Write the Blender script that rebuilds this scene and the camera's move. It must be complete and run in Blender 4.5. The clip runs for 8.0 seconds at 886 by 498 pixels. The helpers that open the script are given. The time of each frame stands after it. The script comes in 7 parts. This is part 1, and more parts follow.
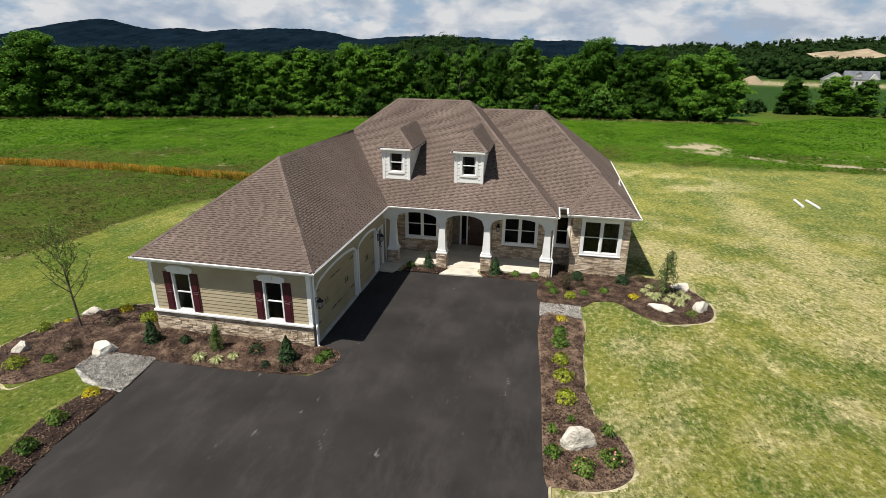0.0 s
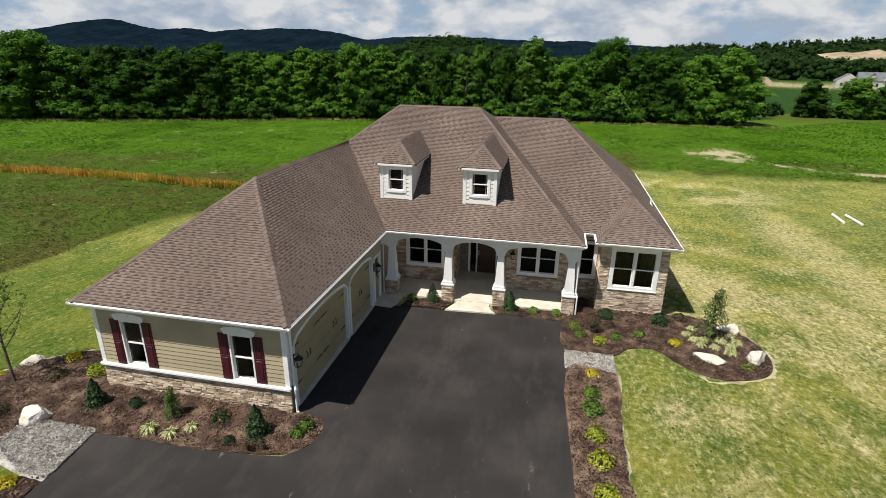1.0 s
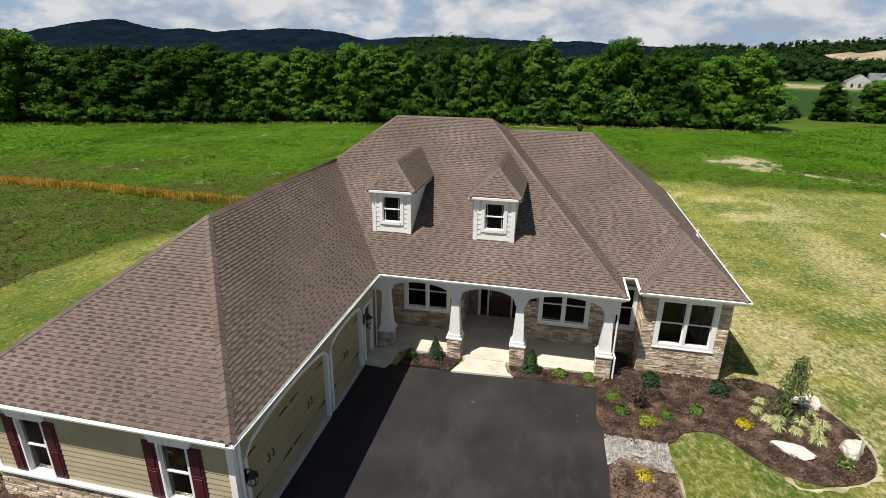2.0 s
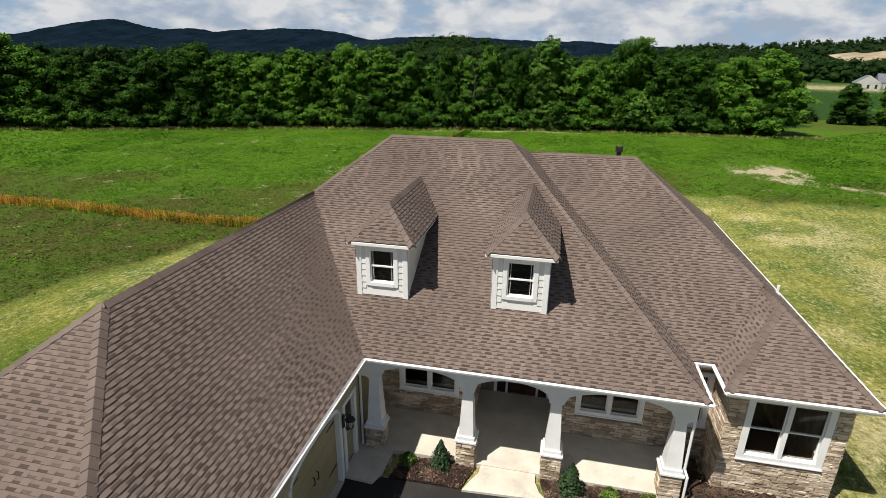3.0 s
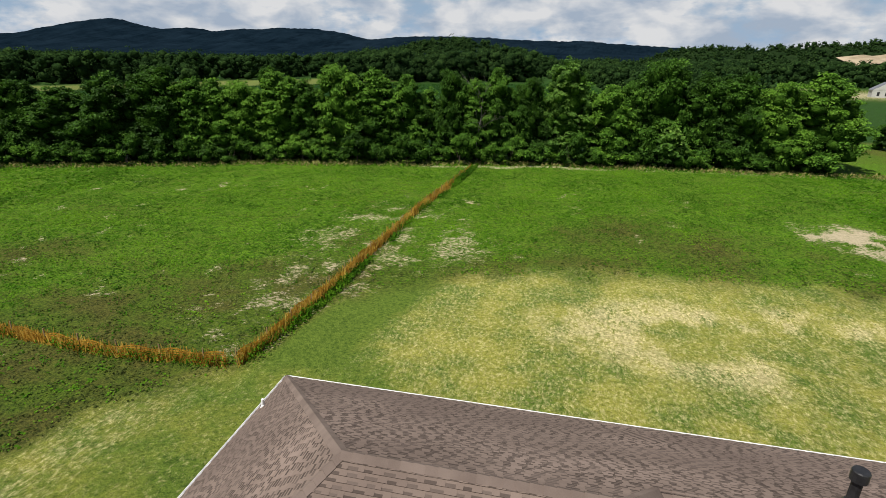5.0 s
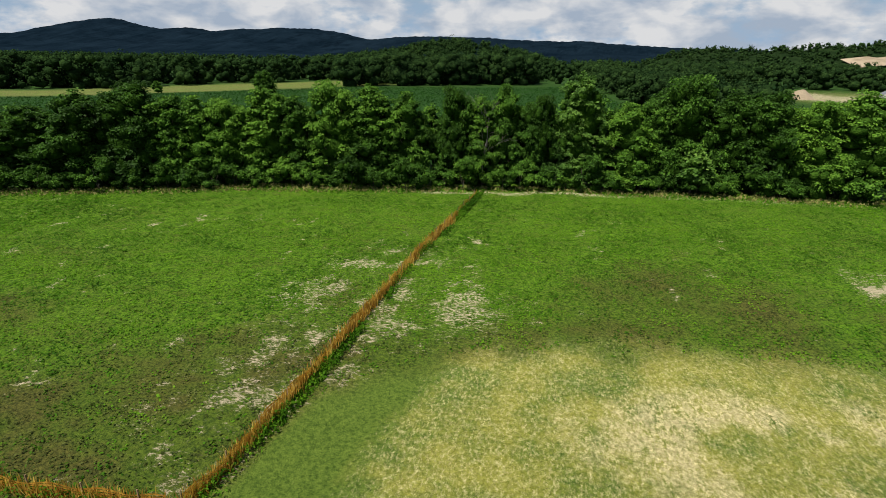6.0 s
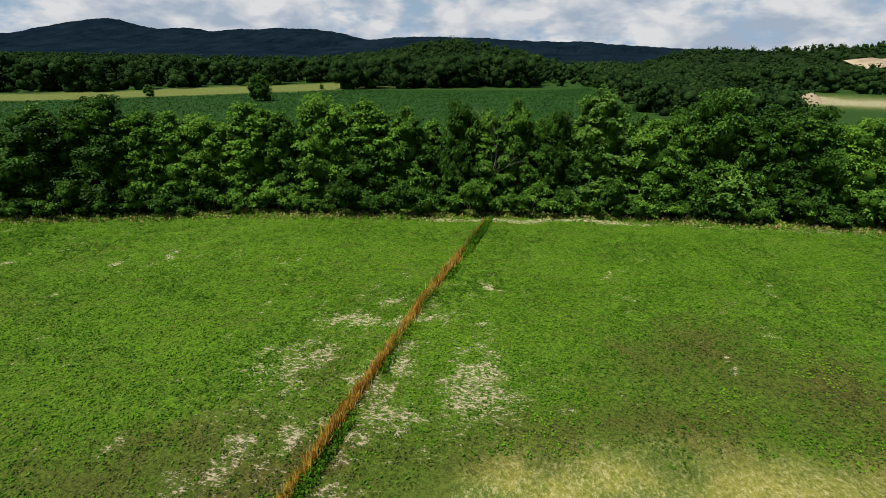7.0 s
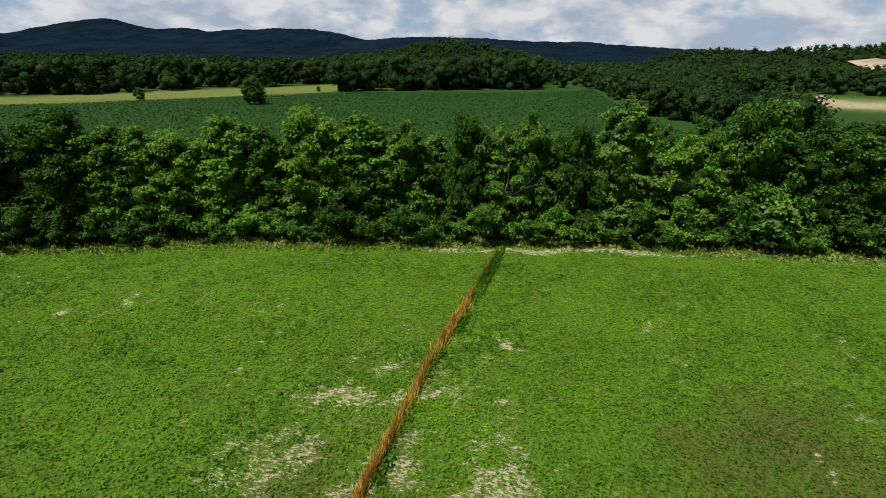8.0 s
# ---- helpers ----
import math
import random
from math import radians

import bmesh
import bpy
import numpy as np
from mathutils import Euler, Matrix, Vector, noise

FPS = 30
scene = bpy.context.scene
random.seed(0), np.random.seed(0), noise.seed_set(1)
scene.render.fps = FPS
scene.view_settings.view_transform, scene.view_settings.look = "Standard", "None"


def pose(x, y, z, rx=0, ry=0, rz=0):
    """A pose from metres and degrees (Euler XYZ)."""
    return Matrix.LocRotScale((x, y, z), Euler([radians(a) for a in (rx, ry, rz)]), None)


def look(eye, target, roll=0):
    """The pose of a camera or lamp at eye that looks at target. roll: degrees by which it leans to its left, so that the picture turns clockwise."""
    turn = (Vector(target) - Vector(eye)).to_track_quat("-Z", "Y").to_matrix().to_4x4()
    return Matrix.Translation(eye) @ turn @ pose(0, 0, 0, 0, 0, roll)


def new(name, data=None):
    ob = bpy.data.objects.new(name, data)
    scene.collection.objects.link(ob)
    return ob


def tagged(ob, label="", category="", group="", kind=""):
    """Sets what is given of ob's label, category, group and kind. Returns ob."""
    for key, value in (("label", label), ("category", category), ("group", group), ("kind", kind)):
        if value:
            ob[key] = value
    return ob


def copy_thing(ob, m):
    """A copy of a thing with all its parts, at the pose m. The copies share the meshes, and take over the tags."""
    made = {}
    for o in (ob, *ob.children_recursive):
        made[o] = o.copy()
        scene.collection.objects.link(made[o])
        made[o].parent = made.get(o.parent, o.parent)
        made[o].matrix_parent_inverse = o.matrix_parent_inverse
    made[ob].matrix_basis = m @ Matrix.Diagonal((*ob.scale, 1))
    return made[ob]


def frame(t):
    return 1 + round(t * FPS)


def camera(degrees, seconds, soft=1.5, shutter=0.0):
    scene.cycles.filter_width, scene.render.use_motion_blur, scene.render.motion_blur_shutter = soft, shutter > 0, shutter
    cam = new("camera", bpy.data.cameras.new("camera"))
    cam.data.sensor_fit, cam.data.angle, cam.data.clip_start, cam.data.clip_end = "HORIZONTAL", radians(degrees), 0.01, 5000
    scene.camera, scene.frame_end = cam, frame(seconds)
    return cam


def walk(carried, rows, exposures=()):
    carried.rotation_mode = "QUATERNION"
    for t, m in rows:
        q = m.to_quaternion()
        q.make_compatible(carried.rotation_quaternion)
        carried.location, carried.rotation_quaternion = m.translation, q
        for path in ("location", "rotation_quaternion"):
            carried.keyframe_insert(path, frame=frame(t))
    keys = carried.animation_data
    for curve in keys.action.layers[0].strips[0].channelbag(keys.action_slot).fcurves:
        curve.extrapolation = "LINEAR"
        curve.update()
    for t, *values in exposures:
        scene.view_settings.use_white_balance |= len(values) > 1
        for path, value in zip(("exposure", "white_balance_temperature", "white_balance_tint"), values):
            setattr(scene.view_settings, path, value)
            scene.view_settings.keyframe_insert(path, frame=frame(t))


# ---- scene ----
cam = camera(80.5, 8.0, soft=0.7)
METRES, EYE, TILT, LEAN, TURN = 50.5, 10.22, 0.0, 0.0, 11.1
ROWS = [
    (0.0, 0.0, 0.0, 0.0, 0.25, -20.28, -0.68),
    (0.5, -0.0009, 0.0358, 0.0003, 0.55, -20.27, -0.72),
    (1.0, -0.0018, 0.0754, 0.0007, 0.84, -20.25, -0.75),
    (1.5, -0.0032, 0.1186, 0.0016, 1.04, -20.24, -0.78),
    (3.0, -0.0114, 0.2668, 0.0055, 1.2, -20.24, -0.78),
    (3.5, -0.0141, 0.3239, 0.0117, 1.17, -20.28, -0.76),
    (4.0, -0.0161, 0.386, 0.0287, 1.215, -20.281, -0.772),
    (4.5, -0.019, 0.4521, 0.0485, 1.199, -20.303, -0.799),
    (6.0, -0.0339, 0.6676, 0.1055, 1.144, -20.358, -0.844),
    (6.5, -0.041, 0.7437, 0.1179, 1.087, -20.358, -0.848),
    (7.0, -0.0482, 0.821, 0.1281, 1.028, -20.354, -0.845),
    (7.5, -0.0561, 0.8993, 0.1366, 0.96, -20.349, -0.841),
    (8.0, -0.0639, 0.9786, 0.1404, 0.894, -20.341, -0.831),
]
walk(cam, [(t, pose(0, 0, EYE, TILT, LEAN, TURN) @ pose(METRES * x, METRES * y, METRES * z, 90 + pitch, roll, yaw)) for t, x, y, z, yaw, pitch, roll in ROWS])

# ---- world, sun ----
SUN_FROM = Vector((-0.36, -0.38, 0.95)).normalized()
world = bpy.data.worlds.new("sky")
scene.world = world
world.use_nodes = True
wn, wl = world.node_tree.nodes, world.node_tree.links
wn.clear()
sky = wn.new("ShaderNodeTexSky")
sky.sky_type, sky.sun_disc = "NISHITA", False
sky.sun_elevation = math.asin(SUN_FROM.z)
sky.sun_rotation = math.atan2(SUN_FROM.x, SUN_FROM.y)
coord = wn.new("ShaderNodeTexCoord")
sep = wn.new("ShaderNodeSeparateXYZ")
wl.new(coord.outputs["Generated"], sep.inputs[0])


def wmath(op, a, b=0.0):
    n = wn.new("ShaderNodeMath")
    n.operation = op
    for i, v in enumerate((a, b)):
        if isinstance(v, (int, float)):
            n.inputs[i].default_value = v
        else:
            wl.new(v, n.inputs[i])
    return n.outputs[0]


comb = wn.new("ShaderNodeCombineXYZ")
wl.new(sep.outputs[0], comb.inputs[0])
wl.new(sep.outputs[1], comb.inputs[1])
wl.new(wmath("MULTIPLY", sep.outputs[2], 2.2), comb.inputs[2])
big = wn.new("ShaderNodeTexNoise")
big.inputs["Scale"].default_value, big.inputs["Detail"].default_value, big.inputs["Roughness"].default_value = 9.0, 9, 0.55
wl.new(comb.outputs[0], big.inputs["Vector"])
fine = wn.new("ShaderNodeTexNoise")
fine.inputs["Scale"].default_value, fine.inputs["Detail"].default_value, fine.inputs["Distortion"].default_value = 11.0, 8, 0.2
wl.new(comb.outputs[0], fine.inputs["Vector"])
cover = wn.new("ShaderNodeValToRGB")
cover.color_ramp.elements[0].position, cover.color_ramp.elements[1].position = 0.42, 0.53
wl.new(wmath("SUBTRACT", wmath("ADD", big.outputs["Fac"], 0.115), wmath("MULTIPLY", wmath("MAXIMUM", sep.outputs[2], 0.0), 0.95)), cover.inputs[0])
shade = wn.new("ShaderNodeValToRGB")
shade.color_ramp.elements[0].position, shade.color_ramp.elements[0].color = 0.4, (5.5, 6.6, 8.2, 1)
shade.color_ramp.elements[1].position, shade.color_ramp.elements[1].color = 0.6, (10.8, 10.9, 11.1, 1)
wl.new(fine.outputs["Fac"], shade.inputs[0])
blend = wn.new("ShaderNodeMixRGB")
wl.new(cover.outputs[0], blend.inputs[0])
haze = wn.new("ShaderNodeMixRGB")
wl.new(wmath("MAXIMUM", wmath("SUBTRACT", 1.0, wmath("MULTIPLY", wmath("MAXIMUM", sep.outputs[2], 0.0), 3.2)), 0.0), haze.inputs[0])
wl.new(sky.outputs[0], haze.inputs[1])
haze.inputs[2].default_value = (4.9, 6.9, 9.6, 1)
wl.new(haze.outputs[0], blend.inputs[1])
wl.new(shade.outputs[0], blend.inputs[2])
ground_glow = wn.new("ShaderNodeBackground")
ground_glow.inputs["Strength"].default_value = 0.06
wl.new(blend.outputs[0], ground_glow.inputs["Color"])
wout = wn.new("ShaderNodeOutputWorld")
wl.new(ground_glow.outputs[0], wout.inputs[0])

sun = new("sun", bpy.data.lights.new("sun", "SUN"))
sun.data.energy, sun.data.angle, sun.data.color = 5.5, radians(0.6), (1.0, 0.95, 0.87)
sun.matrix_world = look(SUN_FROM * 50, (0, 0, 0))
scene.view_settings.exposure = 0.12


# ---- materials ----
def mat(name, c1, c2, scale=4.0, fine_scale=60.0, rough=0.8, bump=0.2, spread=0.0, island=0.0, metal=0.0, c3=None, through_leaf=0.0, spec=0.4, depth=0.02):
    """Two noises blend two or three colours; spread varies object by object, island piece by piece."""
    m = bpy.data.materials.new(name)
    m.use_nodes = True
    n, l = m.node_tree.nodes, m.node_tree.links
    n.clear()
    out, bs = n.new("ShaderNodeOutputMaterial"), n.new("ShaderNodeBsdfPrincipled")
    geo = n.new("ShaderNodeNewGeometry")
    a, b = n.new("ShaderNodeTexNoise"), n.new("ShaderNodeTexNoise")
    a.inputs["Scale"].default_value, a.inputs["Detail"].default_value = scale, 4
    b.inputs["Scale"].default_value, b.inputs["Detail"].default_value = fine_scale, 3
    l.new(geo.outputs["Position"], a.inputs["Vector"])
    l.new(geo.outputs["Position"], b.inputs["Vector"])
    mixer = n.new("ShaderNodeMath")
    mixer.operation = "MULTIPLY_ADD"
    l.new(b.outputs["Fac"], mixer.inputs[0])
    mixer.inputs[1].default_value = 0.45
    l.new(a.outputs["Fac"], mixer.inputs[2])
    ramp = n.new("ShaderNodeValToRGB")
    e = ramp.color_ramp.elements
    e[0].position, e[0].color = 0.5, (*c1, 1)
    e[1].position, e[1].color = 0.95, (*c2, 1)
    if c3:
        k = ramp.color_ramp.elements.new(0.74)
        k.color = (*c3, 1)
    drive = mixer.outputs[0]
    for amount, source in ((spread, n.new("ShaderNodeObjectInfo").outputs["Random"]), (island, geo.outputs["Random Per Island"])):
        if amount:
            k = n.new("ShaderNodeMath")
            k.operation = "MULTIPLY_ADD"
            l.new(source, k.inputs[0])
            k.inputs[1].default_value = amount
            l.new(drive, k.inputs[2])
            s = n.new("ShaderNodeMath")
            s.operation = "SUBTRACT"
            l.new(k.outputs[0], s.inputs[0])
            s.inputs[1].default_value = amount / 2
            drive = s.outputs[0]
    l.new(drive, ramp.inputs[0])
    l.new(ramp.outputs[0], bs.inputs["Base Color"])
    bs.inputs["Roughness"].default_value, bs.inputs["Metallic"].default_value = rough, metal
    bs.inputs["Specular IOR Level"].default_value = spec
    if bump:
        bp = n.new("ShaderNodeBump")
        bp.inputs["Strength"].default_value, bp.inputs["Distance"].default_value = bump, depth
        l.new(b.outputs["Fac"], bp.inputs["Height"])
        l.new(bp.outputs[0], bs.inputs["Normal"])
    if through_leaf:
        tr, mx = n.new("ShaderNodeBsdfTranslucent"), n.new("ShaderNodeMixShader")
        l.new(ramp.outputs[0], tr.inputs["Color"])
        mx.inputs[0].default_value = through_leaf
        l.new(bs.outputs[0], mx.inputs[1])
        l.new(tr.outputs[0], mx.inputs[2])
        l.new(mx.outputs[0], out.inputs[0])
    else:
        l.new(bs.outputs[0], out.inputs[0])
    return m


SHINGLE = mat("shingle", (0.138, 0.104, 0.087), (0.225, 0.172, 0.144), 0.35, 200, 0.92, 0.35, 0.12, 0.15, c3=(0.172, 0.131, 0.109), spec=0.15, depth=0.004)
CAP = mat("cap_shingle", (0.12, 0.09, 0.076), (0.19, 0.147, 0.125), 1.2, 200, 0.92, 0.35, 0, 0.12, spec=0.15, depth=0.004)
WHITE = mat("white_paint", (0.76, 0.76, 0.74), (0.88, 0.88, 0.86), 1.5, 40, 0.5, 0.05)
SIDING = mat("tan_siding", (0.36, 0.3, 0.195), (0.46, 0.39, 0.26), 0.8, 90, 0.65, 0.12, 0.12, depth=0.003)
DOOR_TAN = mat("tan_door_paint", (0.34, 0.28, 0.15), (0.42, 0.35, 0.2), 0.8, 60, 0.5, 0.06)
WHITE_SIDING = mat("white_siding", (0.66, 0.66, 0.62), (0.8, 0.8, 0.77), 0.8, 90, 0.55, 0.08)
STONE = mat("ledge_stone", (0.27, 0.205, 0.145), (0.68, 0.57, 0.44), 2.5, 28, 0.9, 0.5, 0.42, c3=(0.47, 0.37, 0.26), depth=0.015)
MORTAR = mat("mortar", (0.14, 0.115, 0.09), (0.26, 0.22, 0.175), 6, 80, 0.95, 0.3)
MAROON = mat("maroon_paint", (0.045, 0.006, 0.011), (0.075, 0.011, 0.019), 3, 60, 0.45, 0.05)
DARKWOOD = mat("dark_door_wood", (0.03, 0.012, 0.008), (0.07, 0.028, 0.016), 3, 50, 0.4, 0.1)
BLACK = mat("black_metal", (0.012, 0.012, 0.012), (0.03, 0.03, 0.03), 8, 90, 0.5, 0.1, metal=0.4)
BLACK_PLASTIC = mat("black_plastic", (0.012, 0.012, 0.013), (0.028, 0.028, 0.03), 8, 90, 0.45, 0.1)
CONCRETE = mat("pale_concrete", (0.5, 0.46, 0.38), (0.66, 0.62, 0.53), 1.6, 70, 0.85, 0.15, depth=0.004)
# near black: the dimness of the rooms is put into their colour
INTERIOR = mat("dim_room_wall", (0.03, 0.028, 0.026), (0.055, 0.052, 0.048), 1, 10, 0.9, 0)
LAMP_GLASS = mat("seeded_lamp_glass", (0.3, 0.3, 0.28), (0.5, 0.5, 0.46), 8, 40, 0.15, 0.1)
ASPHALT = mat("asphalt", (0.015, 0.0128, 0.0118), (0.04, 0.035, 0.032), 0.45, 110, 0.8, 0.5, c3=(0.024, 0.021, 0.0195), spec=0.35, depth=0.006)
MULCH = mat("bark_mulch", (0.027, 0.0145, 0.0095), (0.22, 0.148, 0.1), 2.2, 22, 0.95, 1.0, 0, 0.5, c3=(0.082, 0.048, 0.032), depth=0.06)
GRAVEL = mat("pale_gravel", (0.19, 0.18, 0.165), (0.66, 0.63, 0.58), 5, 26, 0.9, 1.0, 0, 0.6, c3=(0.43, 0.41, 0.37), depth=0.05)
BOULDER = mat("limestone", (0.34, 0.31, 0.26), (0.78, 0.74, 0.66), 2.2, 18, 0.9, 0.8, 0.15, c3=(0.62, 0.57, 0.48), depth=0.05)
BARK = mat("bark", (0.05, 0.038, 0.028), (0.15, 0.12, 0.09), 4, 40, 0.95, 0.7)
DEADWOOD = mat("grey_dead_wood", (0.13, 0.12, 0.1), (0.25, 0.23, 0.2), 4, 40, 0.95, 0.4)
LEAF = mat("wood_leaf", (0.025, 0.068, 0.0065), (0.155, 0.31, 0.03), 0.2, 1.2, 0.6, 0, 0.34, 0.26, c3=(0.074, 0.18, 0.018), through_leaf=0.3, spec=0.15)
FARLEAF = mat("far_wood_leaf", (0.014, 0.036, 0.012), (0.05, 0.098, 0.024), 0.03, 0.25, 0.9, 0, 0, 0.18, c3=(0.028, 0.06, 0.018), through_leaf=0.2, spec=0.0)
WEED = mat("meadow_weed", (0.032, 0.095, 0.005), (0.15, 0.3, 0.014), 0.16, 1.2, 0.7, 0, 0, 0.22, c3=(0.072, 0.188, 0.008), through_leaf=0.33, spec=0.08)
# crown cores, painted darker than the leaves as the shade between them
LEAF_SHADE = mat("leaf_mass", (0.009, 0.023, 0.003), (0.06, 0.13, 0.015), 1.1, 6.5, 0.9, 1.0, 0.2, 0.1, c3=(0.026, 0.064, 0.008), spec=0.0, depth=0.35)
FAR_SHADE = mat("far_leaf_mass", (0.008, 0.019, 0.006), (0.036, 0.07, 0.017), 0.35, 1.6, 0.9, 1.0, 0.0, 0.2, c3=(0.018, 0.039, 0.011), spec=0.0, depth=0.8)
SHRUB = mat("evergreen_shrub", (0.01, 0.03, 0.01), (0.05, 0.1, 0.03), 3, 20, 0.6, 0, 0.2, 0.35, through_leaf=0.15, spec=0.3)
LIGHT_SHRUB = mat("bright_green_shrub", (0.045, 0.105, 0.014), (0.19, 0.29, 0.045), 3, 20, 0.6, 0, 0.3, 0.35, through_leaf=0.25, spec=0.25)
YELLOW = mat("yellow_foliage", (0.42, 0.36, 0.015), (0.78, 0.66, 0.04), 5, 30, 0.6, 0, 0.1, 0.35, through_leaf=0.25, spec=0.2)
GOLDGREEN = mat("gold_green_foliage", (0.1, 0.17, 0.014), (0.42, 0.45, 0.045), 5, 30, 0.6, 0, 0.3, 0.4, through_leaf=0.25, spec=0.2)
STRIPED = mat("cream_striped_blade", (0.16, 0.22, 0.05), (0.68, 0.66, 0.36), 5, 40, 0.6, 0, 0.1, 0.5, through_leaf=0.2, spec=0.2)
CONIFER = mat("weeping_needle", (0.045, 0.1, 0.018), (0.19, 0.29, 0.07), 3, 25, 0.65, 0, 0, 0.35, through_leaf=0.3, spec=0.2)
RED = mat("red_flower", (0.3, 0.02, 0.02), (0.6, 0.05, 0.05), 6, 30, 0.6, 0, 0, 0.4)
PINK = mat("pink_flower", (0.5, 0.16, 0.14), (0.75, 0.35, 0.28), 6, 30, 0.6, 0, 0, 0.4)
BRONZE = mat("bronze_foliage", (0.03, 0.022, 0.012), (0.1, 0.075, 0.03), 4, 30, 0.6, 0, 0.2, 0.4, through_leaf=0.15)
ORANGE = mat("orange_netting", (0.34, 0.165, 0.018), (0.76, 0.42, 0.06), 0.5, 7, 0.75, 0.2, 0, 0.5, c3=(0.55, 0.27, 0.025), through_leaf=0.35)
STRAW = mat("dry_grass_blade", (0.14, 0.14, 0.03), (0.38, 0.35, 0.11), 0.4, 5, 0.8, 0, 0, 0.4, through_leaf=0.2)
DEAD_TURF = mat("dead_turf", (0.2, 0.18, 0.09), (0.56, 0.5, 0.32), 1.6, 14, 0.95, 0.6, c3=(0.38, 0.34, 0.2), depth=0.03)
POST = mat("wooden_stake", (0.2, 0.13, 0.07), (0.34, 0.24, 0.13), 4, 40, 0.9, 0.2)
CORN = mat("corn_leaf", (0.009, 0.04, 0.005), (0.028, 0.088, 0.011), 0.04, 0.5, 0.7, 0, 0, 0.2, through_leaf=0.2, spec=0.05)
# HILL's dark blue paints distance haze and cloud shade over wooded slopes
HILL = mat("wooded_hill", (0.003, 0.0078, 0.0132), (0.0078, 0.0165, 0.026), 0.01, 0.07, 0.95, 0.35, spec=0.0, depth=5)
RISE = mat("wooded_rise", (0.007, 0.016, 0.006), (0.022, 0.042, 0.013), 0.05, 0.3, 0.95, 1.0, spec=0.0, depth=3)
SANDY = mat("pale_soil", (0.22, 0.17, 0.105), (0.42, 0.34, 0.23), 0.08, 1.5, 0.95, 0.3)
GREY_ROOF = mat("grey_roof", (0.1, 0.11, 0.13), (0.17, 0.18, 0.2), 0.5, 6, 0.9, 0.1)
CREAM = mat("cream_wall", (0.4, 0.4, 0.37), (0.5, 0.5, 0.47), 0.5, 8, 0.8, 0.1)


def scuffed(m, pale, scale, stretch, low, high):
    """Adds thin pale scuffs and smears, stretched along one way."""
    n, l = m.node_tree.nodes, m.node_tree.links
    bs = [k for k in n if k.type == "BSDF_PRINCIPLED"][0]
    base = bs.inputs["Base Color"].links[0].from_socket
    geo, mp, t, r, x = (n.new(k) for k in ("ShaderNodeNewGeometry", "ShaderNodeMapping", "ShaderNodeTexNoise", "ShaderNodeValToRGB", "ShaderNodeMixRGB"))
    mp.inputs["Scale"].default_value, mp.inputs["Rotation"].default_value = stretch, (0, 0, 0.35)
    t.inputs["Scale"].default_value, t.inputs["Detail"].default_value, t.inputs["Roughness"].default_value = scale, 9, 0.75
    r.color_ramp.elements[0].position, r.color_ramp.elements[1].position = low, high
    l.new(geo.outputs["Position"], mp.inputs[0])
    l.new(mp.outputs[0], t.inputs["Vector"])
    l.new(t.outputs["Fac"], r.inputs[0])
    l.new(r.outputs[0], x.inputs[0])
    l.new(base, x.inputs[1])
    x.inputs[2].default_value = (*pale, 1)
    l.new(x.outputs[0], bs.inputs["Base Color"])


scuffed(ASPHALT, (0.046, 0.041, 0.037), 0.7, (1.0, 0.34, 1.0), 0.5, 0.74)
scuffed(ASPHALT, (0.16, 0.15, 0.14), 1.6, (1.0, 0.4, 1.0), 0.64, 0.71)
scuffed(CONCRETE, (0.42, 0.37, 0.29), 1.1, (1.0, 1.0, 1.0), 0.56, 0.72)

GLASS = bpy.data.materials.new("window_glass")
GLASS.use_nodes = True
gp = GLASS.node_tree.nodes["Principled BSDF"]
gp.inputs["Base Color"].default_value = (0.75, 0.8, 0.8, 1)
gp.inputs["Roughness"].default_value, gp.inputs["Transmission Weight"].default_value, gp.inputs["IOR"].default_value = 0.03, 1.0, 1.25


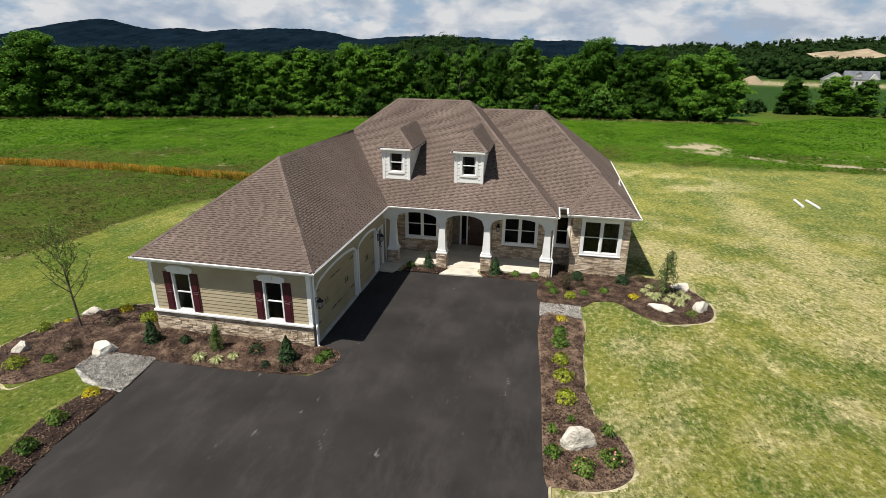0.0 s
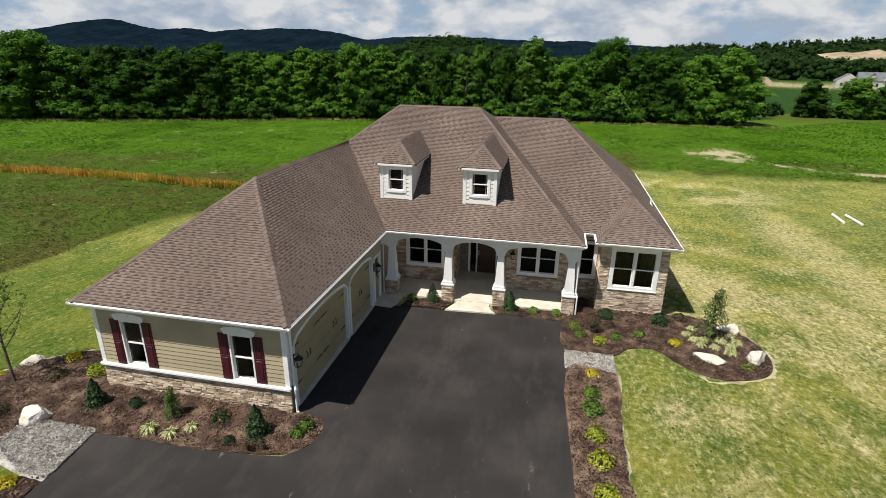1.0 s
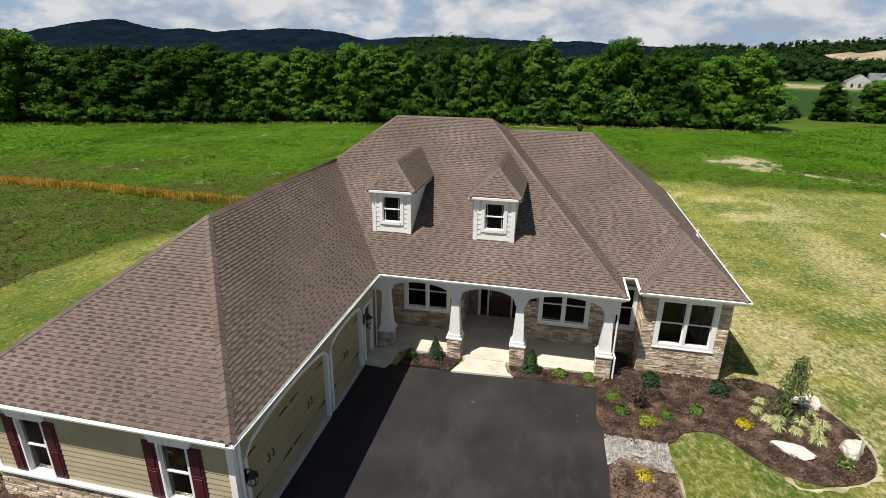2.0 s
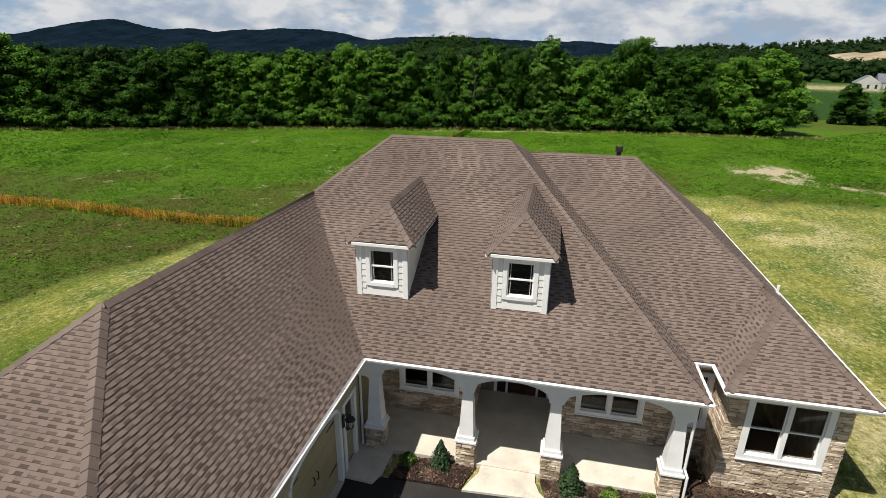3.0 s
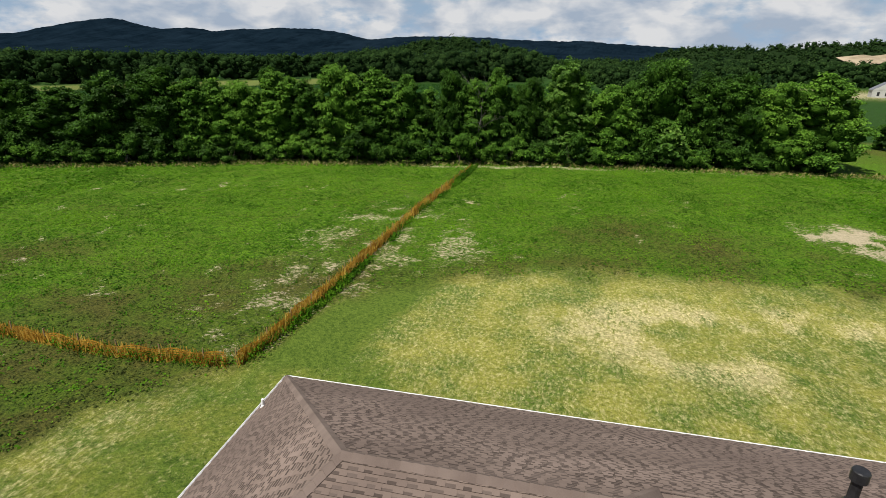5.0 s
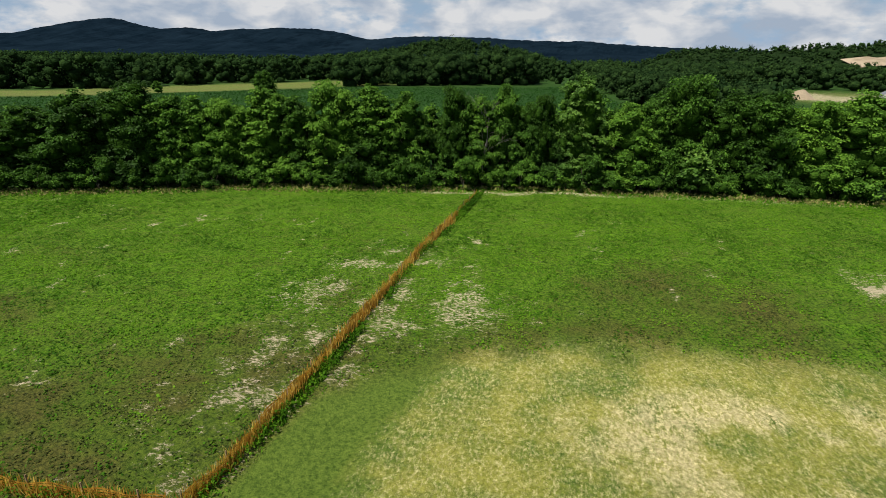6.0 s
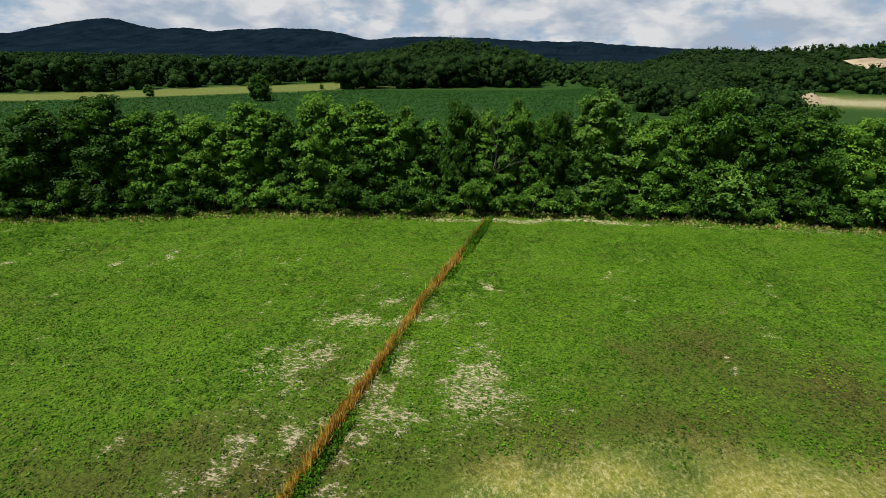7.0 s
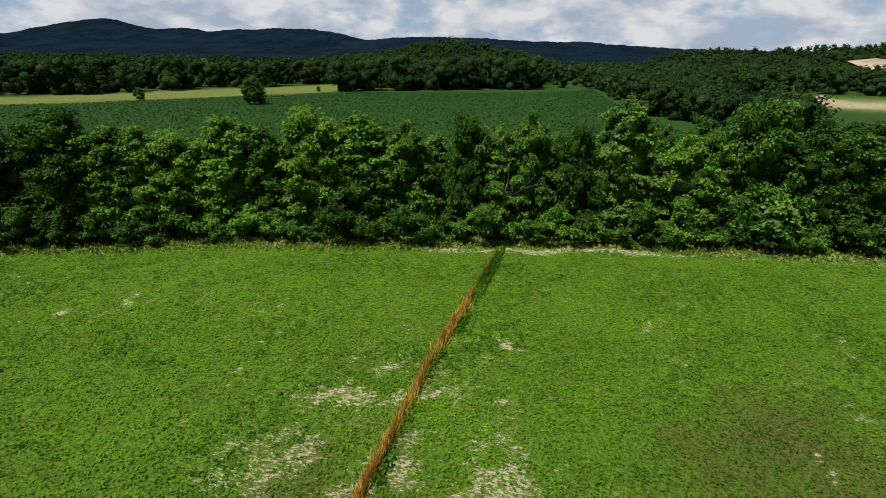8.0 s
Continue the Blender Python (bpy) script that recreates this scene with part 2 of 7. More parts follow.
# ---- mesh helpers ----
class Mesh:
    """Gathers faces of one mesh; at() sets the pose in which the next ones are laid down."""

    def __init__(self, m=None):
        self.v, self.f, self.m = [], [], m or Matrix()

    def at(self, m):
        self.m = m
        return self

    def add(self, pts, faces):
        k = len(self.v)
        self.v += [tuple(self.m @ Vector(p)) for p in pts]
        self.f += [tuple(i + k for i in f) for f in faces]
        return self

    def box(self, x0, x1, y0, y1, z0, z1):
        p = [(x, y, z) for z in (z0, z1) for y in (y0, y1) for x in (x0, x1)]
        return self.add(p, [(0, 2, 3, 1), (4, 5, 7, 6), (0, 1, 5, 4), (1, 3, 7, 5), (3, 2, 6, 7), (2, 0, 4, 6)])

    def cbox(self, x0, x1, y0, y1, z0, z1, c=0.01):
        """A box with chamfered edges."""
        lo, hi = (x0, y0, z0), (x1, y1, z1)
        p, key = [], {}
        for ax in range(3):
            for sx in (0, 1):
                for sy in (0, 1):
                    for sz in (0, 1):
                        s = (sx, sy, sz)
                        q = [(lo[i] + (0 if i == ax else c)) if s[i] == 0 else (hi[i] - (0 if i == ax else c)) for i in range(3)]
                        key[ax, s] = len(p)
                        p.append(q)
        f = []
        for ax in range(3):
            o = [i for i in range(3) if i != ax]
            for sd in (0, 1):
                ring = []
                for a, b in ((0, 0), (1, 0), (1, 1), (0, 1)):
                    s = [0, 0, 0]
                    s[ax], s[o[0]], s[o[1]] = sd, a, b
                    ring.append(key[ax, tuple(s)])
                f.append(ring if (sd == 1) != (ax == 1) else ring[::-1])
        for a, b in ((0, 1), (0, 2), (1, 2)):
            c3 = 3 - a - b
            for sa in (0, 1):
                for sb in (0, 1):
                    s0, s1 = [0, 0, 0], [0, 0, 0]
                    s0[a] = s1[a] = sa
                    s0[b] = s1[b] = sb
                    s1[c3] = 1
                    s0, s1 = tuple(s0), tuple(s1)
                    f.append((key[a, s0], key[a, s1], key[b, s1], key[b, s0]))
        for s in itertools_product():
            f.append((key[0, s], key[1, s], key[2, s]))
        return self.add(p, f)

    def prism(self, pts, way):
        """A flat outline pushed along a vector."""
        n = len(pts)
        way = Vector(way)
        p = [Vector(q) for q in pts] + [Vector(q) + way for q in pts]
        return self.add(p, [tuple(range(n))[::-1], tuple(range(n, 2 * n))] + [(i, (i + 1) % n, n + (i + 1) % n, n + i) for i in range(n)])

    def tube(self, pts, radii, sides=8):
        pts = [Vector(p) for p in pts]
        if isinstance(radii, (int, float)):
            radii = [radii] * len(pts)
        rings, p = [], []
        for i, q in enumerate(pts):
            d = (pts[min(i + 1, len(pts) - 1)] - pts[max(i - 1, 0)]).normalized()
            a = d.orthogonal().normalized() if i == 0 else (a - d * a.dot(d)).normalized()
            b = d.cross(a)
            for k in range(sides):
                w = 2 * math.pi * k / sides
                p.append(q + (a * math.cos(w) + b * math.sin(w)) * radii[i])
        f = [(i * sides + k, i * sides + (k + 1) % sides, (i + 1) * sides + (k + 1) % sides, (i + 1) * sides + k) for i in range(len(pts) - 1) for k in range(sides)]
        f += [tuple(range(sides))[::-1], tuple(range((len(pts) - 1) * sides, len(pts) * sides))]
        return self.add(p, f)

    def data(self, name, material):
        me = bpy.data.meshes.new(name)
        me.from_pydata(self.v, [], self.f)
        b = bmesh.new()
        b.from_mesh(me)
        bmesh.ops.recalc_face_normals(b, faces=b.faces)
        b.to_mesh(me)
        b.free()
        me.materials.append(material)
        return me


def itertools_product():
    return [(a, b, c) for a in (0, 1) for b in (0, 1) for c in (0, 1)]


def part(name, shape, material, parent=None, label=""):
    ob = new(name, shape.data(name, material) if isinstance(shape, Mesh) else shape)
    if parent:
        ob.parent = parent
    return tagged(ob, label)


def thing(name, label, category, group="", kind="", at=(0, 0, 0), turn=0.0):
    ob = tagged(new(name), label, category, group, kind)
    ob.matrix_world = pose(*at, 0, 0, turn)
    ob.empty_display_size = 0.2
    return ob


def quads(name, v, material, smooth=False):
    """A mesh of loose quads from an array of corner points, four to each."""
    n = len(v)
    me = bpy.data.meshes.new(name)
    me.vertices.add(n)
    me.vertices.foreach_set("co", np.ascontiguousarray(v, dtype=np.float32).ravel())
    me.loops.add(n)
    me.loops.foreach_set("vertex_index", np.arange(n, dtype=np.int32))
    me.polygons.add(n // 4)
    me.polygons.foreach_set("loop_start", np.arange(0, n, 4, dtype=np.int32))
    me.update(calc_edges=True)
    me.materials.append(material)
    return me


def leaves(rng, centre, normal, length, width):
    """Leaf-shaped quads at the centres, facing about along the normals, kinked a little so that they catch light."""
    n = len(centre)
    normal = normal / (np.linalg.norm(normal, axis=1, keepdims=True) + 1e-9)
    a = np.cross(normal, rng.normal(size=(n, 3)))
    a /= np.linalg.norm(a, axis=1, keepdims=True) + 1e-9
    b = np.cross(normal, a)
    length, width = np.broadcast_to(length, (n,))[:, None], np.broadcast_to(width, (n,))[:, None]
    v = np.empty((n, 4, 3))
    v[:, 0] = centre - a * length * 0.5 - normal * length * 0.12
    v[:, 1] = centre + b * width * 0.5
    v[:, 2] = centre + a * length * 0.5 - normal * length * 0.12
    v[:, 3] = centre - b * width * 0.5
    return v.reshape(-1, 3)


def ball(level):
    """Unit sphere: corners and triangles."""
    b = bmesh.new()
    bmesh.ops.create_icosphere(b, subdivisions=level, radius=1)
    v, f = np.array([k.co[:] for k in b.verts]), np.array([[k.index for k in g.verts] for g in b.faces])
    b.free()
    return v, f


BALLS = {1: ball(1), 2: ball(2)}


def masses(lobes, level):
    """Lumpy rounded masses, one to each lobe (centre, radii)."""
    v, f = BALLS[level]
    c, r = np.array([l[0] for l in lobes]), np.array([l[1] for l in lobes])
    lump = 1 + 0.17 * np.sin(v[None, :, 0] * 5 + c[:, None, 0] * 3.1) * np.sin(v[None, :, 1] * 5 + c[:, None, 1] * 2.3) + 0.13 * np.sin(v[None, :, 2] * 6 + c[:, None, 2] * 1.7 + v[None, :, 0] * 3)
    p = c[:, None] + v[None] * r[:, None] * lump[:, :, None]
    return p.reshape(-1, 3), (f[None] + np.arange(len(c))[:, None, None] * len(v)).reshape(-1, 3)


def foliage(name, leaf_quads, mass, leaf_material, mass_material):
    """One mesh of loose leaves over smooth masses whose dark colour paints inner shade."""
    mv, mf = mass
    nq = len(leaf_quads) // 4
    me = bpy.data.meshes.new(name)
    me.vertices.add(len(leaf_quads) + len(mv))
    me.vertices.foreach_set("co", np.concatenate([leaf_quads, mv]).astype(np.float32).ravel())
    me.loops.add(nq * 4 + mf.size)
    me.loops.foreach_set("vertex_index", np.concatenate([np.arange(nq * 4), mf.ravel() + nq * 4]).astype(np.int32))
    me.polygons.add(nq + len(mf))
    me.polygons.foreach_set("loop_start", np.concatenate([np.arange(nq) * 4, nq * 4 + np.arange(len(mf)) * 3]).astype(np.int32))
    me.materials.append(leaf_material)
    me.materials.append(mass_material)
    me.update(calc_edges=True)
    me.polygons.foreach_set("material_index", np.concatenate([np.zeros(nq), np.ones(len(mf))]).astype(np.int32))
    me.polygons.foreach_set("use_smooth", np.concatenate([np.zeros(nq), np.ones(len(mf))]).astype(bool))
    return me


def smooth01(a):
    a = np.clip(a, 0, 1)
    return a * a * (3 - 2 * a)

# ---- ground ----
def lattice(x, y, seed):
    n = np.sin(x * 127.1 + y * 311.7 + seed * 74.7) * 43758.5453
    return n - np.floor(n)


def value_noise(x, y, seed=0):
    xi, yi = np.floor(x), np.floor(y)
    u, w = smooth01(x - xi), smooth01(y - yi)
    return (lattice(xi, yi, seed) * (1 - u) + lattice(xi + 1, yi, seed) * u) * (1 - w) + (lattice(xi, yi + 1, seed) * (1 - u) + lattice(xi + 1, yi + 1, seed) * u) * w


def fbm(x, y, seed=0, octaves=4):
    total, amp, k = 0, 0.5, 1
    for i in range(octaves):
        total = total + amp * value_noise(x * k + 31.7 * i, y * k, seed + i)
        amp, k = amp / 2, k * 2
    return total


def height(x, y):
    """The lie of the land: level at the house front, a dip behind it, a rise to the wood's edge, lower fields beyond."""
    x, y = np.asarray(x, float), np.asarray(y, float)
    h = np.interp(y, [-60, 24, 28, 34, 44, 56, 70, 85, 100, 122, 170, 260, 600, 5000], [0, 0, -0.12, -0.55, -1.3, -1.4, -1.05, -0.8, -0.55, -1.0, -2.5, -3.0, -3.0, -3.0])
    side = np.clip((x - 4.5) / 14, 0, 1) * -0.5 * np.clip((40 - y) / 16, 0, 1) * np.clip((y - 8) / 10, 0, 1)
    west = np.clip((-19 - x) / 14, 0, 1) * -0.8 * np.clip((40 - y) / 14, 0, 1)
    rough = (fbm(x / 9, y / 9, 5) - 0.47) * 0.35 * np.clip((np.hypot((x + 6) / 1.6, y - 20) - 20) / 12, 0, 1) * np.clip(1 - y / 900, 0, 1)
    return h + side + west + rough


def edge(x, y, line):
    """Signed distance of points to a broken line that runs in x: positive beyond it."""
    px, py = zip(*line)
    return y - np.interp(x, px, py)


def zones(x, y):
    """How much of each spot is mown lawn, dry straw, bare pale soil."""
    wob = (fbm(x / 3.2, y / 3.2, 11) - 0.47) * 5
    north = -edge(x, y, [(-60, 20), (-28, 21), (-27.4, 33), (-25, 41), (-21, 46), (-19, 54), (-12, 60.5), (0, 62.5), (60, 63.5)]) + wob * 0.5
    lawn = smooth01(north / 4.5 + 0.5 + wob * 0.06)
    n1, n2, n3 = fbm(x / 7, y / 9, 21), fbm(x / 1.7, y / 2.3, 22), fbm(x / 0.7, y / 0.7, 23)
    dry = smooth01((n1 * 0.45 + n2 * 0.55 - 0.45) * 6) * lawn
    dry = dry * (1 - 0.5 * smooth01((x - 7) / 3) * smooth01((y - 28) / 8))
    dry = dry * (1 - 0.6 * smooth01((y - 38) / 6)) * (1 - 0.6 * smooth01((-15 - x) / 4) * smooth01((y - 20) / 6))
    behind = smooth01(1.4 - np.hypot((x - 6.5) / 15.0, (y - 54.6) / 6.0)) * smooth01((n1 * 0.6 + n2 * 0.4 - 0.37) * 8)
    dry = dry - 0.85 * lawn * np.maximum(smooth01((y - 37) / 7), smooth01((-12 - x) / 3))
    dry = np.maximum(dry, behind * 2.0 * lawn - 0.85 * lawn * smooth01((y - 37) / 7))
    stripe = smooth01(1.2 - np.abs((x - 15.2 - (y - 20) * 0.03) + wob * 0.25) / 2.4) * np.clip((y - 12) / 8, 0, 1) * np.clip((54 - y) / 12, 0, 1)
    dry = np.maximum(dry, stripe * lawn * (0.55 + 0.45 * n2))
    dry = dry * (1 - 0.7 * np.exp(-((x - 11.2) / 0.5) ** 2))
    west = smooth01((-11 - 3.5 * smooth01((y - 44) / 5) + wob * 1.1 - x) / 3.5) * lawn
    dry = dry * (1 - west) - (0.42 + 0.3 * smooth01((y - 44) / 5)) * west
    west_dry = smooth01(1.5 - np.abs(x + 25.0 + (y - 30) * -0.13 + wob * 0.3) / 1.5) * np.clip((y - 25) / 5, 0, 1) * np.clip((46 - y) / 5, 0, 1)
    dry = np.where(west_dry > 0, np.maximum(dry, -0.45 + west_dry * (0.25 + 0.5 * n2)), dry)
    dry = dry - 1.1 * np.exp(-((x + 17.0 - (y - 52) * 0.34) / 1.5) ** 2) * smooth01((y - 46) / 3) * smooth01((61 - y) / 2)
    spots = smooth01((n3 * 0.45 + n2 * 0.55 - 0.58) * 10)
    near_fence = np.exp(-((x + 21.5) / 5.5) ** 2) * smooth01((y - 45) / 4) * smooth01((80 - y) / 8) + 0.8 * np.exp(-((x + 14) / 4.5) ** 2) * np.exp(-((y - 66) / 5) ** 2)
    bare = np.clip(near_fence * 1.25, 0, 1) * (0.14 + 0.36 * smooth01((n2 * 0.6 + n3 * 0.4 - 0.42) * 7)) * (1 - lawn)
    east = smooth01(1.5 - np.abs(edge(x, y, [(12, 80), (17, 76), (22, 71.5), (30, 67.5), (40, 66), (70, 62)]) + wob * 0.35) / (1.0 + 2.4 * smooth01((26 - x) / 8))) * smooth01((x - 14.5) / 2)
    bare = np.maximum(bare, east * (0.3 + 0.4 * smooth01((n2 * 0.6 + n3 * 0.4 - 0.38) * 7)))
    patch = smooth01(1.5 - np.hypot((x - 20.3 + wob * 0.35) / 3.4, (y - 76.4 + wob * 0.3) / 3.4))
    bare = np.maximum(bare, patch * (0.3 + 0.6 * smooth01((n2 * 0.6 + n3 * 0.4 - 0.33) * 7)))
    bare = np.maximum(bare, spots * 0.5 * (1 - lawn) * smooth01((100 - y) / 20))
    strip = smooth01(1.3 - np.abs(edge(x, y, WOOD_EDGE) + 1.6 + wob * 0.5) / 0.9) * smooth01((x + 33) / 10)
    bare = np.maximum(bare, strip * (0.32 + 0.2 * smooth01((x + 26) / 4) * smooth01((4 - x) / 6)))
    site = smooth01(1.6 - np.hypot((x - 150) / 62, (y - 362) / 46))
    bare = np.maximum(bare, np.clip(site, 0, 1) * 0.6 * (0.55 + 0.45 * smooth01((fbm(x / 30, y / 30, 8) - 0.35) * 6)))
    wheat = smooth01((edge(x, y, WHEAT_EDGE)) / 6) * smooth01((420 - y) / 20) * smooth01((-95 - x) / 8)
    wheat = wheat * smooth01((np.interp(x, [-461, -251, -232, -213, -184, -153], [160, 241, 270, 322, 367, 414]) + 3 - y) / 6)
    dry = np.where(wheat > 0.01, np.maximum(dry, wheat * 0.22), dry)
    return lawn, np.clip(dry, -0.9, 1), np.clip(bare, 0, 1)


def maize(x, y):
    return ((y > np.interp(x, *zip(*WOOD_EDGE)) + 14) & (edge(x, y, MAIZE_EDGE) < 0) & (x < np.interp(y, [112, 220, 310, 454], [48, 22.5, 14, 8])) & (x > -260)).astype(float)


def wood_shade(x, y):
    """Shade under far woods painted into the ground's colour, less at the wheat strip."""
    wheat = smooth01(edge(x, y, WHEAT_EDGE) / 6) * smooth01((420 - y) / 20) * smooth01((-95 - x) / 8)
    site = smooth01(1.6 - np.hypot((x - 150) / 62, (y - 362) / 46))
    wheat = wheat * smooth01((np.interp(x, [-461, -251, -232, -213, -184, -153], [160, 241, 270, 322, 367, 414]) + 3 - y) / 6)
    return np.where(y > 150, 0.9 - 0.9 * wheat - 0.9 * site, 0.0)


def lushness(x, y):
    """Bright young growth towards the wood, duller and browner weeds nearer the lawn."""
    n = fbm(x / 14, y / 9, 41) * 0.9 + fbm(x / 3, y / 2.5, 42) * 0.35 - 0.58
    return smooth01(0.58 + n * 2.2 + np.clip((y - 70 + 11 * smooth01((-23 - x) / 6)) / 20, -1.1, 0.8)) * (1 - 0.75 * smooth01((y - 112) / 14))


MAIZE_EDGE = [(-461, 115), (-218, 209), (-205, 224), (-187, 250), (-171, 275), (-153, 298), (-136, 335), (-64, 359), (-21, 380), (23, 447)]
WHEAT_EDGE = [(-461, 116), (-218, 212), (-205, 226), (-187, 253), (-171, 277), (-153, 301), (-129, 343), (-64, 458)]
WOOD_EDGE = [(-200, 40), (-94, 77), (-66, 84), (-44, 92), (-27, 95.5), (-10, 99), (8, 102), (19, 102.5), (36, 105), (60, 128), (200, 130)]


def axis(lo, hi, step, reach, grow):
    a = list(np.arange(lo, hi + step / 2, step))
    s = step
    while a[-1] < reach:
        s *= grow
        a.append(a[-1] + s)
    s = step
    while a[0] > -reach:
        s *= grow
        a.insert(0, a[0] - s)
    return np.array(a)


def sheet():
    xs, ys = axis(-60, 40, 0.48, 4700, 1.1), axis(6, 104, 0.48, 4700, 1.1)
    gx, gy = np.meshgrid(xs, ys)
    x, y = gx.ravel(), gy.ravel()
    z = height(x, y)
    w, hgt = len(xs), len(ys)
    i = np.arange((w - 1) * (hgt - 1))
    k = i // (w - 1) * w + i % (w - 1)
    faces = np.stack([k, k + 1, k + 1 + w, k + w], 1)
    me = bpy.data.meshes.new("ground")
    me.vertices.add(len(x))
    me.vertices.foreach_set("co", np.stack([x, y, z], 1).astype(np.float32).ravel())
    me.loops.add(faces.size)
    me.loops.foreach_set("vertex_index", faces.astype(np.int32).ravel())
    me.polygons.add(len(faces))
    me.polygons.foreach_set("loop_start", np.arange(0, faces.size, 4, dtype=np.int32))
    me.polygons.foreach_set("use_smooth", np.ones(len(faces), bool))
    me.update(calc_edges=True)
    # the maize layer also carries the shade painted under the far woods
    for name, values in zip(("lawn", "dry", "bare", "lush", "maize"), (*zones(x, y), lushness(x, y), np.maximum(maize(x, y), wood_shade(x, y)))):
        me.attributes.new(name, "FLOAT", "POINT").data.foreach_set("value", values.astype(np.float32))
    return me


def ground_material():
    m = bpy.data.materials.new("grassland")
    m.use_nodes = True
    n, l = m.node_tree.nodes, m.node_tree.links
    bs = n["Principled BSDF"]
    geo = n.new("ShaderNodeNewGeometry")

    def tex(scale, detail=5, rough=0.6, stretch=None):
        t = n.new("ShaderNodeTexNoise")
        t.inputs["Scale"].default_value, t.inputs["Detail"].default_value, t.inputs["Roughness"].default_value = scale, detail, rough
        if stretch:
            mp = n.new("ShaderNodeMapping")
            mp.inputs["Scale"].default_value = stretch
            l.new(geo.outputs["Position"], mp.inputs[0])
            l.new(mp.outputs[0], t.inputs["Vector"])
        else:
            l.new(geo.outputs["Position"], t.inputs["Vector"])
        return t.outputs["Fac"]

    def ramp(source, *stops):
        r = n.new("ShaderNodeValToRGB")
        e = r.color_ramp.elements
        while len(e) < len(stops):
            e.new(0.5)
        for k, (p, c) in zip(e, stops):
            k.position, k.color = p, (*c, 1) if isinstance(c, tuple) else (c, c, c, 1)
        l.new(source, r.inputs[0])
        return r.outputs[0]

    def mix(f, a, b):
        x = n.new("ShaderNodeMixRGB")
        l.new(f, x.inputs[0])
        l.new(a, x.inputs[1])
        l.new(b, x.inputs[2])
        return x.outputs[0]

    def attribute(name):
        a = n.new("ShaderNodeAttribute")
        a.attribute_name = name
        return a.outputs["Fac"]

    def times(a, b):
        x = n.new("ShaderNodeMath")
        x.operation = "MULTIPLY"
        x.use_clamp = True
        l.new(a, x.inputs[0])
        l.new(b, x.inputs[1]) if not isinstance(b, float) else None
        if isinstance(b, float):
            x.inputs[1].default_value = b
        return x.outputs[0]

    fine, mid = tex(5, 9, 0.8), tex(0.22, 5, 0.6)
    blade = tex(4.5, 9, 0.85, (1.15, 0.6, 1.0))
    green = ramp(fine, (0.38, (0.042, 0.085, 0.008)), (0.62, (0.155, 0.225, 0.03)))
    yellow = ramp(fine, (0.38, (0.165, 0.18, 0.02)), (0.62, (0.4, 0.38, 0.075)))
    sere = ramp(fine, (0.38, (0.44, 0.38, 0.14)), (0.62, (0.9, 0.8, 0.43)))
    parched = n.new("ShaderNodeMath")
    parched.operation, parched.use_clamp, parched.inputs[1].default_value = "ADD", True, 0.85
    l.new(attribute("dry"), parched.inputs[0])
    lawn_c = mix(times(parched.outputs[0], ramp(tex(0.35, 6, 0.65), (0.4, 0.0), (0.6, 1.0))), green, yellow)
    fleck = ramp(tex(4.5, 9, 0.8, (1.2, 0.7, 1.0)), (0.47, 0.0), (0.55, 1.0))
    thin = n.new("ShaderNodeMath")
    thin.operation = "MULTIPLY_ADD"
    l.new(attribute("dry"), thin.inputs[0])
    thin.inputs[1].default_value = 0.75
    l.new(ramp(blade, (0.46, 0.12), (0.6, 0.72)), thin.inputs[2])
    part_xyz, row, swing = n.new("ShaderNodeSeparateXYZ"), n.new("ShaderNodeMath"), n.new("ShaderNodeMath")
    l.new(geo.outputs["Position"], part_xyz.inputs[0])
    row.operation, row.inputs[1].default_value = "MULTIPLY", 5.2
    l.new(part_xyz.outputs[0], row.inputs[0])
    swing.operation = "SINE"
    l.new(row.outputs[0], swing.inputs[0])
    mown = n.new("ShaderNodeMath")
    mown.operation, mown.inputs[1].default_value = "MULTIPLY_ADD", 0.06
    l.new(swing.outputs[0], mown.inputs[0])
    l.new(thin.outputs[0], mown.inputs[2])
    lawn_c = mix(times(fleck, mown.outputs[0]), lawn_c, sere)
    dull = mix(ramp(mid, (0.42, 0.0), (0.58, 1.0)), ramp(fine, (0.4, (0.03, 0.037, 0.007)), (0.6, (0.13, 0.13, 0.024))), ramp(fine, (0.4, (0.026, 0.055, 0.005)), (0.6, (0.115, 0.17, 0.016))))
    mead_c = mix(times(attribute("lush"), ramp(tex(0.8, 7, 0.75, (0.7, 1.3, 1.0)), (0.4, 0.55), (0.56, 1.0))), dull, ramp(fine, (0.4, (0.02, 0.06, 0.003)), (0.6, (0.132, 0.268, 0.01))))
    straw = ramp(tex(5, 8, 0.8), (0.36, (0.33, 0.28, 0.12)), (0.64, (0.7, 0.61, 0.33)))
    soil = ramp(tex(6, 6, 0.75), (0.3, (0.32, 0.265, 0.165)), (0.7, (0.62, 0.53, 0.36)))
    broken = ramp(tex(1.3, 10, 0.9, (1.0, 0.6, 1.0)), (0.44, 0.0), (0.54, 0.8))
    c = mix(attribute("lawn"), mead_c, lawn_c)
    # maize green, which doubles as painted shade on the ground of the far woods
    c = mix(attribute("maize"), c, ramp(tex(0.8, 6, 0.7), (0.36, (0.008, 0.034, 0.004)), (0.64, (0.022, 0.07, 0.008))))
    c = mix(times(attribute("dry"), broken), c, straw)
    worn = n.new("ShaderNodeMath")
    worn.operation, worn.inputs[1].default_value = "MULTIPLY_ADD", 0.25
    l.new(attribute("bare"), worn.inputs[0])
    l.new(tex(2.6, 9, 0.85, (1.0, 1.8, 1.0)), worn.inputs[2])
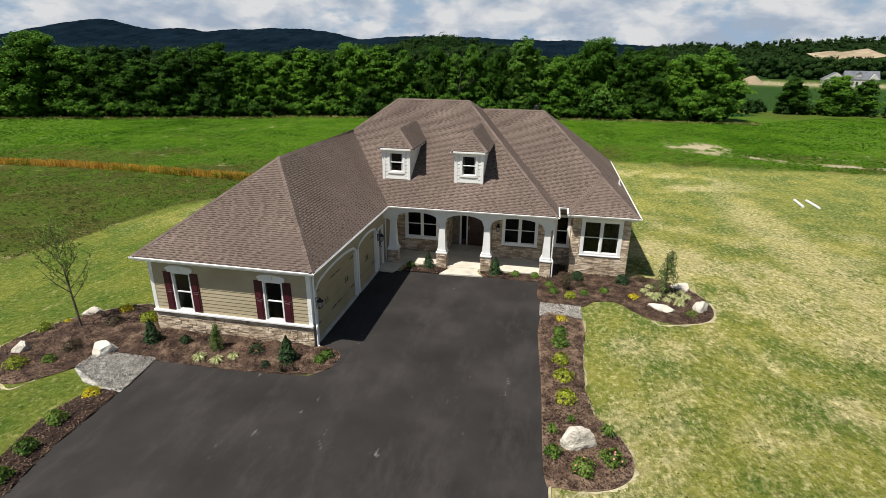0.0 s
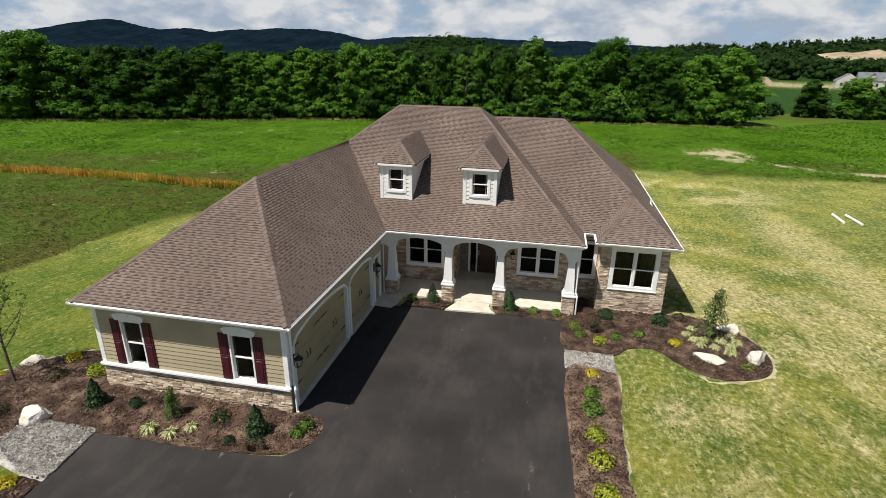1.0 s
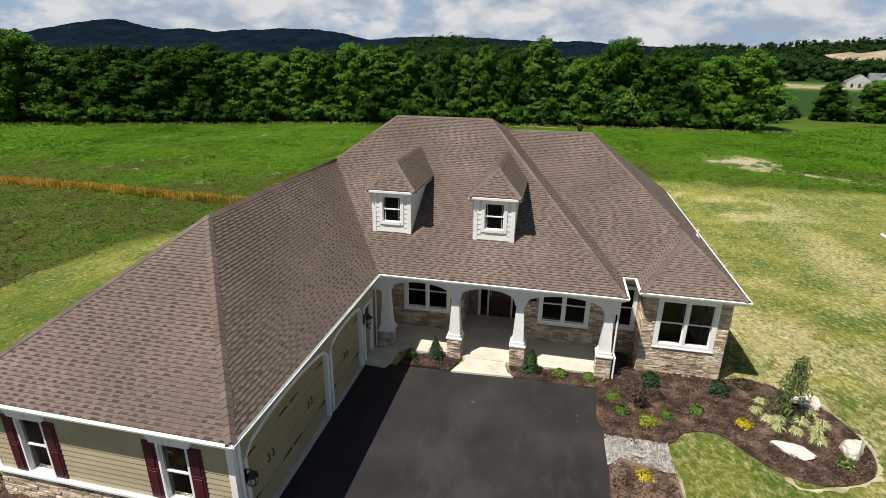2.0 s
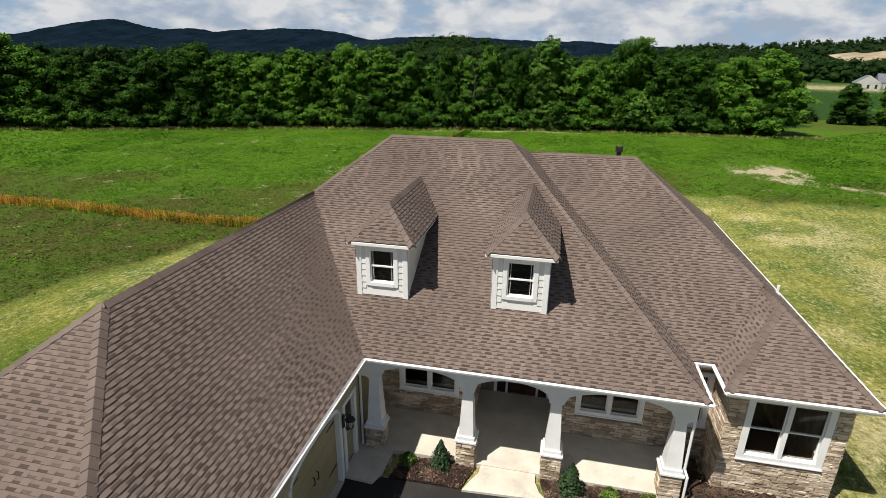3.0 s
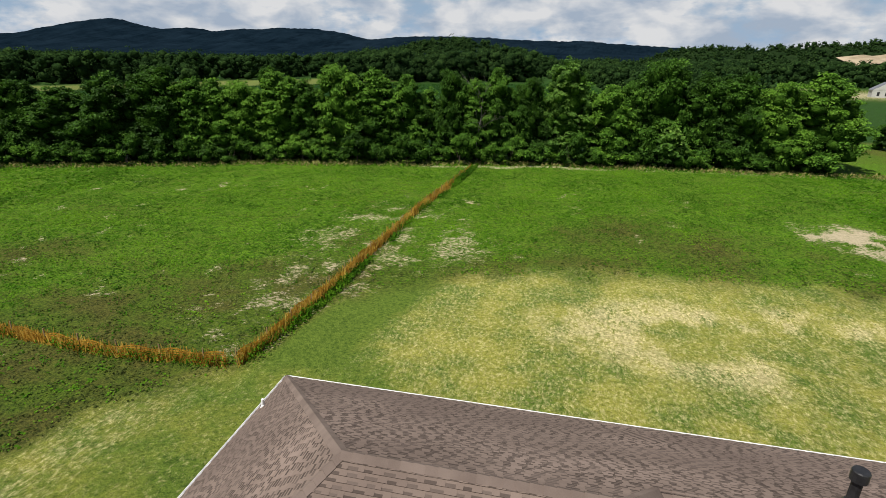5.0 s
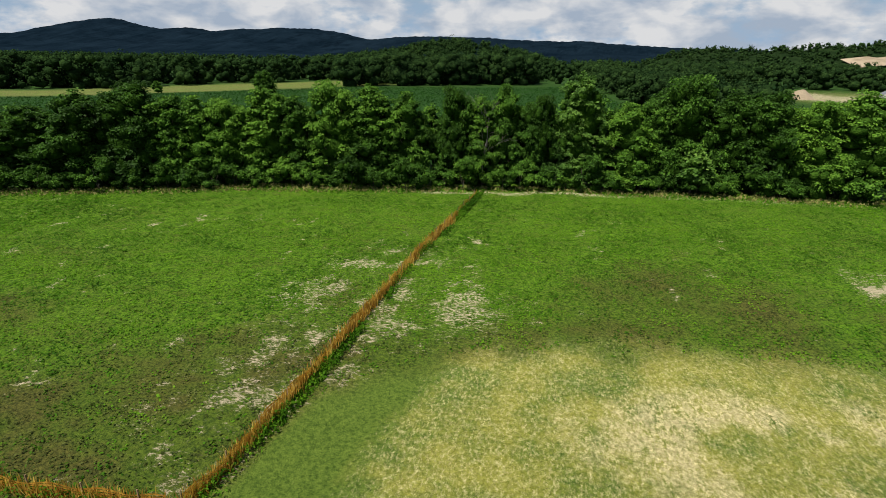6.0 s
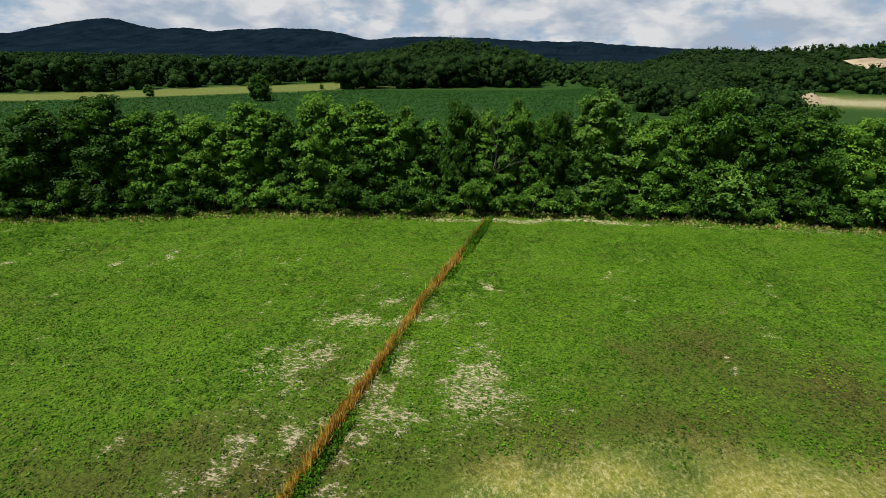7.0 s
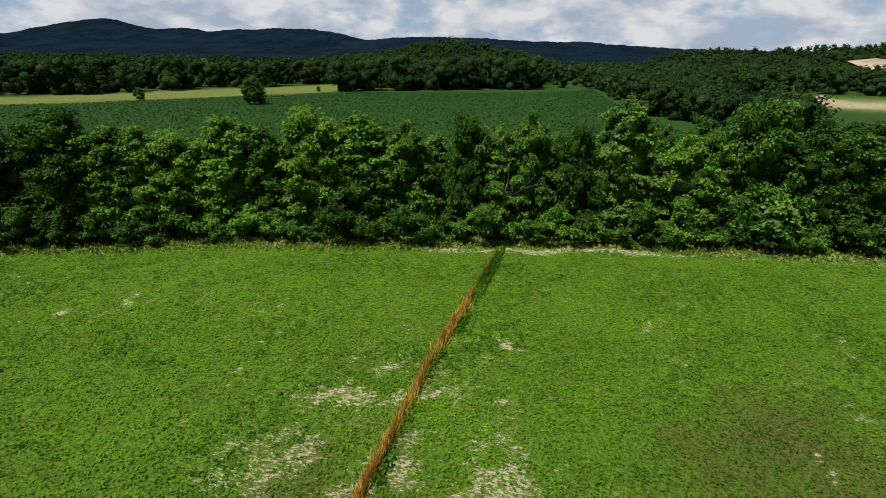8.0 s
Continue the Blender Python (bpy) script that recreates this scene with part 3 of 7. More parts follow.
    c = mix(times(ramp(worn.outputs[0], (0.62, 0.0), (0.66, 1.0)), ramp(attribute("bare"), (0.05, 0.0), (0.14, 1.0))), c, soil)
    l.new(c, bs.inputs["Base Color"])
    bs.inputs["Roughness"].default_value, bs.inputs["Specular IOR Level"].default_value = 0.95, 0.15
    bp = n.new("ShaderNodeBump")
    bp.inputs["Strength"].default_value, bp.inputs["Distance"].default_value = 0.9, 0.2
    l.new(tex(7, 8, 0.75), bp.inputs["Height"])
    l.new(bp.outputs[0], bs.inputs["Normal"])
    return m


ground = part("ground", sheet(), None)
ground.data.materials.append(ground_material())
tagged(ground, "mown lawn and green meadow with dry and bare patches", "ground", kind="structure")


def rounded(pts, steps=5):
    """A closed outline through the points, eased."""
    n, out = len(pts), []
    for i in range(n):
        p0, p1, p2, p3 = (np.array(pts[(i + k) % n], float) for k in (-1, 0, 1, 2))
        for k in range(steps):
            t = k / steps
            out.append(tuple(0.5 * ((2 * p1) + (p2 - p0) * t + (2 * p0 - 5 * p1 + 4 * p2 - p3) * t * t + (3 * p1 - p0 - 3 * p2 + p3) * t ** 3)))
    return out


def bed_mesh(name, outline, material, rise, bumpy=0.03, step=0.22, seed=0, skirt=0.25):
    """A low mound over an outline: fine lumps inside, the rim sunk into the ground."""
    b = bmesh.new()
    ring = [b.verts.new((x, y, float(height(x, y)) - skirt)) for x, y in outline]
    top = [b.verts.new((x, y, float(height(x, y)) + 0.02)) for x, y in outline]
    n = len(ring)
    for i in range(n):
        b.faces.new((ring[i], ring[(i + 1) % n], top[(i + 1) % n], top[i]))
    b.faces.new(top)
    xs, ys = [p[0] for p in outline], [p[1] for p in outline]
    bmesh.ops.triangulate(b, faces=[f for f in b.faces if len(f.verts) > 4])
    for ax, lo, hi in ((0, min(xs), max(xs)), (1, min(ys), max(ys))):
        for k in np.arange(lo + step, hi, step):
            no = [0, 0, 0]
            no[ax] = 1
            co = [0, 0, 0]
            co[ax] = float(k)
            bmesh.ops.bisect_plane(b, geom=b.verts[:] + b.edges[:] + b.faces[:], plane_co=co, plane_no=no)
    op = np.array(outline)
    rng = random.Random(seed)
    for v in b.verts:
        h0 = float(height(v.co.x, v.co.y))
        if v.co.z < h0 - skirt * 0.5:
            continue
        d = float(np.min(np.hypot(op[:, 0] - v.co.x, op[:, 1] - v.co.y)))
        v.co.z = h0 + 0.02 + rise * min(1, d / 0.5) + (rng.random() - 0.5) * bumpy * min(1, d / 0.15)
    me = bpy.data.meshes.new(name)
    b.normal_update()
    b.to_mesh(me)
    b.free()
    me.materials.append(material)
    return me


DRIVE = [(-7.97, 23.42), (-7.97, 15.55), (-6.83, 15.6), (-6.66, 15.1), (-6.8, 14.45), (-7.3, 13.95), (-8.2, 13.82), (-9.57, 13.74), (-11.51, 13.72), (-13.08, 13.7), (-12.86, 11.82), (-12.75, 9.34), (-12.35, 7.6), (-11.6, 4), (-10.4, -4), (-9.5, -14), (2.4, -14), (1.5, -4), (0.86, 6), (0.68, 11.0), (0.53, 14.5), (0.34, 20.1), (0.2, 23.64), (-2.5, 23.62), (-4.8, 23.5), (-6.8, 23.45)]
drive = Mesh().prism([(x, y, -0.2) for x, y in DRIVE], (0, 0, 0.225))
drive = part("driveway", drive, ASPHALT)
tagged(drive, "dark asphalt driveway with faint tyre scuffs", "driveway", kind="structure")

# planting beds, their rims given in metres
BEDS = {
    "front": [(-7.95, 15.72), (-6.9, 15.62), (-6.7, 15.0), (-6.88, 14.4), (-7.5, 13.98), (-9.57, 13.7), (-11.5, 13.68), (-13.0, 13.66), (-14.4, 13.72), (-15.1, 13.5), (-15.3, 12.75), (-15.98, 11.85), (-16.84, 11.4), (-18.2, 12.2), (-19.0, 13.2), (-18.9, 14.4), (-18.4, 15.5), (-17.6, 16.5), (-16.6, 17.3), (-14.9, 17.35), (-14.45, 15.75)],
    "west_corner": [(-12.8, 11.75), (-12.66, 9.3), (-12.3, 7.6), (-12.0, 6.2), (-12.9, 6.4), (-13.6, 8.5), (-13.95, 9.8), (-13.95, 11.0), (-13.6, 11.75)],
    "east_strip": [(0.27, 20.05), (0.43, 14.6), (0.58, 11.0), (0.92, 10.72), (1.55, 10.72), (2.3, 10.92), (2.82, 11.45), (2.94, 12.13), (2.66, 12.98), (2.05, 13.75), (1.82, 15.1), (1.84, 17.0), (1.93, 20.1)],
    "bay": [(0.12, 23.6), (0.22, 21.3), (1.95, 21.3), (2.54, 21.95), (3.5, 22.15), (4.15, 21.4), (4.94, 20.75), (6.05, 20.7), (7.2, 21.35), (7.66, 22.5), (7.4, 23.9), (6.6, 24.9), (5.2, 25.5), (4.2, 25.2), (1.5, 25.2), (1.4, 26.1), (0.7, 26.1), (0.6, 24.5), (0.4, 24.2)],
    "porch_left": [(-6.75, 23.47), (-4.82, 23.5), (-4.7, 23.9), (-4.55, 24.36), (-6.3, 24.36), (-6.6, 24.0)],
    "porch_right": [(-2.64, 23.64), (0.1, 23.58), (0.4, 24.36), (-2.85, 24.36), (-2.75, 23.9)],
}
for k, (bed, rim) in enumerate(BEDS.items()):
    rise = 0.1 if bed in ("front", "bay", "east_strip") else 0.06
    ob = part("mulch_bed", bed_mesh("mulch_bed", rounded(rim, 3) if bed not in ("porch_left", "porch_right") else rim, MULCH, rise, 0.05, 0.2, k), None)
    tagged(ob, "planting bed of dark brown shredded bark mulch", "mulch bed", kind="structure")
for rim in ([(-13.0, 13.62), (-12.76, 11.8), (-13.5, 11.85), (-14.37, 12.05), (-15.28, 12.62), (-15.22, 13.44), (-14.43, 13.74)], [(0.2, 21.28), (1.95, 21.28), (1.98, 20.15), (0.23, 20.07)]):
    ob = part("gravel_patch", bed_mesh("gravel_patch", rim, GRAVEL, 0.03, 0.05, 0.12, 3), None)
    tagged(ob, "patch of pale crushed stone between the beds", "gravel", kind="structure")


def ribbon(name, pts, wide, seed, label):
    """A narrow uneven strip of dead grass where the turf was cut along a bed."""
    r = random.Random(seed)
    m, n = Mesh(), len(pts)
    left, right = [], []
    for i, (x, y) in enumerate(pts):
        ax, ay = pts[max(i - 1, 0)]
        bx, by = pts[min(i + 1, n - 1)]
        d = Vector((bx - ax, by - ay, 0)).normalized()
        s0, s1 = wide * 0.15, wide * max(0.0, 0.28 + 0.22 * math.sin(i * 0.37 + seed) + 0.16 * math.sin(i * 0.83) + r.uniform(-0.26, 0.3))
        left.append((x - d.y * s0, y + d.x * s0, float(height(x, y)) + 0.03))
        right.append((x + d.y * s1, y - d.x * s1, float(height(x, y)) + 0.012))
    m.add(left + right, [(i, i + 1, n + i + 1, n + i) for i in range(n - 1)])
    me = bpy.data.meshes.new(name)
    me.from_pydata(m.v, [], m.f)
    me.materials.append(DEAD_TURF)
    tagged(part(name, me, None), label, "dead grass", kind="structure")


def open_curve(pts, steps=16):
    c = rounded(pts, steps)
    return c[:(len(pts) - 1) * steps + 1]


ribbon("bed_edge", open_curve([(0.75, 10.75), (1.55, 10.68), (2.3, 10.9), (2.84, 11.42), (2.97, 12.13), (2.69, 13.0), (2.08, 13.78), (1.86, 15.1), (1.88, 17.0), (1.96, 20.1)]), 0.14, 1, "pale dead grass along the bed's rim")
ribbon("bed_edge", open_curve([(4.94, 20.72), (6.05, 20.66), (7.24, 21.33), (7.7, 22.5), (7.44, 23.9), (6.6, 24.95)]), 0.2, 2, "pale dead grass along the bed's rim")
ribbon("bed_edge", open_curve([(-15.98, 11.8), (-16.86, 11.35), (-18.25, 12.15), (-19.05, 13.2), (-18.95, 14.45), (-18.45, 15.55), (-17.65, 16.55), (-16.6, 17.36), (-14.9, 17.42)])[::-1], 0.16, 3, "pale dead grass along the bed's rim")

# ---- the house: sizes ----
EZ, SF, SG = 3.2, 0.583, 0.82
WX, GX, PX, BX0, BX1 = -14.64, -7.55, 0.75, 1.28, 4.5
GY, PY, NY, BY, BACK = 15.3, 24.1, 25.9, 24.7, 39.6
ZG = EZ + SG * (GX - WX) / 2
GM = (WX + GX) / 2
GA, GB = Vector((GM, GY + (ZG - EZ) / SF, ZG)), Vector((GM, PY + (ZG - EZ) / SF, ZG))
Y1, Y2 = (PY + BACK) / 2, (NY + BACK) / 2
Z1, Z2 = EZ + SF * (Y1 - PY), EZ + SF * (Y2 - NY)
RL, RR = Vector((WX + (Z1 - EZ) / SG, Y1, Z1)), Vector((PX - (Z1 - EZ) / SG, Y1, Z1))
V2, R2 = Vector((PX - (Z2 - EZ) / SG, Y2, Z2)), Vector((BX1 - (Z2 - EZ) / SG, Y2, Z2))
BM = (BX0 + BX1) / 2
ZB = EZ + SG * (BX1 - BX0) / 2
B1, B2 = Vector((BM, BY + (ZB - EZ) / SF, ZB)), Vector((BM, NY + (ZB - EZ) / SF, ZB))


def eave(x, y):
    return Vector((x, y, EZ))


house = thing("house", "single-storey tan and stone house with brown shingle hip roofs", "house")
roof_planes = [
    [eave(WX, BACK), eave(WX, GY), GA, GB, RL],
    [eave(WX, GY), eave(GX, GY), GA],
    [eave(GX, GY), eave(GX, PY), GB, GA],
    [eave(GX, PY), eave(PX, PY), RR, RL, GB],
    [eave(PX, PY), eave(PX, NY), V2, RR],
    [eave(PX, NY), eave(BX0, NY), B2, R2, V2],
    [eave(BX1, BY), eave(BX1, BACK), R2, B2, B1],
    [eave(BX0, BY), eave(BX1, BY), B1],
    [eave(BX0, NY), eave(BX0, BY), B1, B2],
    [eave(BX1, BACK), eave(WX, BACK), RL, RR, V2, R2],
]
roof = tagged(new("roof"), "brown architectural shingle hip roof")
roof.parent = house
for plane in roof_planes:
    part("roof_deck", Mesh().prism(plane, (0, 0, -0.09)), SHINGLE, roof)

EAVES = [(WX, BACK), (WX, GY), (GX, GY), (GX, PY), (PX, PY), (PX, NY), (BX0, NY), (BX0, BY), (BX1, BY), (BX1, BACK)]
soffit = Mesh()
for x0, x1, y0, y1 in ((WX, GX, GY, PY), (WX, PX, PY, NY), (WX, BX1, NY, BACK), (BX0, BX1, BY, NY)):
    soffit.box(x0 + 0.01, x1 - 0.01, y0 + 0.01, y1 - 0.01 if y1 == BACK else y1, EZ - 0.16, EZ - 0.12)
part("soffit", soffit, WHITE, house, "white boxed soffit")
for i, (ax, ay) in enumerate(EAVES):
    bx, by = EAVES[(i + 1) % len(EAVES)]
    d = Vector((bx - ax, by - ay, 0))
    long = d.length
    d.normalize()
    m = Matrix.Translation((ax, ay, EZ)) @ Matrix(((d.x, d.y, 0, 0), (d.y, -d.x, 0, 0), (0, 0, 1, 0), (0, 0, 0, 1)))
    g = Mesh(m)
    profile = [(0, 0.0, -0.16), (0, 0.035, -0.16), (0, 0.085, -0.11), (0, 0.1, -0.02), (0, 0.085, -0.015), (0, 0.07, -0.08), (0, 0.02, -0.09), (0, 0.0, -0.03)]
    g.prism([(x - 0.04, y, z * 0.62) for x, y, z in profile], (long + 0.08, 0, 0))
    part("gutter", g, WHITE, house, "white box gutter")


def wall_grid(mesh, u0, u1, z0, z1, holes, t0, t1):
    """Boxes that fill a wall in its own plane (u, depth, z) round its openings."""
    us = sorted({u0, u1, *[h[0] for h in holes], *[h[1] for h in holes]})
    zs = sorted({z0, z1, *[h[2] for h in holes], *[h[3] for h in holes]})
    for a, b in zip(us, us[1:]):
        run = None
        for c, d in zip(zs, zs[1:]):
            hole = any(h[0] < (a + b) / 2 < h[1] and h[2] < (c + d) / 2 < h[3] for h in holes)
            if hole:
                if run:
                    mesh.box(a, b, t0, t1, *run)
                run = None
            else:
                run = (run[0], d) if run else (c, d)
        if run:
            mesh.box(a, b, t0, t1, *run)
    return mesh


def facing_front(y):
    """Local u, depth, z of a wall that faces the drive: depth runs into the house."""
    return Matrix.Translation((0, y, 0))


def facing_east(x):
    return Matrix(((0, -1, 0, x), (1, 0, 0, 0), (0, 0, 1, 0), (0, 0, 0, 1)))


def facing_west(x):
    return Matrix(((0, 1, 0, x), (-1, 0, 0, 0), (0, 0, 1, 0), (0, 0, 0, 1)))


GW0, GW1, GFY = -14.33, -7.88, 15.7
MWY, ENY, BWX0, BWX1, BFY = 26.25, 27.8, 1.55, 4.2, 25.1
FLOOR = 0.12
DORMERS = (-7.55, -3.78)
DFY, DZ0, DZ1 = 25.75, 4.14, 5.78

G_WINDOWS = [(-13.37, -12.69, 0.99, 2.5), (-9.66, -8.98, 0.99, 2.5)]
P_WINDOWS = [(-7.12, -5.52, 0.98, 2.4), (-1.87, -0.27, 0.98, 2.4)]
N_WINDOW = (0.78, 1.36, 1.1, 2.6)
B_WINDOW = (2.08, 3.72, 1.2, 2.78)
G_DOORS = [(16.12, 20.3, 2.12, 2.5), (20.62, 23.1, 2.12, 2.42)]
SERVICE = (23.4, 24.12)

front = wall_grid(Mesh(facing_front(GFY)), GW0, GW1, -0.3, EZ - 0.14, G_WINDOWS, 0.0, 0.2)
front = part("wall", front, MORTAR, house, "garage front wall of tan lap siding over ledge stone")
west = part("wall", Mesh().box(GW0, GW0 + 0.2, GFY + 0.2, BACK - 0.35, -1.6, EZ - 0.14), SIDING, house)
back = part("wall", Mesh().box(GW0, BWX1, BACK - 0.35, BACK - 0.15, -1.6, EZ - 0.14), SIDING, house)
east = part("wall", Mesh().box(BWX1 - 0.2, BWX1, BFY + 0.2, BACK - 0.35, -1.6, EZ - 0.14), STONE, house)
bay = part("wall", wall_grid(Mesh(facing_front(BFY)), BWX0, BWX1, -0.3, EZ - 0.14, [B_WINDOW], 0, 0.2), MORTAR, house, "bay wall of mixed tan ledge stone")
bay_side = part("wall", Mesh().box(BWX0, BWX0 + 0.2, BFY + 0.2, MWY, -0.3, EZ - 0.14), MORTAR, house, "stone side of the bay")
RECESS = (-4.95, -2.5)
porch_wall = wall_grid(Mesh(facing_front(MWY)), GW1, BWX0 + 0.2, -0.2, EZ - 0.14, [*P_WINDOWS, N_WINDOW, (*RECESS, -0.2, 2.7)], 0, 0.2)
porch_wall.at(Matrix()).box(RECESS[0] - 0.2, RECESS[0], MWY + 0.2, ENY + 0.2, 0, 2.9).box(RECESS[1], RECESS[1] + 0.2, MWY + 0.2, ENY + 0.2, 0, 2.9)
wall_grid(porch_wall.at(facing_front(ENY)), RECESS[0], RECESS[1], 0, 2.9, [(-4.45, -2.75, FLOOR, 2.3)], 0, 0.2)
porch_wall.at(Matrix()).box(RECESS[0], RECESS[1], MWY + 0.2, ENY, 2.7, 2.9)
porch_wall = part("wall", porch_wall, MORTAR, house, "shaded porch wall of ledge stone with a recessed entry")


def arch(u, a, b, spring, crown):
    k = (2 * u - a - b) / (b - a)
    return spring + (crown - spring) * math.sqrt(max(0, 1 - k * k * 0.92)) if abs(k) < 1 else spring


# garage wall towards the drive, its openings arched
g_east = Mesh(facing_east(GW1))
cuts = [GFY + 0.2, G_DOORS[0][0], G_DOORS[0][1], G_DOORS[1][0], G_DOORS[1][1], SERVICE[0], SERVICE[1], MWY]
for a, b in ((0, 1), (2, 3), (4, 5), (6, 7)):
    g_east.box(cuts[a], cuts[b], 0, 0.2, -0.1, EZ - 0.14)
g_east.box(SERVICE[0], SERVICE[1], 0, 0.2, 2.15, EZ - 0.14)
for a, b, spring, crown in G_DOORS:
    n = 18
    for i in range(n):
        u0, u1 = a + (b - a) * i / n, a + (b - a) * (i + 1) / n
        g_east.prism([(u0, 0, arch(u0, a, b, spring, crown)), (u1, 0, arch(u1, a, b, spring, crown)), (u1, 0, EZ - 0.14), (u0, 0, EZ - 0.14)], (0, 0.2, 0))
g_east = part("wall", g_east, SIDING, house, "tan garage wall with arched door openings")
# unseen room surfaces, added in painted gloom so the windows look dark
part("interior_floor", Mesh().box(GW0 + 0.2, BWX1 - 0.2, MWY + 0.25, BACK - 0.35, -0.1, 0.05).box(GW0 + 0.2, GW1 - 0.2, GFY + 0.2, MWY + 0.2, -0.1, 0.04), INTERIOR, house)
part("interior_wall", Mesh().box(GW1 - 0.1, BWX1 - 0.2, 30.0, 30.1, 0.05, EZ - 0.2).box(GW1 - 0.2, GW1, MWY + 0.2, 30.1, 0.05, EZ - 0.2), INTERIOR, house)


def window(m, u0, u1, z0, z1, units=1, trim=0.09, label="white double-hung window"):
    """A double-hung window in an opening: casing, sill, sashes and panes, in the wall's own plane."""
    w = tagged(new("window"), label)
    w.parent = house
    f = Mesh(m)
    f.cbox(u0 - trim, u0 + 0.01, -0.045, 0.1, z0 - trim, z1 + trim, 0.004).cbox(u1 - 0.01, u1 + trim, -0.045, 0.1, z0 - trim, z1 + trim, 0.004)
    f.cbox(u0 + 0.01, u1 - 0.01, -0.042, 0.1, z1 - 0.01, z1 + trim, 0.004).cbox(u0 + 0.01, u1 - 0.01, -0.042, 0.1, z0 - trim, z0 + 0.01, 0.004)
    part("frame", f, WHITE, w)
    part("sill", Mesh(m).cbox(u0 - trim - 0.02, u1 + trim + 0.02, -0.075, -0.044, z0 - trim, z0 - trim + 0.04, 0.006), WHITE, w)
    gap, wide = 0.1, (u1 - u0 - 0.1 * (units - 1)) / units
    for k in range(units):
        a = u0 + k * (wide + gap)
        b = a + wide
        if k:
            part("mullion", Mesh(m).cbox(a - gap, a, -0.035, 0.1, z0, z1, 0.005), WHITE, w)
        mid = (z0 + z1) / 2
        for low, c, d in ((0.05, z0, mid + 0.02), (0.02, mid - 0.02, z1)):
            s = Mesh(m)
            r = 0.035
            s.box(a, a + r, low, low + 0.03, c, d).box(b - r, b, low, low + 0.03, c, d)
            s.box(a + r, b - r, low, low + 0.03, c, c + r).box(a + r, b - r, low, low + 0.03, d - r, d)
            part("sash", s, WHITE, w)
            p = part("pane", Mesh(m).box(a + r, b - r, low + 0.012, low + 0.018, c + r, d - r), GLASS, w)
            p.visible_shadow = False
    return w


def shutter(m, u0, u1, z0, z1):
    s = Mesh(m)
    s.cbox(u0, u1, -0.05, -0.012, z0, z1, 0.006)
    sh = part("shutter", s, MAROON, house, "maroon raised-panel shutter")
    mid = z0 + (z1 - z0) * 0.52
    for a, b in ((z0 + 0.08, mid - 0.05), (mid + 0.05, z1 - 0.08)):
        part("panel", Mesh(m).cbox(u0 + 0.06, u1 - 0.06, -0.066, -0.045, a, b, 0.012), MAROON, sh)
    part("rail", Mesh(m).cbox(u0 + 0.01, u1 - 0.01, -0.058, -0.045, mid - 0.02, mid + 0.02, 0.004), MAROON, sh)


fm = facing_front(GFY)
for a, b, c, d in G_WINDOWS:
    w = window(fm, a, b, c, d, 1, 0.05, "white double-hung garage window with arched head trim")
    shutter(fm, a - 0.38, a - 0.055, c - 0.02, d + 0.05)
    shutter(fm, b + 0.055, b + 0.38, c - 0.02, d + 0.05)
    head = Mesh(fm)
    n, mid, half = 10, (a + b) / 2, (b - a) / 2 + 0.2
    base = [(mid - half + 0.06, -0.09, d + 0.06), (mid + half - 0.06, -0.09, d + 0.06)]
    top = [(mid + half * math.cos(math.pi * i / n), -0.09, d + 0.18 + 0.12 * math.sin(math.pi * i / n)) for i in range(n + 1)]
    head.prism(base + top, (0, 0.1, 0))
    part("head_trim", head, WHITE, w)
    cap = Mesh(fm)
    for i in range(n):
        p, q = top[i], top[i + 1]
        cap.prism([(p[0], -0.12, p[2]), (q[0], -0.12, q[2]), (q[0], -0.12, q[2] + 0.035), (p[0], -0.12, p[2] + 0.035)], (0, 0.14, 0))
    part("cap_trim", cap, WHITE, w)
    part("keystone", Mesh(fm).cbox(mid - 0.05, mid + 0.05, -0.13, -0.02, d + 0.14, d + 0.3, 0.01), WHITE, w)

pm = facing_front(MWY)
for a, b, c, d in P_WINDOWS:
    window(pm, a, b, c, d, 2, 0.13, "white twin double-hung porch window")
window(pm, *N_WINDOW, 1, 0.12, "white double-hung window in the notch")
window(facing_front(BFY), *B_WINDOW, 2, 0.15, "white twin double-hung bay window with broad trim")
part("keystone", Mesh(facing_front(BFY)).cbox(2.82, 2.98, -0.07, 0, 2.79, 2.99, 0.01), WHITE, house)

# trim of the garage front
part("water_table", Mesh(fm).cbox(GW0 - 0.06, GW1 + 0.06, -0.12, 0, 0.86, 0.95, 0.015), WHITE, house, "white ledge between siding and stone")
part("corner_board", Mesh(fm).cbox(GW1 - 0.13, GW1 + 0.03, -0.035, 0.0, 0.95, EZ - 0.16, 0.006).cbox(GW1 + 0.003, GW1 + 0.03, 0.0, 0.13, 0.95, EZ - 0.16, 0.006), WHITE, house)
part("corner_board", Mesh(fm).cbox(GW0 - 0.03, GW0 + 0.13, -0.035, 0.0, 0.95, EZ - 0.16, 0.006).cbox(GW0 - 0.03, GW0 - 0.003, 0.0, 0.13, 0.95, EZ - 0.16, 0.006), WHITE, house)
part("frieze", Mesh(fm).cbox(GW0, GW1, -0.03, 0, EZ - 0.3, EZ - 0.16, 0.005), SIDING, house)
part("downspout", Mesh().tube([(GX - 0.08, GY + 0.3, EZ - 0.12), (GW1 + 0.08, GFY + 0.12, EZ - 0.45), (GW1 + 0.08, GFY + 0.12, 1.0), (GW1 + 0.14, GFY + 0.05, 0.86), (GW1 + 0.14, GFY + 0.05, 0.1), (GW1 + 0.25, GFY - 0.05, 0.04)], 0.04, 6), WHITE, house, "white downspout")
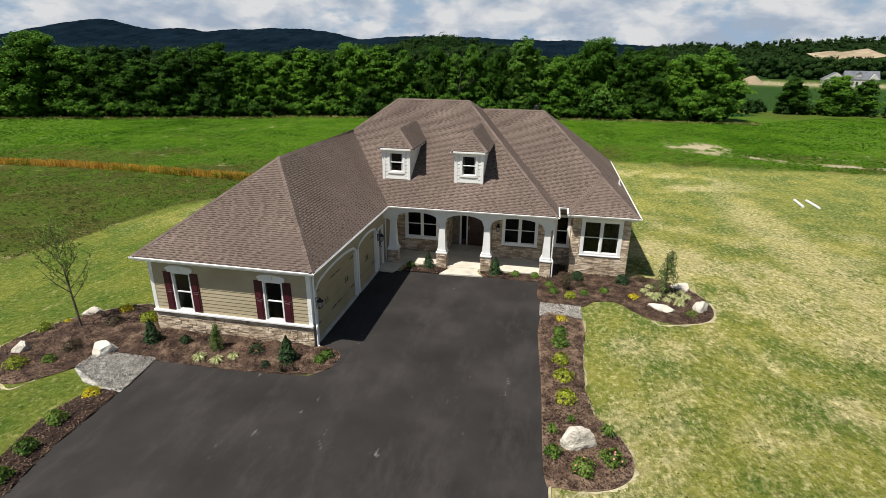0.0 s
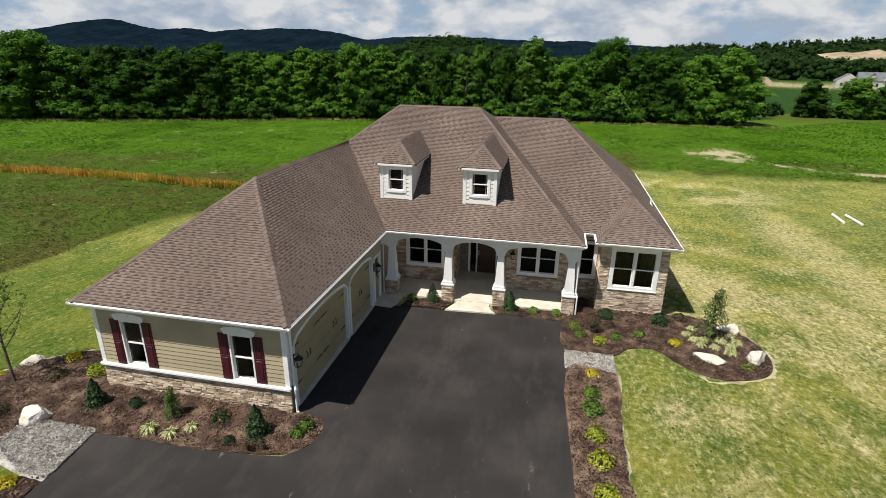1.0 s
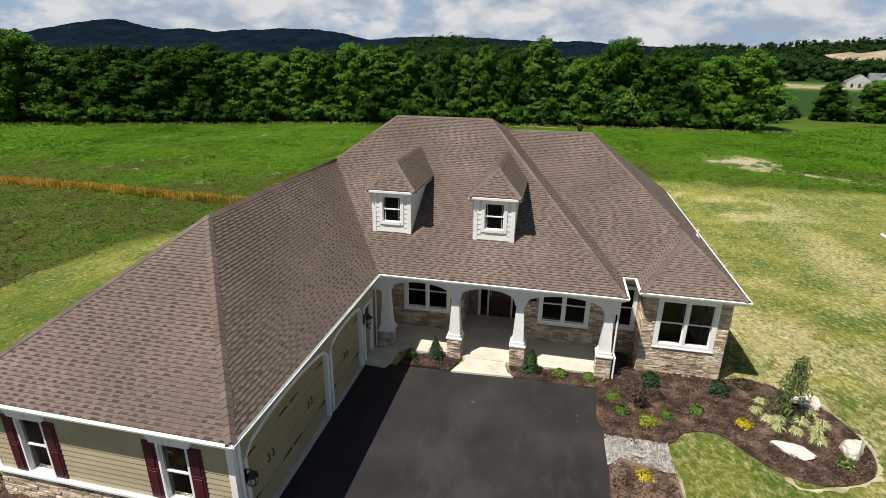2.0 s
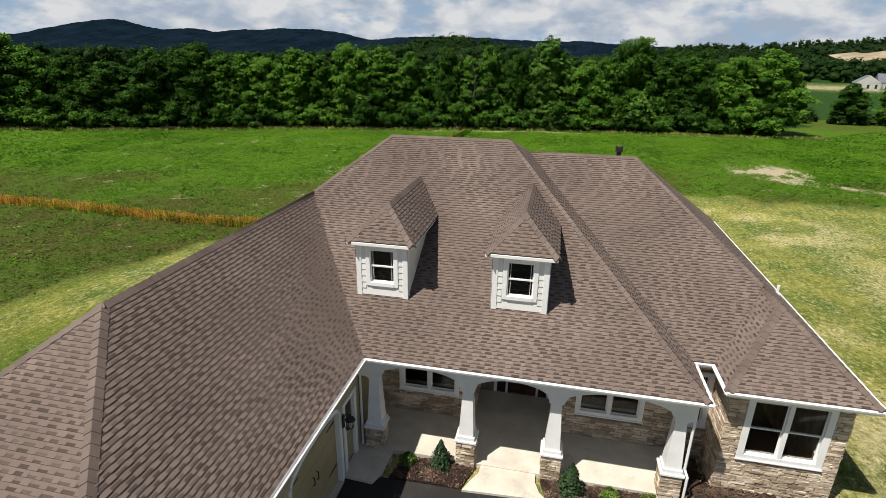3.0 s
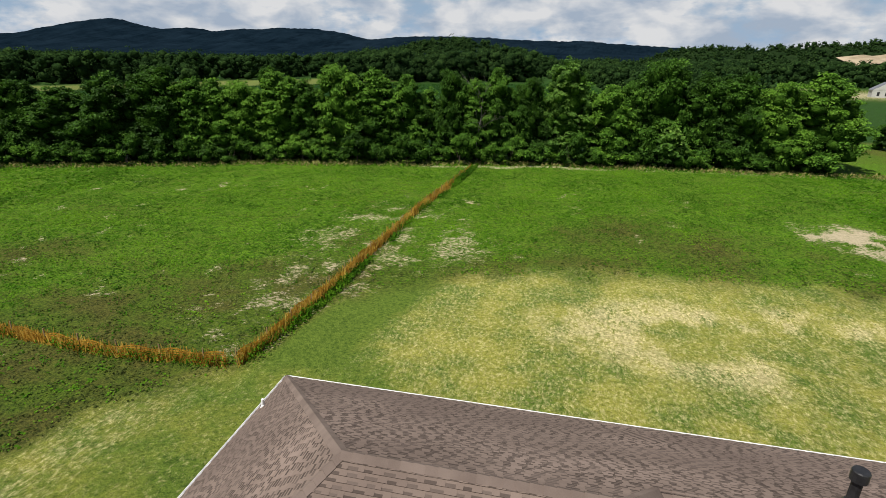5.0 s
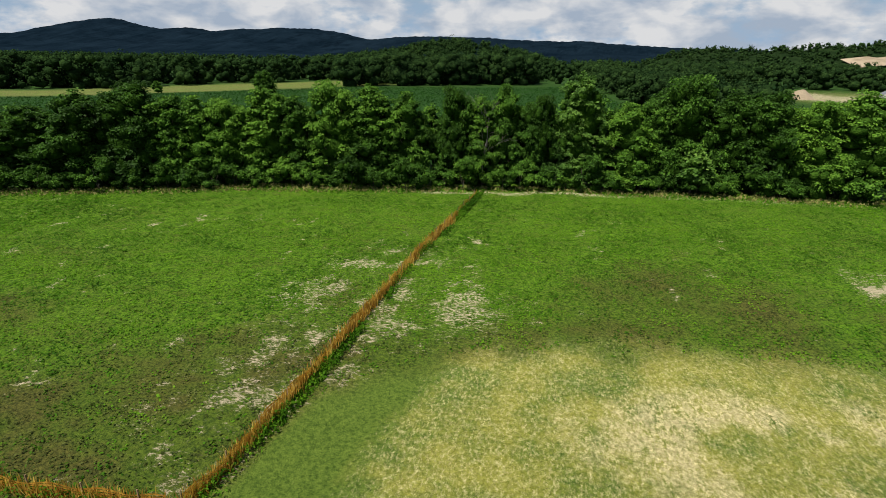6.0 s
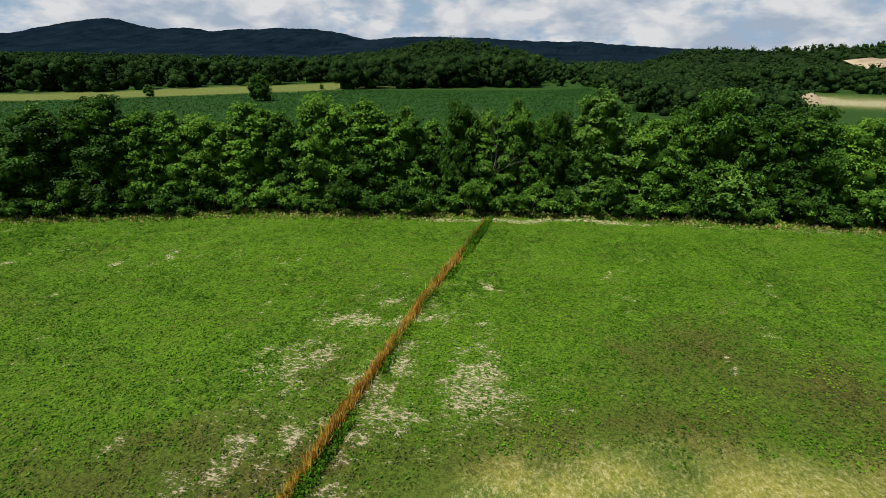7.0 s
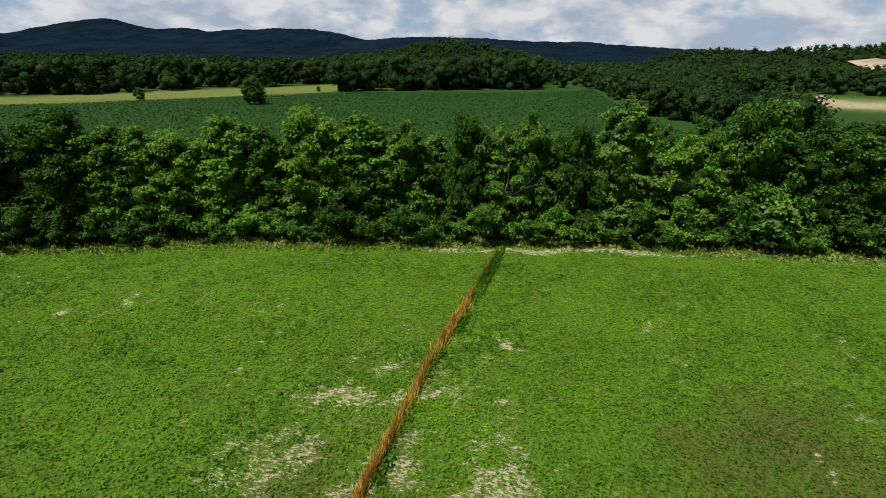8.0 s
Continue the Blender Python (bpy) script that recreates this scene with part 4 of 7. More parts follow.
part("downspout", Mesh().tube([(GX + 0.02, PY + 0.12, EZ - 0.1), (GW1 + 0.07, PY + 0.35, EZ - 0.4), (GW1 + 0.07, PY + 0.35, 0.1)], 0.035, 6), WHITE, house)
part("downspout", Mesh().tube([(PX - 0.05, PY + 0.1, EZ - 0.1), (0.62, 24.42, EZ - 0.35), (0.62, 24.42, 1.0), (0.68, 24.3, 0.85), (0.68, 24.3, 0.06)], 0.035, 6), WHITE, house)

# garage doors and the service door
em = facing_east(GW1)
for a, b, spring, crown in G_DOORS:
    n = 18
    slab = Mesh(em)
    us = [a + (b - a) * i / n for i in range(n + 1)]
    slab.prism([(a, 0.12, 0.03), (b, 0.12, 0.03)] + [(u, 0.12, arch(u, a, b, spring, crown)) for u in us[::-1]], (0, 0.05, 0))
    door = part("garage_door", slab, DOOR_TAN, house, "tan arched carriage-style garage door")
    sections = 4
    for k in range(sections):
        z0 = 0.04 + k * 0.53
        part("panel", Mesh(em).cbox(a + 0.02, b - 0.02, 0.108, 0.121, z0 + 0.008, min(z0 + 0.522, spring - 0.02), 0.004), DOOR_TAN, door)
    leaves_ = 2 if b - a > 3 else 1
    for k in range(leaves_):
        c, d = a + (b - a) * k / leaves_, a + (b - a) * (k + 1) / leaves_
        for z in (0.62, 1.95):
            for e, s in ((c + 0.08, 1), (d - 0.08, -1)):
                part("strap_hinge", Mesh(em).prism([(e, 0.095, z - 0.03), (e + s * 0.42, 0.095, z - 0.012), (e + s * 0.45, 0.095, z), (e + s * 0.42, 0.095, z + 0.012), (e, 0.095, z + 0.03)], (0, 0.012, 0)), BLACK, door, "black strap hinge")
        for e in ((c + d) / 2 - 0.1, (c + d) / 2 + 0.1):
            part("handle", Mesh(em).tube([(e, 0.105, 1.12), (e, 0.06, 1.15), (e, 0.06, 1.33), (e, 0.105, 1.36)], 0.014, 6), BLACK, door, "black ring handle")
    casing = Mesh(em)
    for u in (a - 0.11, b - 0.015):
        casing.cbox(u, u + 0.125, -0.03, 0.115, 0, spring + 0.02, 0.006)
    for i in range(n):
        u0, u1 = us[i], us[i + 1]
        z0, z1 = arch(u0, a, b, spring, crown), arch(u1, a, b, spring, crown)
        casing.prism([(u0, -0.03, z0 - 0.015), (u1, -0.03, z1 - 0.015), (u1, -0.03, z1 + 0.1), (u0, -0.03, z0 + 0.1)], (0, 0.145, 0))
    part("casing", casing, WHITE, door, "white arched casing")
    part("threshold", Mesh(em).box(a, b, -0.06, 0.18, -0.05, 0.032), CONCRETE, house)
a, b = SERVICE
sd = part("service_door", Mesh(em).cbox(a + 0.06, b - 0.06, 0.06, 0.11, 0.14, 2.1, 0.005), DOOR_TAN, house, "narrow tan service door with glazed top")
part("casing", Mesh(em).cbox(a - 0.08, a + 0.06, -0.03, 0.12, 0.1, 2.2, 0.005).cbox(b - 0.06, b + 0.08, -0.03, 0.12, 0.1, 2.2, 0.005).cbox(a + 0.06, b - 0.06, -0.03, 0.12, 2.1, 2.2, 0.005), WHITE, sd)
part("pane", Mesh(em).box(a + 0.15, b - 0.15, 0.05, 0.062, 1.15, 1.95), BLACK_PLASTIC, sd)
part("panel", Mesh(em).cbox(a + 0.14, b - 0.14, 0.045, 0.065, 0.3, 0.95, 0.01), DOOR_TAN, sd)
part("knob", Mesh(em).tube([(b - 0.12, 0.06, 1.05), (b - 0.12, 0.01, 1.05)], 0.03, 8), BLACK, sd)
stoop = Mesh().prism([(-7.94, 23.2, -0.1), (-7.1, 23.15, -0.1), (-6.95, 23.5, -0.1), (-6.9, 24.4, -0.1), (-7.94, 24.4, -0.1)], (0, 0, 0.2))
part("stoop", stoop, CONCRETE, house, "concrete stoop at the service door")

# porch: slab, walk, beam with three arches, piers and tapered columns
part("porch_floor", Mesh().box(GW1, 0.52, 24.4, ENY, -0.25, FLOOR), CONCRETE, house, "pale concrete porch floor")
part("porch_ceiling", Mesh().box(GW1, 0.6, 24.75, MWY, 2.93, 2.98), WHITE, house)
apron = [(-4.78, 23.44), (-4.62, 23.8), (-4.45, 24.1), (-4.42, 24.42), (-2.98, 24.42), (-2.95, 24.1), (-2.84, 23.8), (-2.64, 23.58)]
apron = Mesh().prism([(x, y, -0.2) for x, y in apron], (0, 0, 0.29))
tagged(part("entry_walk", apron, CONCRETE), "short flared concrete walk from drive to porch", "walkway", kind="structure")
COLUMNS = (-7.42, -4.86, -2.6, 0.34)
y0, y1 = 24.36, 24.74
outline = [(GW1, 2.45)]
for c, d in zip(COLUMNS, COLUMNS[1:]):
    a, b, n = c + 0.17, d - 0.17, 20
    outline.append((a, 2.45))
    outline += [(a + (b - a) * i / n, arch(a + (b - a) * i / n, a, b, 2.45, 2.88)) for i in range(1, n)]
    outline.append((b, 2.45))
outline += [(0.6, 2.45), (0.6, 3.06), (GW1, 3.06)]
beam = Mesh().prism([(u, y0, z) for u, z in outline], (0, y1 - y0, 0))
part("porch_beam", beam, WHITE, house, "white beam with three shallow arches")
piers = []
for x in COLUMNS:
    yc = 24.58
    pier = part("pier", Mesh().box(x - 0.23, x + 0.23, yc - 0.23, yc + 0.23, -0.15, 0.8), MORTAR, house, "ledge-stone pier")
    piers.append(pier)
    col = Mesh()
    ring = lambda h, z: [(x - h, yc - h, z), (x + h, yc - h, z), (x + h, yc + h, z), (x - h, yc + h, z)]
    col.add(ring(0.2, 0.98) + ring(0.13, 2.34), [(3, 2, 1, 0), (4, 5, 6, 7), (0, 1, 5, 4), (1, 2, 6, 5), (2, 3, 7, 6), (3, 0, 4, 7)])
    col = part("column", col, WHITE, house, "white tapered square column")
    part("base", Mesh().cbox(x - 0.29, x + 0.29, yc - 0.29, yc + 0.29, 0.8, 0.87, 0.012).cbox(x - 0.24, x + 0.24, yc - 0.24, yc + 0.24, 0.87, 0.985, 0.012), WHITE, col)
    part("capital", Mesh().cbox(x - 0.155, x + 0.155, yc - 0.155, yc + 0.155, 2.33, 2.39, 0.01).cbox(x - 0.19, x + 0.19, yc - 0.19, yc + 0.19, 2.39, 2.452, 0.01), WHITE, col)

# entry door with sidelights
dm = facing_front(ENY)
entry = part("entry_door", Mesh(dm).cbox(-4.05, -3.14, 0.06, 0.11, FLOOR, 2.2, 0.006), DARKWOOD, house, "dark stained panelled entry door with sidelights")
part("casing", Mesh(dm).cbox(-4.5, -4.4, -0.02, 0.12, FLOOR, 2.32, 0.005).cbox(-2.8, -2.7, -0.02, 0.12, FLOOR, 2.32, 0.005).cbox(-4.4, -2.8, -0.02, 0.12, 2.22, 2.32, 0.005).cbox(-4.12, -4.05, -0.01, 0.12, FLOOR, 2.22, 0.005).cbox(-3.14, -3.07, -0.01, 0.12, FLOOR, 2.22, 0.005), WHITE, entry)
for a, b in ((-4.4, -4.12), (-3.07, -2.8)):
    part("sidelight", Mesh(dm).box(a, b, 0.07, 0.08, FLOOR + 0.35, 2.22), GLASS, entry)
    part("kick_panel", Mesh(dm).cbox(a, b, 0.05, 0.09, FLOOR, FLOOR + 0.35, 0.005), DARKWOOD, entry)
for a, b in ((-3.97, -3.64), (-3.55, -3.22)):
    for c, d in ((0.3, 0.95), (1.1, 2.1)):
        part("panel", Mesh(dm).cbox(a, b, 0.045, 0.065, c, d, 0.012), DARKWOOD, entry)
part("handle", Mesh(dm).tube([(-3.98, 0.07, 1.0), (-3.98, 0.01, 1.03), (-3.98, 0.01, 1.22), (-3.98, 0.07, 1.25)], 0.015, 6), WHITE, entry, "bright lever handle")

# dormers
SD = 0.92
for k, x in enumerate(DORMERS):
    d = tagged(new("dormer"), "white clapboard dormer with a small hipped shingle roof")
    d.parent = house
    hw = 0.73
    body = wall_grid(Mesh(facing_front(DFY)), x - hw, x + hw, DZ0 - 0.15, DZ1, [(x - 0.35, x + 0.35, 4.58, 5.54)], 0, 0.12)
    body.at(Matrix())
    depth = PY + (DZ1 - EZ) / SF
    for sx in (x - hw, x + hw - 0.1):
        body.prism([(sx, DFY + 0.12, DZ0 - 0.15), (sx, DFY + 0.12, DZ1), (sx, depth, DZ1), (sx, depth, DZ1 - 0.1)], (0.1, 0, 0))
    part("wall", body, WHITE_SIDING, d)
    # added dark sheet that stands for the gloom behind the dormer window
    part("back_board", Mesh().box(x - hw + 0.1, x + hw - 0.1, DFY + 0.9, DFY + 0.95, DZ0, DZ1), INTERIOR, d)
    for sx in (x - hw - 0.02, x + hw - 0.14):
        part("corner_board", Mesh().cbox(sx, sx + 0.16, DFY - 0.03, DFY - 0.002, DZ0 - 0.06, DZ1, 0.006), WHITE, d)
    for sx in (x - hw - 0.02, x + hw):
        part("corner_board", Mesh().cbox(sx, sx + 0.02, DFY - 0.03, DFY + 0.12, DZ0 - 0.02, DZ1, 0.005), WHITE, d)
    part("head_board", Mesh().cbox(x - hw + 0.14, x + hw - 0.14, DFY - 0.026, DFY - 0.002, 5.62, DZ1, 0.005), WHITE, d)
    n = 8
    for i in range(n):
        z = DZ0 + 0.06 + i * 0.185
        for a, b in (((x - hw + 0.14, x - 0.47), (x + 0.47, x + hw - 0.14)) if 4.42 < z + 0.1 < 5.66 else ((x - hw + 0.14, x + hw - 0.14),)):
            if z < 5.6:
                part("clapboard", Mesh().prism([(a, DFY - 0.022, z), (a, DFY - 0.004, z + 0.18), (a, DFY, z + 0.18), (a, DFY, z)], (b - a, 0, 0)), WHITE_SIDING, d)
    wz0, wz1 = 4.58, 5.54
    f = Mesh(facing_front(DFY))
    f.cbox(x - 0.46, x - 0.34, -0.035, 0.08, wz0 - 0.1, wz1 + 0.1, 0.005).cbox(x + 0.34, x + 0.46, -0.035, 0.08, wz0 - 0.1, wz1 + 0.1, 0.005)
    f.cbox(x - 0.34, x + 0.34, -0.033, 0.08, wz1 - 0.01, wz1 + 0.1, 0.005).cbox(x - 0.34, x + 0.34, -0.05, 0.08, wz0 - 0.1, wz0 + 0.01, 0.005)
    part("window_frame", f, WHITE, d)
    s = Mesh(facing_front(DFY))
    for low, c, e in ((0.045, wz0, 5.08), (0.015, 5.04, wz1)):
        s.box(x - 0.35, x - 0.31, low, low + 0.03, c, e).box(x + 0.31, x + 0.35, low, low + 0.03, c, e).box(x - 0.31, x + 0.31, low, low + 0.03, c, c + 0.04).box(x - 0.31, x + 0.31, low, low + 0.03, e - 0.04, e)
        s.box(x - 0.265, x - 0.255, low + 0.004, low + 0.014, c + 0.04, e - 0.04).box(x + 0.255, x + 0.265, low + 0.004, low + 0.014, c + 0.04, e - 0.04)
    part("sash", s, WHITE, d, "white sash with slim edge bars")
    for low, c, e in ((0.06, wz0 + 0.04, 5.04), (0.03, 5.08, wz1 - 0.04)):
        part("pane", Mesh(facing_front(DFY)).box(x - 0.31, x + 0.31, low, low + 0.006, c, e), GLASS, d).visible_shadow = False
    ew, fy = 0.93, DFY - 0.18
    top = DZ1 + 0.02 + SD * ew
    ap = Vector((x, fy + ew * 0.98, top))
    bk = Vector((x, PY + (top - EZ) / SF, top))
    e0, e1 = Vector((x - ew, fy, DZ1 + 0.02)), Vector((x + ew, fy, DZ1 + 0.02))
    yb = PY + (DZ1 + 0.02 - EZ) / SF
    f0, f1 = Vector((x - ew, yb, DZ1 + 0.02)), Vector((x + ew, yb, DZ1 + 0.02))
    dr = Mesh()
    for poly in ([e0, e1, ap], [e1, f1, bk, ap], [f0, e0, ap, bk]):
        dr.prism(poly, (0, 0, -0.05))
    part("dormer_roof", dr, SHINGLE, d)
    roof_planes += [[e0, e1, ap], [e1, f1, bk, ap], [f0, e0, ap, bk]]
    part("eave_trim", Mesh().cbox(x - ew + 0.01, x + ew - 0.01, fy - 0.012, fy + 0.03, DZ1 - 0.09, DZ1 + 0.0, 0.008).cbox(x + ew - 0.07, x + ew - 0.015, fy + 0.02, yb - 0.25, DZ1 - 0.1, DZ1 - 0.02, 0.008).cbox(x - ew + 0.015, x - ew + 0.07, fy + 0.02, yb - 0.25, DZ1 - 0.1, DZ1 - 0.02, 0.008), WHITE, d, "white eave trim")
    part("soffit", Mesh().box(x - ew + 0.02, x + ew - 0.02, fy + 0.02, DFY, DZ1 - 0.04, DZ1 - 0.01), WHITE, d)

# ---- trees ----
def crown_points(rng, lobes, n, shell=0.3):
    """Points and outward normals over a set of lobes (centre, radii), thicker near the surface."""
    size = np.array([r[0] * r[1] + r[1] * r[2] + r[0] * r[2] for _, r in lobes])
    pick = rng.choice(len(lobes), n, p=size / size.sum())
    c = np.array([l[0] for l in lobes])[pick]
    r = np.array([l[1] for l in lobes])[pick]
    d = rng.normal(size=(n, 3))
    d /= np.linalg.norm(d, axis=1, keepdims=True)
    d[:, 2] = np.where(d[:, 2] < -0.35, -d[:, 2] * 0.8, d[:, 2])
    k = 1.1 - shell * rng.random(n) ** 1.5 * 0.8
    lump = 1 + 0.17 * np.sin(d[:, 0] * 5 + c[:, 0] * 3.1) * np.sin(d[:, 1] * 5 + c[:, 1] * 2.3) + 0.13 * np.sin(d[:, 2] * 6 + c[:, 2] * 1.7 + d[:, 0] * 3)
    return c + d * r * (k * lump)[:, None], d


def sprays(rng, lobes, per, size=0.45, flat=0.75):
    """Small flattened sprays of leaves set over the lobes, their tips uneven."""
    out = []
    for c, r in lobes:
        for _ in range(per):
            d = rng.normal(size=3)
            d /= np.linalg.norm(d)
            if d[2] < -0.3:
                d[2] *= -0.8
            k = size * (0.65 + 0.7 * rng.random())
            q = 0.72 + 0.4 * rng.random()
            out.append((tuple(np.array(c) + d * np.array(r) * q), (r[0] * k, r[1] * k, r[2] * k * flat)))
    return out


def broadleaf(name, seed, h, r, low=0.12, n=5200, leaf=0.42, lobe_count=20, core=0.78, material=None, label="broad leafy green tree at the wood's edge"):
    """A tree: bent tapered trunk with limbs, and a domed crown of many rounded boughs of leaves."""
    rng = np.random.default_rng(seed)
    lobes = []
    for i in range(lobe_count):
        t = (i + rng.random()) / lobe_count
        z = h * (low + (0.9 - low) * t)
        girth = r * math.sqrt(max(0.06, 1 - ((t - 0.4) / 0.64) ** 2)) * (0.86 + 0.28 * rng.random())
        w = i * 2.4 + rng.random() * 1.1
        q = girth * (0.52 + 0.26 * rng.random())
        s = r * (0.23 + 0.17 * rng.random()) * (1.12 - 0.34 * t)
        lobes.append(((q * math.cos(w), q * math.sin(w), z), (s, s, s * (0.72 + 0.3 * rng.random()))))
    lobes.append(((r * 0.1 * rng.normal(), r * 0.1 * rng.normal(), h * 0.91), (r * 0.27, r * 0.27, h * 0.085)))
    heart = [((0, 0, h * k), (r * g, r * g, h * 0.16)) for k, g in ((low + 0.12, 0.5), (0.38, 0.62), (0.58, 0.58), (0.74, 0.42))]
    p, d = crown_points(rng, sprays(rng, lobes, 12, 0.4, 0.8), n, 0.6)
    nrm = d * 0.75 + rng.normal(size=d.shape) * 0.4 + np.array([0, 0, 0.55])
    v = leaves(rng, p, nrm, leaf * (0.6 + 0.8 * rng.random(n)), leaf * (0.45 + 0.5 * rng.random(n)))
    t = thing(name, label, "tree", "trees along the wood's edge")
    # cores and heart close the crown's gaps with painted shade
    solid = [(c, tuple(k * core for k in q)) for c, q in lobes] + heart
    part("crown", foliage("crown", v, masses(solid, 1), material or LEAF, LEAF_SHADE), None, t)
    wood = Mesh()
    lean = rng.normal(size=2) * 0.03 * h
    spine = [(lean[0] * k * k, lean[1] * k * k, h * 0.86 * k - 0.3) for k in np.linspace(0, 1, 7)]
    wood.tube(spine, [0.026 * h * (1 - 0.85 * k) for k in np.linspace(0, 1, 7)], 7)
    for (cx, cy, cz), _ in lobes[::2]:
        k = max(0.12, min(0.8, cz / h - 0.18))
        a = Vector((lean[0] * k * k, lean[1] * k * k, h * 0.86 * k - 0.3))
        b = Vector((cx, cy, cz))
        wood.tube([a, a.lerp(b, 0.5) + Vector((0, 0, 0.03 * h)), b], [0.008 * h, 0.006 * h, 0.002 * h], 5)
    part("trunk", wood, BARK, t)
    return t


def plant_out(masters, spots, sink=0.25):
    """Copies of the masters at spots (x, y, scale); the first use of each master is the master itself."""
    rng = random.Random(4)
    used = set()
    for i, (x, y, s) in enumerate(spots):
        t = masters[i % len(masters)] if i < len(masters) * 50 else masters[0]
        m = pose(x, y, float(height(x, y)) - sink, 0, 0, rng.uniform(0, 360)) @ Matrix.Diagonal((s * rng.uniform(0.92, 1.08), s * rng.uniform(0.92, 1.08), s, 1))
        if t.name not in used:
            used.add(t.name)
            t.matrix_world = m
        else:
            c = copy_thing(t, m)
            c.matrix_world = m


wr = random.Random(8)
# the row of trees at the wood's edge: place, height of the top over the datum, half width
WEST_TREES = [
    (-107, 77.0, 13.0, 6.0), (-99.1, 79.6, 12.8, 6.6), (-90.4, 82.4, 13.6, 6.4), (-84.0, 84.0, 10.8, 4.8), (-78.3, 85.4, 9.9, 4.8), (-72.7, 86.8, 9.3, 4.3),
    (-66.8, 88.2, 10.9, 4.6), (-60.7, 90.4, 12.2, 4.6), (-56.5, 91.8, 10.6, 3.6), (-53.1, 93.0, 10.4, 3.5), (-49.6, 94.2, 10.2, 3.5), (-45.1, 96.0, 11.6, 3.8),
    (-41.3, 96.6, 10.5, 3.0), (-36.9, 98.2, 12.5, 3.9),
]
EAST_TREES = [
    (-32.0, 99.2, 12.1, 3.8), (-27.3, 99.8, 11.2, 3.0), (-21.3, 101.2, 12.1, 3.0), (-17.9, 101.8, 10.3, 2.6), (-14.8, 102.6, 12.3, 2.8), (-10.6, 103.0, 11.2, 3.0),
    (-5.3, 104.4, 13.7, 4.0), (0.8, 104.4, 10.3, 3.6), (4.0, 105.4, 11.0, 3.2), (8.3, 106.6, 13.8, 5.2), (13.5, 106.4, 12.0, 3.9), (17.4, 106.6, 12.2, 4.2),
    (22.8, 106.9, 11.2, 4.4), (29.2, 108.4, 12.1, 5.6),
]
EDGE_TREES = WEST_TREES + EAST_TREES
LEAF_PALE = mat("silvery_wood_leaf", (0.036, 0.088, 0.014), (0.175, 0.31, 0.052), 0.2, 1.2, 0.6, 0, 0.1, 0.26, c3=(0.09, 0.195, 0.03), through_leaf=0.28, spec=0.12)
SHAPES = ((11.0, 3.6, 0.05), (11.0, 4.4, 0.04), (11.0, 3.0, 0.06), (11.0, 4.0, 0.05), (11.0, 4.9, 0.04), (11.0, 3.3, 0.05))
edge_masters = [broadleaf("broadleaf_tree", 10 + i, h, r, low, 12000, 0.28, 38, 0.72) for i, (h, r, low) in enumerate(SHAPES)]
pale_tree = broadleaf("broadleaf_tree", 18, 11.0, 3.2, 0.06, 12000, 0.26, 38, 0.7, LEAF_PALE, "tall pale silvery-green tree above its neighbours")


def stand(t, m, used=set()):
    """The master itself where it is first wanted, then copies."""
    if t.name in used:
        t = copy_thing(t, m)
    used.add(t.name)
    t.matrix_world = m


for i, (x, y, top, half) in enumerate(EDGE_TREES):
    base = float(height(x, y)) - 0.25
    k = min(range(len(SHAPES)), key=lambda j: abs(SHAPES[j][1] - half) + 0.9 * ((i + j * 2) % 3))
    t = pale_tree if top == 13.7 else edge_masters[k]
    wide = half / (3.2 if top == 13.7 else SHAPES[k][1]) * wr.uniform(0.97, 1.06)
    stand(t, pose(x, y, base, 0, 0, wr.uniform(0, 360)) @ Matrix.Diagonal((wide, wide * wr.uniform(0.95, 1.1), (top - base) / 11.0, 1)))
spots_back = []
for x, y, top, half in EDGE_TREES:
    for dx, dy in ((2.2, 5.5), (-1.5, 8.0)) if x < 2 else ((2.2, 5.5), (-1.0, 10.0), (2.0, 15.0), (-1.5, 20.0)):
        spots_back.append((x + dx + wr.uniform(-0.8, 0.8), y + dy + wr.uniform(-0.8, 0.8), (top + 0.6) / 13.0 * wr.uniform(0.74, 0.86)))
back_masters = [broadleaf("broadleaf_tree", 30 + i, h, r, 0.3, 2400, 0.42, 20, 0.7) for i, (h, r) in enumerate(((13.0, 4.2), (12.2, 4.6), (13.6, 3.8)))]
plant_out(back_masters, spots_back)

bush_masters = []
for i, (h, r) in enumerate(((3.2, 2.0), (2.4, 1.7), (4.2, 1.9))):
    rng = np.random.default_rng(60 + i)
    lobes = [((rng.normal() * r * 0.5, rng.normal() * r * 0.4, h * (0.2 + 0.6 * rng.random())), (r * 0.42, r * 0.42, h * 0.22)) for _ in range(9)]
    p, d = crown_points(rng, sprays(rng, lobes, 6, 0.5), 1400, 0.6)
    v = leaves(rng, p, d + rng.normal(size=d.shape) * 0.5 + [0, 0, 0.5], 0.22 * (0.6 + 0.8 * rng.random(1400)), 0.15 * (0.7 + 0.6 * rng.random(1400)))
    b = thing("thicket_bush", "dense leafy bush in the shade of the wood's edge", "bush", "bushes along the wood's edge")
    part("foliage", foliage("foliage", v, masses([(c, tuple(k * 0.7 for k in q)) for c, q in lobes], 1), LEAF, LEAF_SHADE), None, b)
    part("stem", Mesh().tube([(0, 0, -0.2), (0.1, 0, h * 0.5)], 0.04, 5), BARK, b)
    part("stem", Mesh().tube([(0.1, 0.1, -0.2), (-0.5, 0.2, h * 0.6)], 0.03, 5), BARK, b)
    bush_masters.append(b)
spots = []
x = -110.0
